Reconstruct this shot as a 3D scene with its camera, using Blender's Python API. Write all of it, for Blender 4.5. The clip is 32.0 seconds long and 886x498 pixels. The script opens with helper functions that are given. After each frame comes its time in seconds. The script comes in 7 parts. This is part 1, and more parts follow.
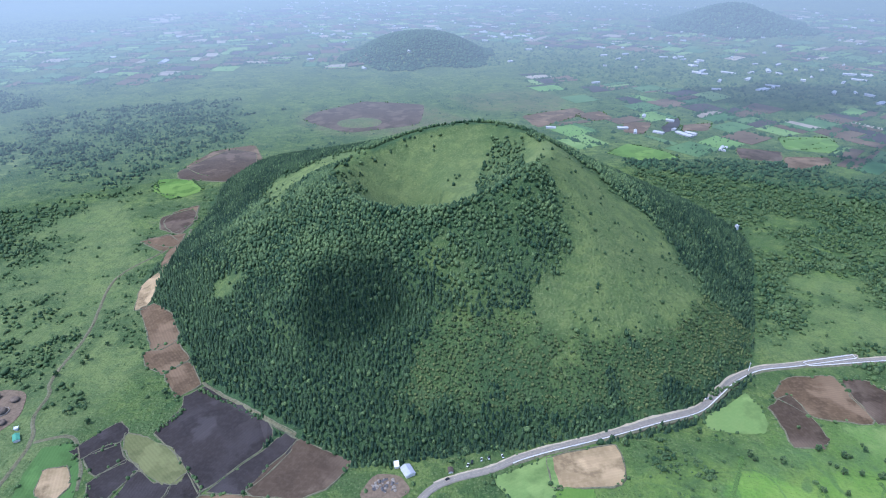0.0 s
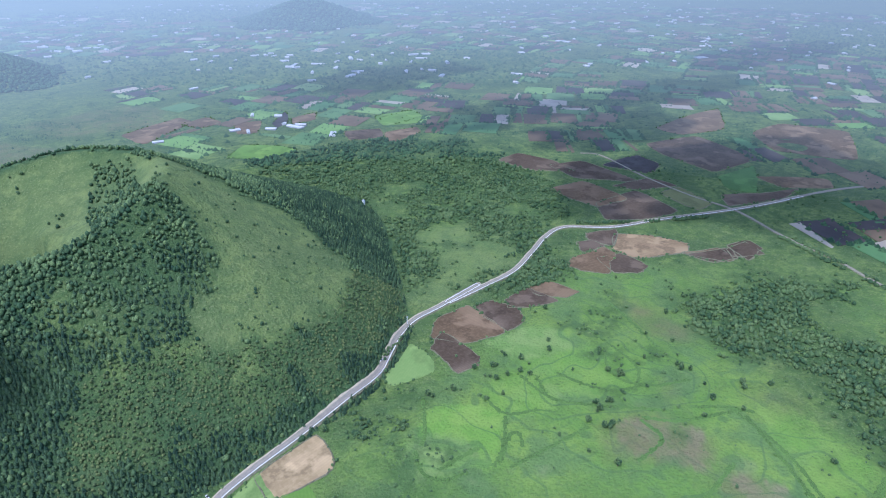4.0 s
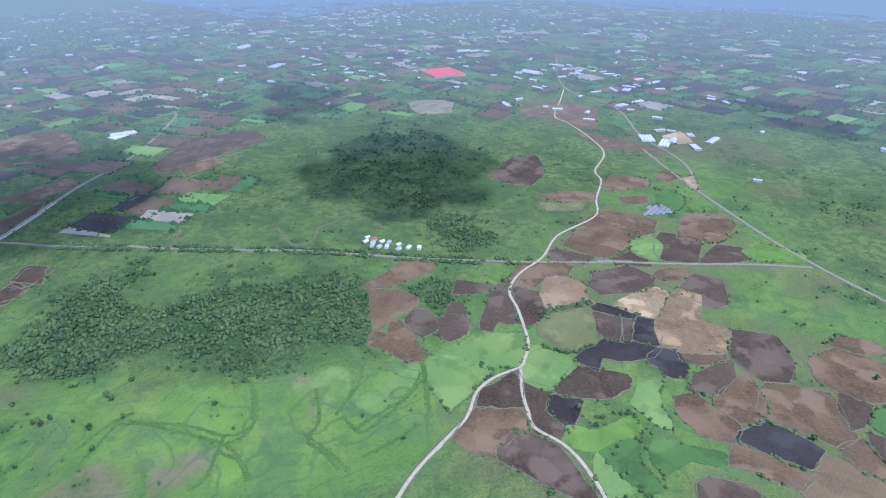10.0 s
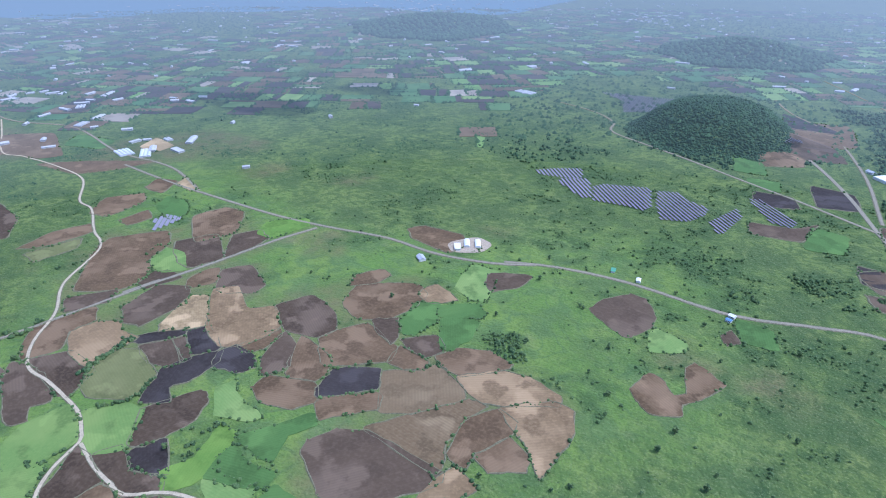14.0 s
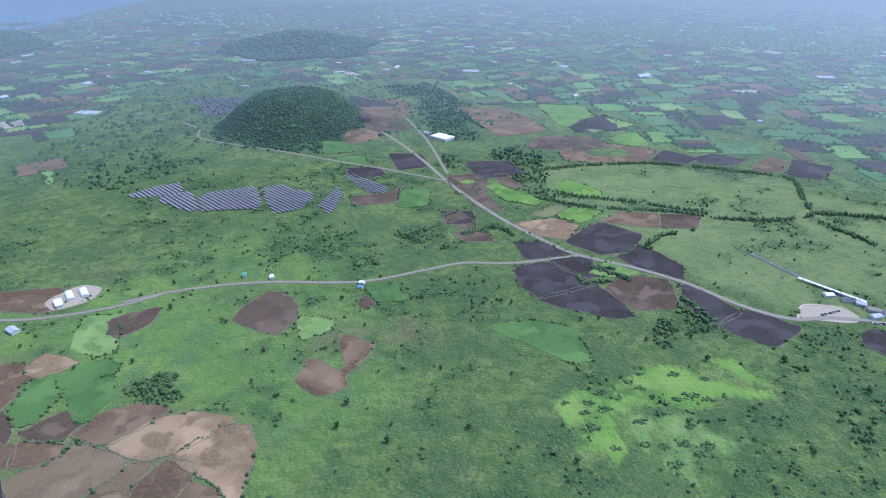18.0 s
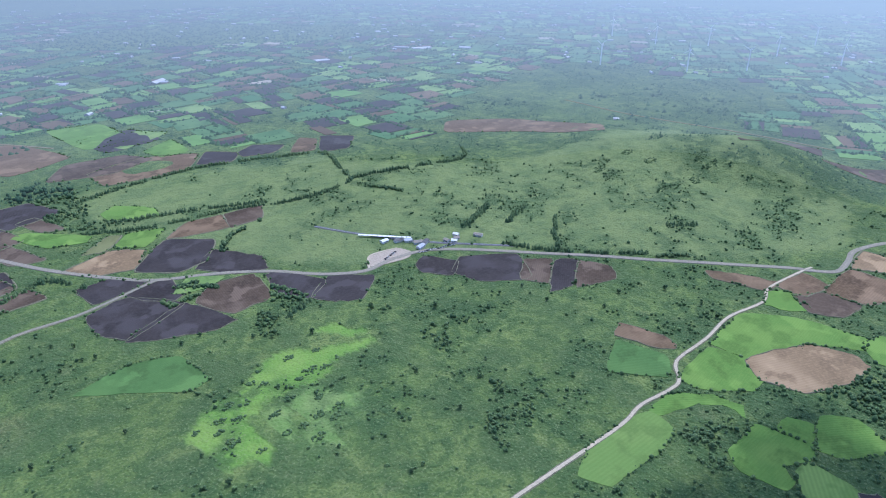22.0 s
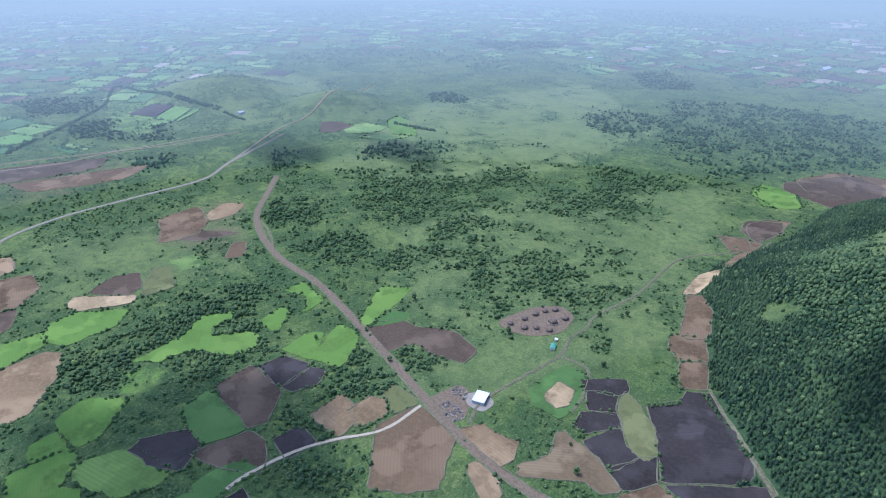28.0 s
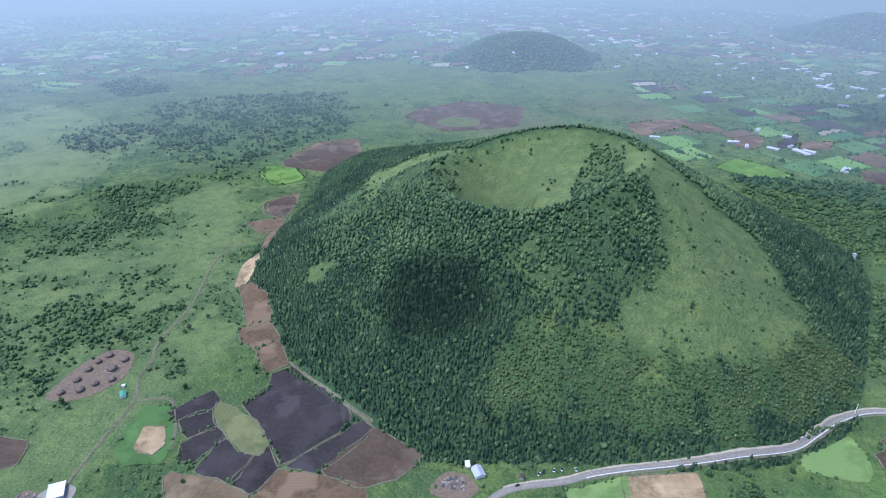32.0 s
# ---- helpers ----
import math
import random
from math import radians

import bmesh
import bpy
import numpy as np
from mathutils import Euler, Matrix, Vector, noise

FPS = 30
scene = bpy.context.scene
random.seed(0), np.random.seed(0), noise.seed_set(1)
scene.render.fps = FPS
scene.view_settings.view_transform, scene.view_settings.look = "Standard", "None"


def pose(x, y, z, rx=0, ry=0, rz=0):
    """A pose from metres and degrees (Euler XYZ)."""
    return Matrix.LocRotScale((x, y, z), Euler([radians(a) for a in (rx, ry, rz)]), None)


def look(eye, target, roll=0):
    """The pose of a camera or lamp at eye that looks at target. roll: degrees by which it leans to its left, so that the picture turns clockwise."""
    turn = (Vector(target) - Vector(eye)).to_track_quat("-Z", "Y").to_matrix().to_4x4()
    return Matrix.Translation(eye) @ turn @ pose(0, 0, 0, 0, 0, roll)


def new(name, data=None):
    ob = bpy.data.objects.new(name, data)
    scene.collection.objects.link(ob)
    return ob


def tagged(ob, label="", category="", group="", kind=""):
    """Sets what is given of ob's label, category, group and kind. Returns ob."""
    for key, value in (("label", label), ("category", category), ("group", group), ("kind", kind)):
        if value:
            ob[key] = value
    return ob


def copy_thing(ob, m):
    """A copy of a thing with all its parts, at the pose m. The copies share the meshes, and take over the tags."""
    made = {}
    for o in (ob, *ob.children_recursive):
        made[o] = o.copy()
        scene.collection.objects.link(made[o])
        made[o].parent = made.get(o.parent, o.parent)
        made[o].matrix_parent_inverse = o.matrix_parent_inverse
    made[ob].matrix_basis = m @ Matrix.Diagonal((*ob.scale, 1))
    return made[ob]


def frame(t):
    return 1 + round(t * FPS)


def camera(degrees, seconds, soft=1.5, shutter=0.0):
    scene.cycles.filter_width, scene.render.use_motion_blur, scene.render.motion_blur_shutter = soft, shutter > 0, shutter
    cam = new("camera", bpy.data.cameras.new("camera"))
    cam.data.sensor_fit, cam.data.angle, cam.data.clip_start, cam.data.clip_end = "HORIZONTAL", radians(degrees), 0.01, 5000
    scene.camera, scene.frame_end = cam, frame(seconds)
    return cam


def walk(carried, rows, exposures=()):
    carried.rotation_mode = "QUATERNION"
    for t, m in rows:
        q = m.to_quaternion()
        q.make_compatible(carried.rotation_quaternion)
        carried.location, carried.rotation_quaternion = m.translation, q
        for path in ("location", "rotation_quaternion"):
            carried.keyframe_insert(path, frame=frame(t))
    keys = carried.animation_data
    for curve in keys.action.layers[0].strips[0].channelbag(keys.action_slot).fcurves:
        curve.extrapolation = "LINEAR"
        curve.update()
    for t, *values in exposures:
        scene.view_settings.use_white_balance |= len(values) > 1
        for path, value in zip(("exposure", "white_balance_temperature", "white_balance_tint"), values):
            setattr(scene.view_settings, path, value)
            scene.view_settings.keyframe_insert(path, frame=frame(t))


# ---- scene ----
# ---- camera and its turn ----
cam = camera(71.09, 32.0, soft=1.0)
EYE = 440.0
PATH = [
    (0.0, 0.05, -26.95, 0.21),
    (0.5, -2.76, -26.94, 0.10),
    (1.0, -6.74, -26.96, 0.09),
    (1.5, -11.28, -26.97, 0.09),
    (2.0, -15.70, -27.00, 0.05),
    (2.5, -20.88, -27.01, 0.03),
    (3.0, -25.79, -27.00, -0.00),
    (3.5, -30.73, -27.01, -0.01),
    (5.5, -48.29, -27.02, 0.06),
    (6.0, -53.23, -27.01, 0.03),
    (6.5, -58.72, -27.01, 0.01),
    (7.0, -63.50, -27.02, -0.02),
    (7.5, -68.71, -27.02, -0.02),
    (8.0, -74.13, -27.04, -0.03),
    (8.5, -80.52, -27.00, -0.07),
    (9.0, -87.07, -26.97, -0.02),
    (9.5, -94.67, -26.99, 0.01),
    (10.0, -101.35, -26.99, 0.09),
    (10.5, -107.71, -26.98, 0.11),
    (11.0, -113.13, -26.95, 0.07),
    (11.5, -118.75, -26.94, 0.00),
    (12.0, -124.33, -26.96, -0.01),
    (12.5, -130.64, -26.97, -0.03),
    (13.0, -136.36, -26.95, -0.03),
    (13.5, -142.75, -26.93, 0.04),
    (14.0, -148.12, -26.94, 0.04),
    (14.5, -153.47, -26.95, 0.02),
    (15.0, -157.90, -26.94, -0.01),
    (15.5, -162.81, -26.94, -0.02),
    (17.5, -181.28, -26.96, 0.04),
    (18.0, -185.67, -26.95, 0.04),
    (18.5, -190.30, -26.94, -0.00),
    (19.0, -194.54, -26.98, 0.04),
    (19.5, -199.11, -26.98, 0.02),
    (20.0, -203.81, -27.00, 0.02),
    (20.5, -209.51, -27.02, -0.02),
    (21.0, -215.34, -26.99, -0.05),
    (21.5, -221.67, -26.98, -0.00),
    (22.0, -227.65, -26.98, 0.05),
    (22.5, -234.42, -26.96, 0.00),
    (23.0, -240.34, -26.94, 0.00),
    (23.5, -246.30, -26.97, 0.05),
    (24.0, -251.67, -26.98, 0.04),
    (24.5, -258.26, -26.99, 0.00),
    (25.0, -264.99, -27.04, 0.08),
    (25.5, -272.65, -27.00, 0.02),
    (27.5, -298.72, -26.95, 0.05),
    (28.0, -305.22, -26.92, 0.01),
    (28.5, -312.07, -26.93, 0.02),
    (29.0, -318.36, -26.95, -0.01),
    (29.5, -324.86, -26.95, -0.04),
    (30.0, -330.77, -26.96, -0.04),
    (30.5, -336.21, -26.97, -0.01),
    (31.0, -340.83, -26.94, -0.03),
    (31.5, -345.94, -26.94, -0.08),
    (32.0, -350.56, -26.87, -0.25),
]
walk(cam, [(t, pose(0, 0, EYE, 90 + p, r, y)) for t, y, p, r in PATH], [(0, 0.64, 5090, 20), (9, 0.66, 5050, 20), (16, 0.57, 5050, 20), (25, 0.51, 5090, 20), (29, 0.56, 5090, 20), (32, 0.58, 5090, 20)])

# ---- light: a high summer sun behind broken cloud, and the sky ----
SUN = Vector((-0.44, -0.16, 0.88)).normalized()
world = bpy.data.worlds.new("sky")
scene.world = world
world.use_nodes = True
sky = world.node_tree.nodes.new("ShaderNodeTexSky")
sky.sky_type, sky.sun_disc = "NISHITA", False
sky.sun_elevation, sky.sun_rotation = math.asin(SUN.z), math.atan2(SUN.x, SUN.y)
sky.air_density, sky.dust_density = 1.2, 2.0
world.node_tree.links.new(sky.outputs[0], world.node_tree.nodes["Background"].inputs[0])
world.node_tree.nodes["Background"].inputs[1].default_value = 0.225
sun = new("sun", bpy.data.lights.new("sun", "SUN"))
sun.data.energy, sun.data.angle, sun.data.color = 2.8, radians(1.2), (1.0, 0.96, 0.9)
sun.matrix_world = look((0, 0, 0), -SUN)

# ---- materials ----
# colour of the painted haze that the far materials emit
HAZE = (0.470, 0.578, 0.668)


class Nodes:
    """A small helper to wire a node material."""

    def __init__(self, name, rough=0.9):
        self.m = bpy.data.materials.new(name)
        self.m.use_nodes = True
        self.t = self.m.node_tree
        self.p = self.t.nodes["Principled BSDF"]
        self.p.inputs["Roughness"].default_value = rough
        self.p.inputs["Specular IOR Level"].default_value = 0.12

    def add(self, kind, **sets):
        n = self.t.nodes.new(kind)
        for k, v in sets.items():
            n.inputs[k].default_value = v
        return n

    def link(self, a, b):
        self.t.links.new(a, b)

    def place(self):
        return self.add("ShaderNodeNewGeometry").outputs["Position"]

    def noise(self, scale, detail=3, vec=None):
        n = self.add("ShaderNodeTexNoise", Scale=scale, Detail=detail)
        self.link(vec or self.place(), n.inputs["Vector"])
        return n.outputs["Fac"]

    def ramp(self, fac, lo, hi):
        n = self.t.nodes.new("ShaderNodeMapRange")
        n.interpolation_type = "SMOOTHSTEP"
        n.inputs["From Min"].default_value, n.inputs["From Max"].default_value = lo, hi
        self.link(fac, n.inputs["Value"])
        return n.outputs["Result"]

    def mix(self, fac, a, b, blend="MIX"):
        n = self.t.nodes.new("ShaderNodeMix")
        n.data_type, n.blend_type = "RGBA", blend
        for v, k in ((fac, 0), (a, 6), (b, 7)):
            if isinstance(v, (int, float)):
                n.inputs[k].default_value = v
            elif isinstance(v, tuple):
                n.inputs[k].default_value = (*v, 1)
            else:
                self.link(v, n.inputs[k])
        return n.outputs[2]

    def math(self, op, a, b):
        n = self.t.nodes.new("ShaderNodeMath")
        n.operation = op
        for v, k in ((a, 0), (b, 1)):
            if isinstance(v, (int, float)):
                n.inputs[k].default_value = v
            else:
                self.link(v, n.inputs[k])
        return n.outputs[0]

    def bump(self, height, strength, dist):
        n = self.add("ShaderNodeBump", Strength=strength, Distance=dist)
        self.link(height, n.inputs["Height"])
        self.link(n.outputs[0], self.p.inputs["Normal"])

    def done(self, colour, distant=False):
        self.link(colour, self.p.inputs["Base Color"]) if not isinstance(colour, tuple) else None
        if isinstance(colour, tuple):
            self.p.inputs["Base Color"].default_value = (*colour, 1)
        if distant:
            # haze is painted as emission: far surfaces glow more with distance
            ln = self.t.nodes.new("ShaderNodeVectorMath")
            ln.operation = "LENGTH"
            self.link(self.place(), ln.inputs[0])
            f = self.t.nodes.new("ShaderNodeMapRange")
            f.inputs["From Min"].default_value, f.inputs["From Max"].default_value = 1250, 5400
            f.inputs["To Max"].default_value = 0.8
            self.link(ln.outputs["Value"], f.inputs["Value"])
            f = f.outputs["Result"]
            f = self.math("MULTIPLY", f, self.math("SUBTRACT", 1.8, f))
            # painted haze glows brighter to the west, imitating forward scatter under the sun
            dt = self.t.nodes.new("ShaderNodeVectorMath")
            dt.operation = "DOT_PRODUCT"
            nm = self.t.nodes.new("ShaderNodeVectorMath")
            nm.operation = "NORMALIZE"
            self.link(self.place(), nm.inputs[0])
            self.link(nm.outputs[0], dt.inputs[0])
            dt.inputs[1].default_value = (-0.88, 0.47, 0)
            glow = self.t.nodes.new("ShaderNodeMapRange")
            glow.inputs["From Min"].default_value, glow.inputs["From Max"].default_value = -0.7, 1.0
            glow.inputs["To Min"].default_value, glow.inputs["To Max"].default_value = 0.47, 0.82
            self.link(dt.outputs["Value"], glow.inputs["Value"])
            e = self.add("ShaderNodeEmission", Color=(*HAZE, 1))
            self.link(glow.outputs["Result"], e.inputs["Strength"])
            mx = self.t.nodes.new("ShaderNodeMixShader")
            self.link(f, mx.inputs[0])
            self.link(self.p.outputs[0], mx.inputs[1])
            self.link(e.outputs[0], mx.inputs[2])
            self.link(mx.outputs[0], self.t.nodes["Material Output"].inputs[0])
        return self.m


def plain(name, c, rough=0.7, vary=0.15, metal=0.0, distant=False):
    """Paint, plaster, metal and the like, with blotches and a fine grain."""
    n = Nodes(name, rough)
    n.p.inputs["Metallic"].default_value = metal
    a = n.ramp(n.noise(0.35, 4), 0.35, 0.7)
    d = tuple(v * (1 - 2 * vary) for v in c)
    col = n.mix(a, c, d)
    col = n.mix(n.ramp(n.noise(4.0, 2), 0.4, 0.7), col, tuple(v * (1 - vary) for v in c))
    return n.done(col, distant)


def soil(name, c, furrow=0.25, spacing=3.0, patch=None, distant=False):
    """A tilled or sown field: furrows along its own axis, damp and dry patches, clods."""
    n = Nodes(name, 0.95)
    dry = patch or tuple(min(1, v * 1.7 + 0.012) for v in c)
    wet = tuple(v * 0.68 for v in c)
    col = n.mix(n.ramp(n.noise(0.013, 5), 0.46, 0.64), c, dry)
    col = n.mix(n.math("MULTIPLY", n.ramp(n.noise(0.03, 6), 0.5, 0.6), 0.85), col, wet)
    col = n.mix(n.math("MULTIPLY", n.ramp(n.noise(0.022, 7), 0.56, 0.63), 0.75), col, tuple(min(1, v * 1.25) for v in dry))
    col = n.mix(n.math("MULTIPLY", n.ramp(n.noise(0.25, 4), 0.4, 0.7), 0.4), col, dry)
    at = n.t.nodes.new("ShaderNodeTexCoord").outputs["Object"]
    warp = n.t.nodes.new("ShaderNodeTexWave")
    warp.bands_direction = "Y"
    for k, v in (("Scale", 3.14 / spacing / 10), ("Distortion", 1.5), ("Detail", 2.0), ("Detail Scale", 0.3)):
        warp.inputs[k].default_value = v
    n.link(at, warp.inputs["Vector"])
    col = n.mix(n.math("MULTIPLY", warp.outputs["Fac"], furrow), col, wet)
    rnd = n.t.nodes.new("ShaderNodeObjectInfo").outputs["Random"]
    col = n.mix(n.math("MULTIPLY", rnd, 0.35), col, dry)
    n.bump(n.math("ADD", n.noise(0.6, 4), n.math("MULTIPLY", warp.outputs["Fac"], 0.3)), 0.5, 0.5)
    return n.done(col, distant)


def leafy(name, c, light, distant=False, rough=0.75):
    """Foliage: every clump its own green, mottled inside."""
    n = Nodes(name, rough)
    rnd = n.t.nodes.new("ShaderNodeNewGeometry").outputs["Random Per Island"]
    col = n.mix(n.ramp(rnd, 0.25, 1.0), c, light)
    col = n.mix(n.ramp(n.noise(0.9, 4), 0.38, 0.7), col, tuple(v * 0.55 for v in c))
    col = n.mix(n.math("MULTIPLY", n.ramp(n.noise(0.02, 3), 0.4, 0.7), 0.5), col, light)
    n.bump(n.noise(1.6, 3), 0.8, 0.6)
    return n.done(col, distant)


def turf(name, distant=False):
    """The open land: rough grass, lush meadow and dark undergrowth, as the cover masks say; painted dark under the
    cone's trees.
    """
    n = Nodes(name, 0.95)

    def mask(key):
        a = n.t.nodes.new("ShaderNodeAttribute")
        a.attribute_name = key
        return a.outputs["Fac"]

    big, mid, small, fine = n.noise(0.0032, 5), n.noise(0.014, 6), n.noise(0.07, 6), n.noise(0.3, 5)
    col = n.mix(n.ramp(big, 0.38, 0.62), (0.074, 0.108, 0.028), (0.099, 0.134, 0.036))
    col = n.mix(n.math("MULTIPLY", n.ramp(mid, 0.45, 0.6), 0.75), col, (0.046, 0.073, 0.026))
    col = n.mix(n.math("MULTIPLY", n.ramp(n.noise(0.026, 6), 0.52, 0.68), 0.6), col, (0.120, 0.148, 0.042))
    col = n.mix(n.math("MULTIPLY", n.ramp(small, 0.46, 0.58), 0.7), col, (0.040, 0.071, 0.021))
    col = n.mix(n.math("MULTIPLY", n.ramp(n.noise(0.021, 5), 0.62, 0.76), 0.4), col, (0.132, 0.138, 0.056))
    lush = n.mix(n.ramp(n.noise(0.011, 5), 0.4, 0.62), (0.086, 0.148, 0.029), (0.122, 0.179, 0.035))
    lush = n.mix(n.math("MULTIPLY", n.ramp(n.noise(0.022, 6), 0.47, 0.6), 0.75), lush, (0.071, 0.120, 0.039))
    lush = n.mix(n.math("MULTIPLY", n.ramp(n.noise(0.018, 6), 0.62, 0.74), 0.35), lush, (0.170, 0.167, 0.094))
    lush = n.mix(n.math("MULTIPLY", n.ramp(n.noise(0.16, 5), 0.5, 0.64), 0.35), lush, (0.058, 0.103, 0.035))
    col = n.mix(mask("lush"), col, lush)
    down = n.mix(n.ramp(n.noise(0.02, 4), 0.4, 0.65), (0.122, 0.150, 0.052), (0.092, 0.124, 0.043))
    down = n.mix(n.math("MULTIPLY", n.ramp(small, 0.5, 0.65), 0.4), down, (0.066, 0.098, 0.036))
    col = n.mix(mask("down"), col, down)
    vivid_col = n.mix(n.ramp(n.noise(0.03, 5), 0.4, 0.65), (0.100, 0.179, 0.029), (0.134, 0.205, 0.039))
    col = n.mix(mask("vivid"), col, vivid_col)
    col = n.mix(mask("mown"), col, n.mix(n.ramp(n.noise(0.04, 5), 0.4, 0.62), (0.100, 0.160, 0.039), (0.133, 0.185, 0.053)))
    col = n.mix(mask("dried"), col, n.mix(n.ramp(n.noise(0.045, 5), 0.42, 0.62), (0.142, 0.134, 0.067), (0.094, 0.132, 0.037)))
    # old terraces follow the lie of the meadow
    terrace = n.math("SINE", n.math("MULTIPLY", n.noise(0.0045, 3), 95.0), 0.0)
    col = n.mix(n.math("MULTIPLY", n.math("MULTIPLY", n.ramp(terrace, 0.86, 0.99), 0.55), mask("lush")), col, (0.055, 0.098, 0.035))
    bare = n.mix(n.ramp(n.noise(0.03, 5), 0.42, 0.62), (0.112, 0.087, 0.048), (0.085, 0.095, 0.036))
    col = n.mix(n.math("MULTIPLY", mask("till"), 0.75), col, bare)
    under = n.math("MULTIPLY", mask("wood"), n.ramp(n.noise(0.06, 6), 0.34, 0.52))
    col = n.mix(n.math("MULTIPLY", under, 0.78), col, (0.027, 0.055, 0.019))
    tended = n.math("MAXIMUM", n.math("MAXIMUM", mask("vivid"), mask("mown")), mask("lush"))
    calm = n.math("SUBTRACT", 0.5, n.math("MULTIPLY", n.math("MAXIMUM", tended, mask("down")), 0.38))
    col = n.mix(n.math("MULTIPLY", n.ramp(fine, 0.47, 0.62), calm), col, (0.038, 0.069, 0.020))
    col = n.mix(n.math("MULTIPLY", n.ramp(n.noise(0.42, 4), 0.55, 0.66), n.math("SUBTRACT", 0.42, n.math("MULTIPLY", mask("lush"), 0.32))), col, (0.149, 0.172, 0.071))
    # darkness under the cone's trees painted into the ground, closing gaps between crowns
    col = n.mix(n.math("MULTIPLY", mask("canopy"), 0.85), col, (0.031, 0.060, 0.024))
    smooth = n.math("MAXIMUM", tended, mask("down"))
    relief = n.math("MULTIPLY", n.noise(0.15, 6), n.math("SUBTRACT", 1.7, n.math("MULTIPLY", smooth, 1.4)))
    n.bump(n.math("ADD", relief, n.math("ADD", n.math("MULTIPLY", small, 2.0), fine)), 1.0, 1.6)
    return n.done(col, distant)


def soils(far):
    tag = "far_" if far else ""
    return {
        "dark": soil(tag + "black_soil", (0.025, 0.020, 0.0165), 0.13, 3.0, (0.045, 0.039, 0.036), far),
        "umber": soil(tag + "dark_brown_soil", (0.049, 0.034, 0.020), 0.13, 3.0, None, far),
        "brown": soil(tag + "brown_soil", (0.076, 0.050, 0.025), 0.13, 3.2, None, far),
        "clay": soil(tag + "pale_brown_soil", (0.124, 0.085, 0.042), 0.13, 3.6, None, far),
        "tan": soil(tag + "dry_tan_soil", (0.182, 0.132, 0.066), 0.10, 3.0, None, far),
        "straw": soil(tag + "stubble", (0.100, 0.070, 0.036), 0.21, 3.4, (0.155, 0.116, 0.064), far),
        "olive": soil(tag + "weedy_soil", (0.088, 0.096, 0.034), 0.10, 3.0, (0.122, 0.126, 0.05), far),
        "moss": soil(tag + "mown_grass", (0.103, 0.165, 0.045), 0.08, 3.0, (0.146, 0.200, 0.060), far),
        "lime": soil(tag + "bright_crop", (0.072, 0.136, 0.024), 0.10, 3.0, (0.104, 0.166, 0.032), far),
        "grass": soil(tag + "young_grass", (0.090, 0.150, 0.038), 0.08, 3.0, (0.129, 0.180, 0.050), far),
        "green": soil(tag + "dense_crop", (0.050, 0.100, 0.026), 0.06, 3.0, (0.068, 0.122, 0.032), far),
        "drygreen": soil(tag + "drying_meadow", (0.134, 0.140, 0.068), 0.08, 3.0, (0.18, 0.155, 0.1), far),
        "rows": soil(tag + "row_crop", (0.086, 0.146, 0.032), 0.32, 4.0, (0.112, 0.166, 0.040), far),
    }




# the far set carries the painted haze glow
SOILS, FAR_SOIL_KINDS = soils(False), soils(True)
FIELD_WORDS = {
    "dark": "freshly tilled field of black volcanic soil", "umber": "dark brown tilled field with damp patches",
    "brown": "brown ploughed field with fine furrows", "clay": "pale brown bare field drying in patches",
    "tan": "dry tan field of bare earth", "straw": "harvested field with straw-coloured stubble lines",
    "olive": "fallow field overgrown with olive weeds", "moss": "small mown field of soft green grass",
    "lime": "bright lime-green crop field", "grass": "fresh green grass field", "green": "dense deep green crop field",
    "drygreen": "half-dried meadow, green fading to tan", "rows": "lime-green crop planted in clear rows",
}
BANK = plain("dry_bank", (0.14, 0.135, 0.08), 0.95, 0.25)
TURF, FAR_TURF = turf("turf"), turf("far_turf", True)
CEDAR = leafy("cedar_needles", (0.014, 0.034, 0.018), (0.056, 0.092, 0.037))
SLOPE = leafy("slope_leaves", (0.027, 0.058, 0.026), (0.112, 0.160, 0.058))
BROAD = leafy("broad_leaves", (0.034, 0.068, 0.027), (0.092, 0.132, 0.046))
OLIVE = leafy("olive_leaves", (0.040, 0.066, 0.026), (0.105, 0.128, 0.042))
SEDGE = leafy("rank_grass", (0.062, 0.112, 0.026), (0.082, 0.142, 0.030))
SCRUB = leafy("scrub_leaves", (0.044, 0.080, 0.030), (0.092, 0.140, 0.045))
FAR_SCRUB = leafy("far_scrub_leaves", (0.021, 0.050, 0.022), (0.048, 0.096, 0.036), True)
BARK = plain("bark", (0.09, 0.07, 0.055), 0.95, 0.2)
ASPHALT = plain("asphalt", (0.19, 0.17, 0.135), 0.9, 0.12)
OLD_ASPHALT = plain("worn_asphalt", (0.19, 0.17, 0.125), 0.9, 0.15)
CONCRETE = plain("pale_concrete", (0.22, 0.195, 0.155), 0.9, 0.12)
TRACK = plain("pale_track", (0.34, 0.29, 0.195), 0.95, 0.15)
DIRT = plain("dirt_road", (0.150, 0.112, 0.072), 0.95, 0.2)
FARM = plain("farm_track", (0.135, 0.125, 0.068), 0.95, 0.25)
BARRIER = plain("new_concrete", (0.5, 0.48, 0.44), 0.85, 0.1)
WHITE = plain("white_paint", (0.52, 0.52, 0.49), 0.6, 0.06)
WALL = plain("plaster", (0.55, 0.53, 0.48), 0.85, 0.12)
GREY = plain("grey_metal", (0.3, 0.31, 0.32), 0.5, 0.1)
DARKMETAL = plain("dark_glass", (0.02, 0.022, 0.025), 0.15, 0.05)
THATCH = plain("thatch", (0.145, 0.112, 0.080), 0.95, 0.25)
STONE = plain("basalt", (0.12, 0.115, 0.11), 0.95, 0.3)
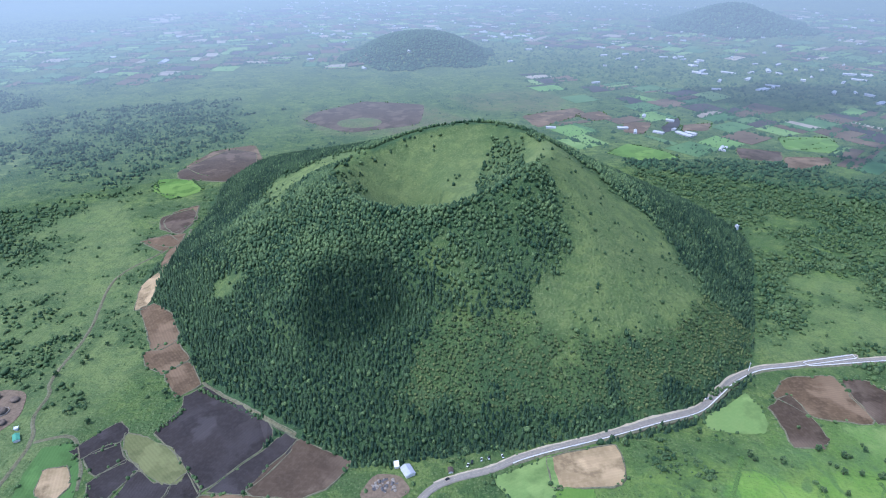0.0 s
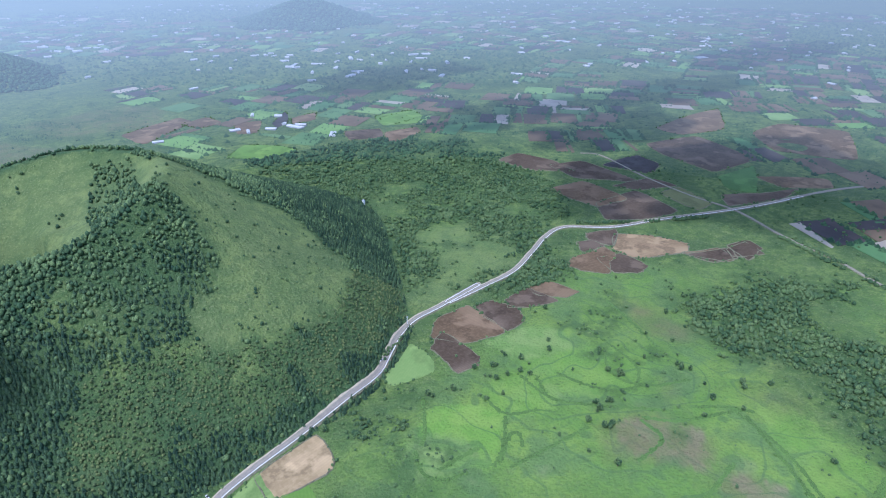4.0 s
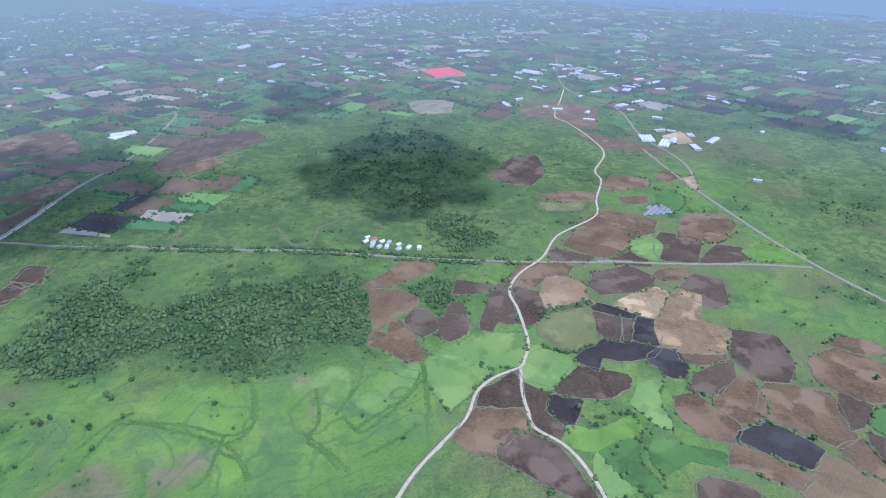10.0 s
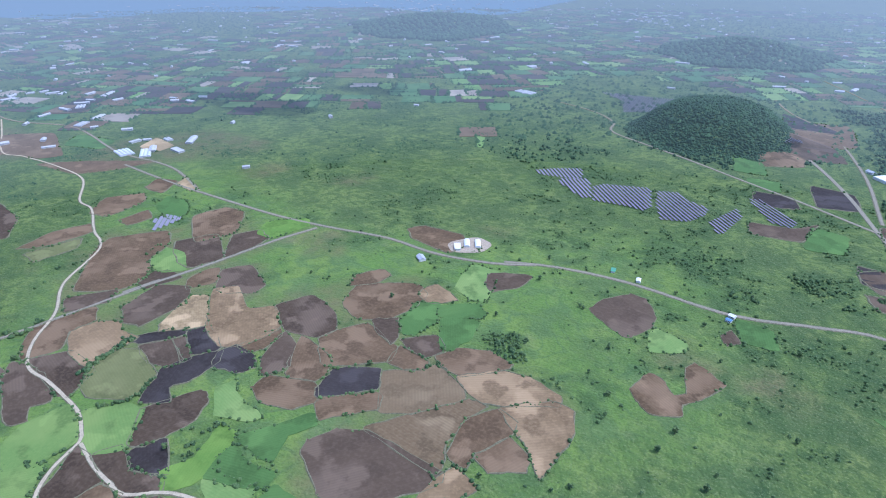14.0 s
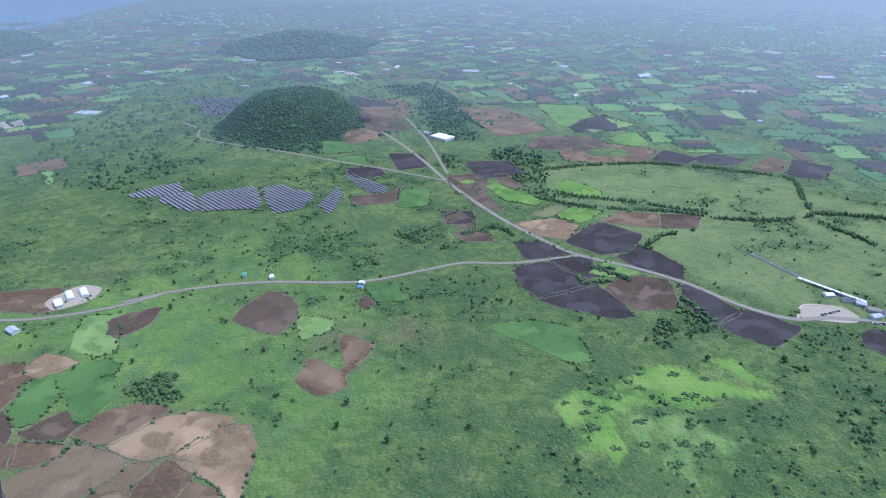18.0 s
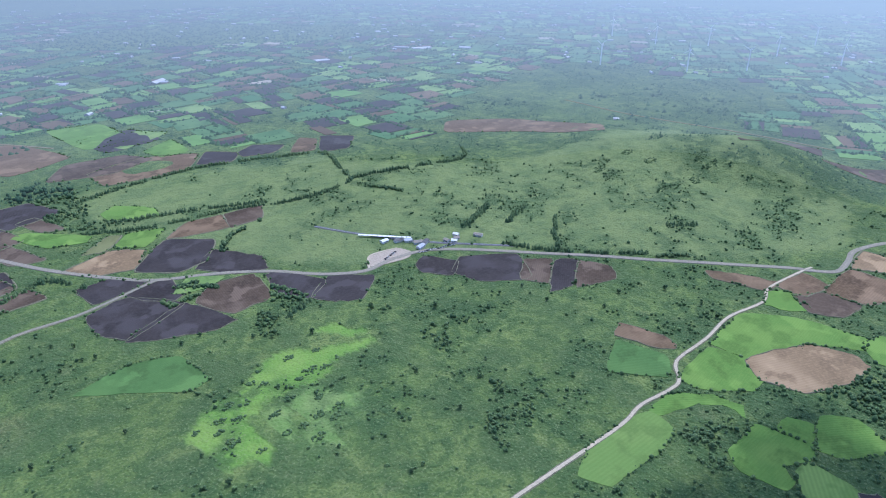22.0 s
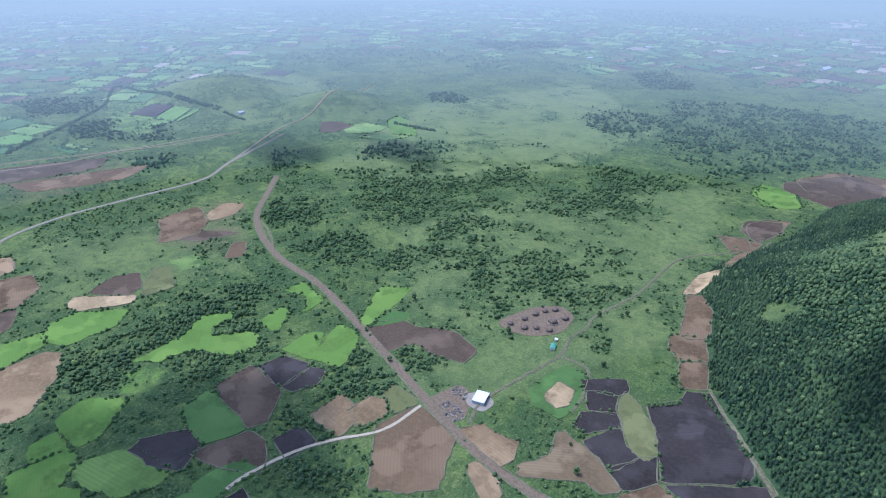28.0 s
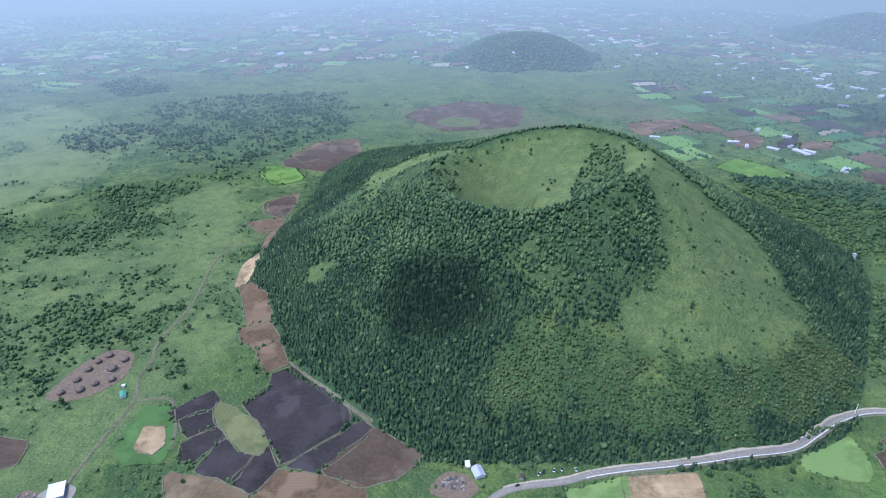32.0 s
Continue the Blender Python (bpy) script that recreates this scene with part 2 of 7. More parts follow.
RED = plain("red_roof", (0.42, 0.075, 0.06), 0.7, 0.12)
FAR_RED = plain("far_red_roof", (0.45, 0.08, 0.08), 0.7, 0.1, 0, True)
BLUE = plain("blue_roof", (0.10, 0.19, 0.30), 0.6, 0.1)
GREEN_ROOF = plain("green_roof", (0.07, 0.22, 0.14), 0.6, 0.1)
FAR_WHITE = plain("far_white_roof", (0.37, 0.37, 0.36), 0.6, 0.16, 0, True)
FILM = plain("greenhouse_film", (0.4, 0.41, 0.41), 0.3, 0.06)
PANEL = plain("solar_glass", (0.165, 0.16, 0.18), 0.75, 0.08)
PANEL_EDGE = plain("panel_frame", (0.25, 0.25, 0.26), 0.4, 0.08)
EARTH = plain("levelled_earth", (0.30, 0.25, 0.18), 0.95, 0.18)
CLOUD = plain("cloud_vapour", (0.9, 0.9, 0.9), 1.0, 0.02)
TURBINE = plain("turbine_white", (0.6, 0.6, 0.6), 0.5, 0.03, 0, True)

def bump(x, y, cx, cy, rx, ry, top, rot=0.0, sharp=1.0):
    """A rounded hill: 'top' metres high at its centre, nothing past its foot."""
    c, s = math.cos(rot), math.sin(rot)
    u, v = ((x - cx) * c + (y - cy) * s) / rx, (-(x - cx) * s + (y - cy) * c) / ry
    d = np.clip(1 - (u * u + v * v) ** (0.5 * sharp), 0, 1)
    return top * d * d * (3 - 2 * d)


FOOT_TURN = [-161, -148, -132, -111, -91, -72, -64, -45, -30, -5, 20, 45, 70, 100, 130, 155, 180]
FOOT_REACH = [397, 392, 403, 413, 424, 415, 420, 452, 454, 462, 509, 465, 443, 456, 603, 443, 436]


def waves(a):
    return np.stack([np.ones_like(a)] + [fn(k * a) for k in range(1, 7) for fn in (np.cos, np.sin)], -1)


FOOT_WAVES = np.linalg.lstsq(np.vstack([waves(np.radians(np.array(FOOT_TURN, float))), 0.05 * np.diag(np.arange(13.0))]), np.array(FOOT_REACH + [0] * 13, float), rcond=None)[0]


def cone_foot(a):
    """How far the foot of the cone reaches in each direction."""
    return waves(a) @ FOOT_WAVES


def cone_rim(a):
    return 154.3 + 4 * np.sin(3 * a) + 1.7 * np.cos(a) - 3.8 * np.sin(a)


def volcano(x, y):
    """The cinder cone with its tilted crater rim."""
    dx, dy = x + 10.0, y - 847.0
    r, a = np.hypot(dx, dy), np.arctan2(dy, dx)
    foot, rim = cone_foot(a), cone_rim(a)
    top = 155.2 + 23 * np.cos(a) + 1.5 * np.sin(a) - 1.4 * np.cos(2 * a) + 1.2 * np.sin(2 * a) - 2.1 * np.cos(3 * a) - 4.4 * np.sin(3 * a)
    u = np.clip((foot - r) / (foot - rim), 0, 1)
    flank = top * (0.932 * u + 0.068 * u * u) * np.clip(u * 14, 0, 1)
    # shallow gullies run down the flank
    flank = flank + 3.0 * u * (1 - u) * (np.sin(13 * a + 2 * u) + 0.7 * np.sin(23 * a + 1.0))
    v = np.clip(r / rim, 0, 1)
    bowl = top - 66 * (1 - np.clip((v - 0.22) / 0.78, 0, 1) ** 1.35)
    w = np.clip((r - rim + 14) / 28, 0, 1)
    w = w * w * (3 - 2 * w)
    crest = top - 4.0
    return np.where(r < rim - 14, np.minimum(bowl, crest), np.where(r > rim + 14, np.minimum(flank, crest), np.minimum(bowl * (1 - w) + flank * w, crest)))


def terrain(x, y):
    """The height of the land."""
    x, y = np.asarray(x, float), np.asarray(y, float)
    z = volcano(x, y)
    z = z + bump(x, y, -1349, -366, 270, 200, 60, -1.12) + bump(x, y, -1248, -577, 290, 210, 20, 0.5) + bump(x, y, -1164, -539, 520, 330, 23, 0.6)
    z = z + bump(x, y, -804, -896, 360, 220, 16, 0.7)
    z = z + bump(x, y, 222, -1622, 212, 200, 80, 0, 1.9)
    z = z + bump(x, y, -102, 2594, 325, 325, 88, 0, 1.5) + bump(x, y, 1510, 3449, 420, 420, 104)
    z = z + bump(x, y, -1943, 548, 330, 280, 58) + bump(x, y, -1619, 754, 200, 220, 46)
    z = z + bump(x, y, 1873, -2886, 700, 300, 60, 0.9) + bump(x, y, 342, -2864, 420, 260, 56)
    z = z + 1.2 * np.sin(x / 87.0 + 1) * np.cos(y / 71.0)
    return z

# ---- building helpers ----
def part(name, bm, material, parent, label=""):
    me = bpy.data.meshes.new(name)
    bm.to_mesh(me)
    bm.free()
    me.materials.append(material)
    ob = new(name, me)
    ob.parent = parent
    if label:
        ob["label"] = label
    return ob


def box(bm, x, y, z, sx, sy, sz, rz=0.0, rx=0.0):
    m = Matrix.Translation((x, y, z)) @ Matrix.Rotation(rz, 4, "Z") @ Matrix.Rotation(rx, 4, "X") @ Matrix.Diagonal((sx, sy, sz, 1))
    bmesh.ops.create_cube(bm, size=1, matrix=m)
    return bm


def base(name, x, y, rz, label, category, group="", z=None):
    ob = new(name)
    ob.location = (x, y, float(terrain(x, y)) if z is None else z)
    ob.rotation_euler = (0, 0, rz)
    ob.empty_display_size = 2
    return tagged(ob, label, category, group)


def spline(pts, step=7.0):
    """A smooth line through the points, with a point about every 'step' metres."""
    p = [np.array(q, float) for q in pts]
    p = [2 * p[0] - p[1], *p, 2 * p[-1] - p[-2]]
    out = []
    for a, b, c, d in zip(p, p[1:], p[2:], p[3:]):
        n = max(2, int(np.linalg.norm(c - b) / step))
        for i in range(n):
            t = i / n
            out.append(0.5 * (2 * b + (c - a) * t + (2 * a - 5 * b + 4 * c - d) * t * t + (3 * b - a - 3 * c + d) * t ** 3))
    out.append(p[-2])
    return np.array(out)


def ribbon(line, profile, wobble=0.0, seed=0):
    """A strip along a line. profile: (offset to the side, height over the land) pairs."""
    rng = np.random.default_rng(seed)
    d = np.gradient(line, axis=0)
    d /= np.linalg.norm(d, axis=1)[:, None] + 1e-9
    side = np.stack([d[:, 1], -d[:, 0]], 1)
    z0 = terrain(line[:, 0], line[:, 1])
    rows = []
    for o, h in profile:
        q = line + side * (o + rng.normal(0, 1, (len(line), 1)) * wobble)
        zt = terrain(q[:, 0], q[:, 1])
        rows.append(np.column_stack([q, np.maximum(z0, zt) + h if h > 0 else zt + h]))
    v = np.concatenate(rows)
    n, k = len(line), len(profile)
    f = [(j * n + i, j * n + i + 1, (j + 1) * n + i + 1, (j + 1) * n + i) for j in range(k - 1) for i in range(n - 1)]
    return v, f


def strip(name, line, profile, material, parent=None, wobble=0.0, seed=0):
    v, f = ribbon(line, profile, wobble, seed)
    me = bpy.data.meshes.new(name)
    me.from_pydata(v.tolist(), [], f)
    me.materials.append(material)
    ob = new(name, me)
    ob.parent = parent
    return ob


# ---- the map: what grows where, on cells of five metres ----
CELL, HALF = 5.0, 2600.0
N = int(2 * HALF / CELL)
gx, gy = np.meshgrid((np.arange(N) + 0.5) * CELL - HALF, (np.arange(N) + 0.5) * CELL - HALF)
taken, wood, lushness, down, till, vivid, mown, dried = (np.zeros((N, N), np.float32) for _ in range(8))
gr = np.hypot(gx, gy)


def inside(pts, x, y):
    ok = np.zeros(x.shape, bool)
    q = list(pts)
    for (x0, y0), (x1, y1) in zip(q, q[1:] + q[:1]):
        if y0 != y1:
            ok ^= ((y0 > y) != (y1 > y)) & (x < (x1 - x0) * (y - y0) / (y1 - y0) + x0)
    return ok


def paint(grid, pts, value, mode="max"):
    p = np.array(pts, float)
    i0, i1 = np.clip(((p.min(0) + HALF) / CELL).astype(int) - 1, 0, N), np.clip(((p.max(0) + HALF) / CELL).astype(int) + 2, 0, N)
    s = np.s_[i0[1]:i1[1], i0[0]:i1[0]]
    if grid[s].size:
        k = inside(pts, gx[s], gy[s])
        grid[s] = np.where(k, np.maximum(grid[s], value) if mode == "max" else value, grid[s])


def stroke(grid, line, width, value):
    for x, y in line:
        r = int(width / CELL) + 1
        j, i = int((y + HALF) / CELL), int((x + HALF) / CELL)
        if r < i < N - r and r < j < N - r:
            s = np.s_[j - r:j + r + 1, i - r:i + r + 1]
            grid[s] = np.where(np.hypot(gx[s] - x, gy[s] - y) < width, np.maximum(grid[s], value), grid[s])


def at(grid, x, y):
    i, j = np.clip(((x + HALF) / CELL).astype(int), 0, N - 1), np.clip(((y + HALF) / CELL).astype(int), 0, N - 1)
    return np.where((abs(x) < HALF) & (abs(y) < HALF), grid[j, i], 0)


def cloudy(cells, seed):
    """Soft random patches, 0 to 1, about 2 * HALF / cells metres across."""
    g = np.random.default_rng(seed).random((cells + 2, cells + 2))
    u = np.linspace(0, cells, N)
    k, f = np.minimum(u.astype(int), cells), u % 1
    f = f * f * (3 - 2 * f)
    a = g[k][:, k] * (1 - f) + g[k][:, k + 1] * f
    b = g[k + 1][:, k] * (1 - f) + g[k + 1][:, k + 1] * f
    return (a * (1 - f[:, None]) + b * f[:, None]).astype(np.float32)


def blur(grid, times=2):
    for _ in range(times):
        grid = (grid + np.roll(grid, 1, 0) + np.roll(grid, -1, 0) + np.roll(grid, 1, 1) + np.roll(grid, -1, 1)) / 5
    return grid


def woods(density, *pts):
    paint(wood, pts, density)


def meadow(amount, *pts):
    paint(lushness, pts, amount)


woods(0.4, (1393, -3), (1648, -182), (1290, -379), (960, -157), (1134, 7))
woods(0.85, (-1105, 1228), (-1132, 1370), (-1041, 1449), (-963, 1378), (-933, 1224), (-1009, 1187))
woods(0.4, (672, -1204), (636, -1375), (490, -1423), (391, -1336), (441, -1241), (570, -1164))
woods(0.85, (-517, 300), (-519, 335), (-469, 345), (-455, 298), (-480, 295))
woods(0.9, (491, 722), (552, 715), (547, 606), (491, 592), (437, 652))
woods(0.8, (562, 1221), (777, 880), (694, 650), (614, 676), (515, 847))
woods(0.8, (-370, 1292), (-306, 1409), (-233, 1448), (-267, 1327), (-377, 1101), (-439, 1133))
woods(0.9, (-799, 956), (-717, 1013), (-652, 998), (-707, 901))
woods(0.9, (-1478, 181), (-1454, 284), (-1369, 263), (-1400, 189))
woods(0.9, (-1391, 171), (-1462, 271), (-1358, 274), (-1338, 179))
woods(0.9, (-2217, 27), (-2190, 202), (-1965, 214), (-1975, 50))
woods(0.9, (-1828, 113), (-1872, 186), (-1697, 345), (-1544, 306), (-1693, 109))
woods(1.0, (443, -1498), (358, -1560), (290, -1613), (258, -2051), (84, -1603), (80, -1512), (133, -1355), (261, -1374))
woods(1.0, (-104, -1808), (-190, -2041), (-279, -1585), (-190, -1412), (-123, -1493))
woods(0.8, (-227, -1331), (-333, -1397), (-308, -1092), (-277, -1058), (-226, -1141))
woods(0.6, (-31, -974), (-88, -972), (-94, -871), (-21, -832))
woods(0.7, (-314, -617), (-358, -607), (-366, -570), (-317, -595))
woods(0.8, (-207, -355), (-229, -359), (-236, -343), (-220, -331))
woods(0.8, (-262, -333), (-284, -319), (-278, -305), (-256, -320))
woods(0.8, (-420, -307), (-402, -276), (-376, -264), (-368, -281))
woods(0.95, (666, 441), (699, 406), (731, 385), (791, 360), (855, 339), (901, 280), (849, 277), (788, 295), (739, 295), (680, 302), (620, 299), (603, 308), (637, 340), (649, 404))
woods(0.95, (633, 288), (697, 280), (693, 239), (653, 236), (621, 262))
woods(0.9, (751, 246), (784, 196), (787, 124), (675, 103), (608, 91), (590, 127), (628, 176), (656, 226))
woods(0.95, (678, 875), (688, 839), (723, 773), (732, 691), (630, 620), (624, 685), (593, 745), (584, 777))
woods(0.95, (548, 581), (622, 604), (606, 557), (550, 540), (505, 539), (473, 534), (463, 558), (498, 567))
woods(0.75, (504, 482), (530, 462), (470, 413), (459, 448))
woods(0.9, (559, 764), (582, 707), (568, 661), (538, 690), (519, 722))
woods(0.9, (552, 660), (559, 615), (535, 594), (530, 632))
woods(0.9, (439, 625), (456, 597), (505, 603), (456, 569), (420, 562), (399, 583))
woods(0.95, (551, 320), (570, 316), (551, 292), (534, 297))
woods(0.8, (776, 122), (801, 77), (752, 12), (627, 16), (587, 48), (608, 91))
woods(0.8, (814, 356), (870, 310), (929, 267), (852, 265), (772, 308))
woods(0.95, (462, -237), (473, -257), (461, -290), (436, -315), (420, -306), (439, -285), (440, -265), (433, -239), (444, -225))
woods(0.9, (614, -232), (589, -239), (558, -264), (558, -279), (547, -264), (569, -233), (592, -226))
woods(0.9, (641, -287), (649, -312), (654, -327), (640, -313))
woods(0.9, (545, -383), (529, -417), (518, -449), (508, -436), (529, -396))
woods(0.8, (924, -178), (927, -209), (887, -229), (821, -214), (828, -186), (869, -168))
woods(0.6, (961, -129), (948, -172), (997, -233), (910, -279), (841, -256), (868, -216), (883, -142))
woods(0.7, (740, -105), (751, -139), (716, -150), (692, -129), (712, -105))
woods(0.95, (286, -557), (272, -575), (227, -570), (225, -547), (254, -535))
woods(0.95, (155, -506), (153, -523), (137, -499), (144, -487))
woods(0.9, (202, -658), (192, -681), (178, -661), (189, -641))
woods(0.8, (141, -614), (131, -633), (123, -626), (126, -599))
woods(0.7, (209, -722), (197, -733), (194, -717), (201, -710))
woods(0.6, (228, -1092), (189, -1065), (194, -1020), (227, -1009))
woods(0.97, (-524, 295), (-522, 327), (-481, 338), (-465, 347), (-455, 304), (-491, 291))
woods(0.95, (-1072, 347), (-1037, 395), (-972, 433), (-930, 407), (-926, 351), (-952, 316), (-994, 350))
woods(0.95, (-816, 362), (-827, 396), (-752, 400), (-755, 370), (-790, 351))
woods(0.95, (-746, 396), (-756, 481), (-738, 530), (-711, 504), (-723, 440), (-719, 395))
woods(0.9, (-905, 302), (-881, 344), (-842, 348), (-860, 311))
woods(0.9, (-760, 583), (-784, 642), (-754, 627), (-733, 571))
woods(0.85, (-594, 590), (-545, 615), (-506, 550), (-516, 521))
woods(0.9, (-511, 545), (-479, 604), (-448, 566), (-471, 532))
woods(0.8, (-755, 668), (-785, 841), (-724, 969), (-635, 869), (-680, 767))
woods(0.8, (-784, 129), (-774, 159), (-729, 177), (-704, 155), (-728, 127))
woods(0.7, (-643, 103), (-653, 136), (-647, 187), (-597, 186), (-597, 154), (-593, 109), (-596, 69), (-625, 70))
woods(0.8, (-486, 134), (-509, 185), (-536, 210), (-541, 237), (-495, 256), (-464, 224), (-465, 187), (-448, 152))
woods(0.8, (-690, 161), (-675, 200), (-687, 229), (-652, 207), (-654, 168))
woods(0.7, (-417, 498), (-398, 545), (-373, 522), (-379, 490))
woods(0.7, (-242, 335), (-216, 384), (-184, 372), (-225, 319))
woods(0.45, (-724, 476), (-670, 590), (-577, 651), (-538, 782), (-448, 681), (-423, 477), (-486, 420), (-608, 458))
woods(0.4, (-1065, 483), (-989, 625), (-908, 730), (-649, 683), (-692, 547), (-813, 466), (-887, 422))
woods(0.7, (-1355, 451), (-1323, 520), (-1172, 459), (-1209, 409))
woods(0.8, (-447, 177), (-433, 216), (-415, 214), (-425, 169))
woods(0.9, (-700, 35), (-729, 88), (-745, 129), (-699, 105), (-684, 48))
woods(0.85, (-757, 117), (-782, 188), (-765, 238), (-723, 191), (-746, 142))
woods(0.85, (-516, 143), (-512, 182), (-492, 187), (-467, 144), (-485, 129))
woods(0.9, (-555, 238), (-566, 273), (-520, 272), (-465, 267), (-476, 249), (-517, 238))
woods(0.8, (-729, -4), (-747, 63), (-789, 79), (-763, 118), (-714, 49), (-698, 3))
woods(0.7, (-465, -7), (-476, 41), (-458, 50), (-441, 12))
woods(0.6, (-547, -147), (-549, -103), (-502, -91), (-507, -133))
woods(0.9, (-425, 102), (-443, 158), (-429, 198), (-405, 209), (-386, 146), (-404, 103))
woods(0.9, (-954, -362), (-973, -325), (-935, -322), (-920, -351))
woods(0.9, (474, 778), (605, 899), (626, 804), (611, 692), (648, 629), (596, 595), (541, 603), (554, 675), (499, 701), (436, 633), (376, 595))
woods(0.75, (408, 1029), (570, 1057), (627, 954), (605, 899), (485, 797), (464, 858))
woods(0.9, (637, 950), (746, 933), (828, 861), (753, 717), (662, 644), (638, 725), (626, 804))
woods(0.8, (762, 1169), (880, 1158), (875, 1025), (766, 998), (711, 1065))
woods(0.9, (905, 915), (969, 901), (930, 846), (881, 872))
woods(0.95, (459, 572), (535, 595), (630, 597), (647, 568), (555, 525), (487, 535))
woods(0.9, (172, 446), (209, 466), (220, 434), (197, 401), (167, 414))
woods(0.8, (220, 434), (263, 441), (272, 409), (240, 388))
woods(0.7, (698, 1299), (864, 1278), (831, 1133), (698, 1113))
woods(0.8, (500, 1127), (631, 1146), (660, 1050), (561, 1041))
woods(0.95, (-269, -768), (-303, -788), (-330, -800), (-312, -775), (-275, -748))
woods(0.9, (-267, -750), (-322, -754), (-310, -735), (-279, -733))
woods(0.9, (-291, -1095), (-382, -1090), (-388, -1042), (-313, -1054))
woods(0.9, (-378, -664), (-409, -634), (-397, -618), (-379, -649))
woods(0.6, (-431, -453), (-489, -470), (-524, -440), (-483, -401), (-437, -404))
woods(0.6, (-128, -399), (-161, -398), (-164, -376), (-132, -377))
woods(0.8, (-201, -360), (-228, -359), (-224, -341), (-196, -349))
woods(0.6, (-426, -315), (-451, -315), (-441, -298), (-416, -297))
woods(0.6, (-321, -612), (-352, -611), (-340, -587), (-320, -592))
woods(0.6, (77, -856), (18, -879), (4, -820), (53, -800))
woods(0.9, (-1610, 1081), (-1593, 1150), (-1486, 1149), (-1428, 1078), (-1514, 1031))
woods(0.8, (-1155, 1275), (-1130, 1405), (-1024, 1435), (-930, 1322), (-954, 1234), (-1063, 1222))
woods(0.62, (-1116, 1618), (-944, 1783), (-621, 1893), (-470, 1461), (-589, 1227), (-597, 1051), (-706, 1121), (-871, 1236))
woods(0.9, (-865, 998), (-768, 1034), (-645, 1022), (-653, 982), (-769, 939))
woods(0.95, (-965, 811), (-949, 865), (-884, 843), (-834, 773), (-870, 740))
woods(0.9, (-1246, 621), (-1243, 716), (-1187, 818), (-1103, 845), (-1113, 760), (-1137, 645), (-1170, 584))
woods(0.7, (-906, 707), (-949, 791), (-861, 731), (-864, 680))
woods(0.9, (-1000, 402), (-958, 426), (-922, 398), (-942, 371))
woods(0.9, (-751, 578), (-777, 640), (-744, 600), (-736, 570))
woods(0.8, (-828, 750), (-821, 808), (-785, 776), (-801, 740))
woods(0.8, (-802, 819), (-773, 851), (-746, 812), (-770, 790))
woods(0.6, (-1067, 955), (-1021, 1023), (-967, 995), (-1025, 941))
woods(0.8, (-2323, 1819), (-2150, 2124), (-1991, 2070), (-2071, 1765))
woods(0.8, (-1467, 1840), (-1384, 1985), (-1141, 1792), (-1269, 1683))
woods(0.7, (-923, 541), (-924, 603), (-875, 548), (-884, 505))
woods(0.55, (-1052, 681), (-906, 707), (-796, 590), (-821, 507), (-971, 533))

woods(0.8, (-1136, 534), (-1056, 710), (-919, 671), (-933, 550), (-1034, 508))
woods(0.8, (-992, 330), (-957, 422), (-901, 417), (-935, 328))
woods(0.8, (-740, 392), (-728, 509), (-701, 512), (-702, 399))
woods(0.8, (-787, 153), (-775, 196), (-696, 184), (-721, 148))
woods(0.8, (-894, 311), (-858, 437), (-773, 411), (-789, 322))
woods(0.8, (-958, 786), (-923, 866), (-847, 827), (-868, 743))
woods(0.8, (-797, 954), (-704, 1086), (-633, 1024), (-711, 939))
woods(0.8, (-583, 257), (-564, 285), (-488, 279), (-477, 244), (-539, 242))
woods(0.8, (-491, 224), (-504, 190), (-514, 143), (-501, 132), (-479, 178))
woods(0.8, (-534, 307), (-502, 351), (-459, 337), (-465, 294), (-501, 295))
woods(0.8, (-463, 106), (-435, 158), (-404, 190), (-356, 164), (-401, 99))
woods(0.8, (-684, -76), (-725, 6), (-720, 76), (-673, 49), (-647, -29))
woods(0.8, (-681, 75), (-757, 145), (-742, 221), (-699, 202), (-650, 125))
woods(0.8, (-435, -338), (-451, -292), (-380, -248), (-362, -280))
woods(0.8, (-459, -297), (-492, -258), (-482, -227), (-458, -269))
woods(0.8, (-545, -130), (-547, -92), (-526, -63), (-481, -89), (-483, -138))
woods(0.8, (-438, -5), (-398, -20), (-383, -67), (-418, -43))
woods(0.8, (-1004, 278), (-1062, 392), (-976, 370), (-938, 311))
woods(0.8, (322, -451), (277, -566), (236, -544), (240, -510))
woods(0.8, (473, -246), (439, -312), (424, -301), (429, -248), (449, -233))
woods(0.8, (762, -179), (758, -132), (672, -122), (668, -170))
woods(0.8, (678, -34), (635, 8), (608, -32))
woods(0.8, (665, 172), (739, 86), (679, 34), (585, 32), (587, 94), (589, 162))
woods(0.8, (821, 56), (830, -32), (673, -55), (607, -13), (655, 30))
woods(0.8, (674, 423), (788, 357), (775, 259), (671, 253), (607, 289))
woods(0.85, (-126, -1696), (-265, -1653), (-225, -1378), (-173, -1447))
woods(0.85, (91, -1573), (-19, -1553), (-26, -1466), (68, -1481))
woods(0.85, (-265, -1387), (-374, -1303), (-329, -1239), (-246, -1300))
woods(0.85, (-108, -1337), (-178, -1326), (-190, -1261), (-117, -1238))
woods(0.85, (-247, -1199), (-326, -1146), (-288, -1095), (-242, -1132))
woods(0.85, (-3, -2062), (-168, -2072), (-207, -1858), (-55, -1889))
woods(0.97, (383, 1343), (510, 1310), (713, 1241), (882, 1160), (873, 984), (846, 849), (805, 718), (652, 646), (543, 618), (440, 597), (356, 575), (392, 654), (414, 783), (399, 1033))
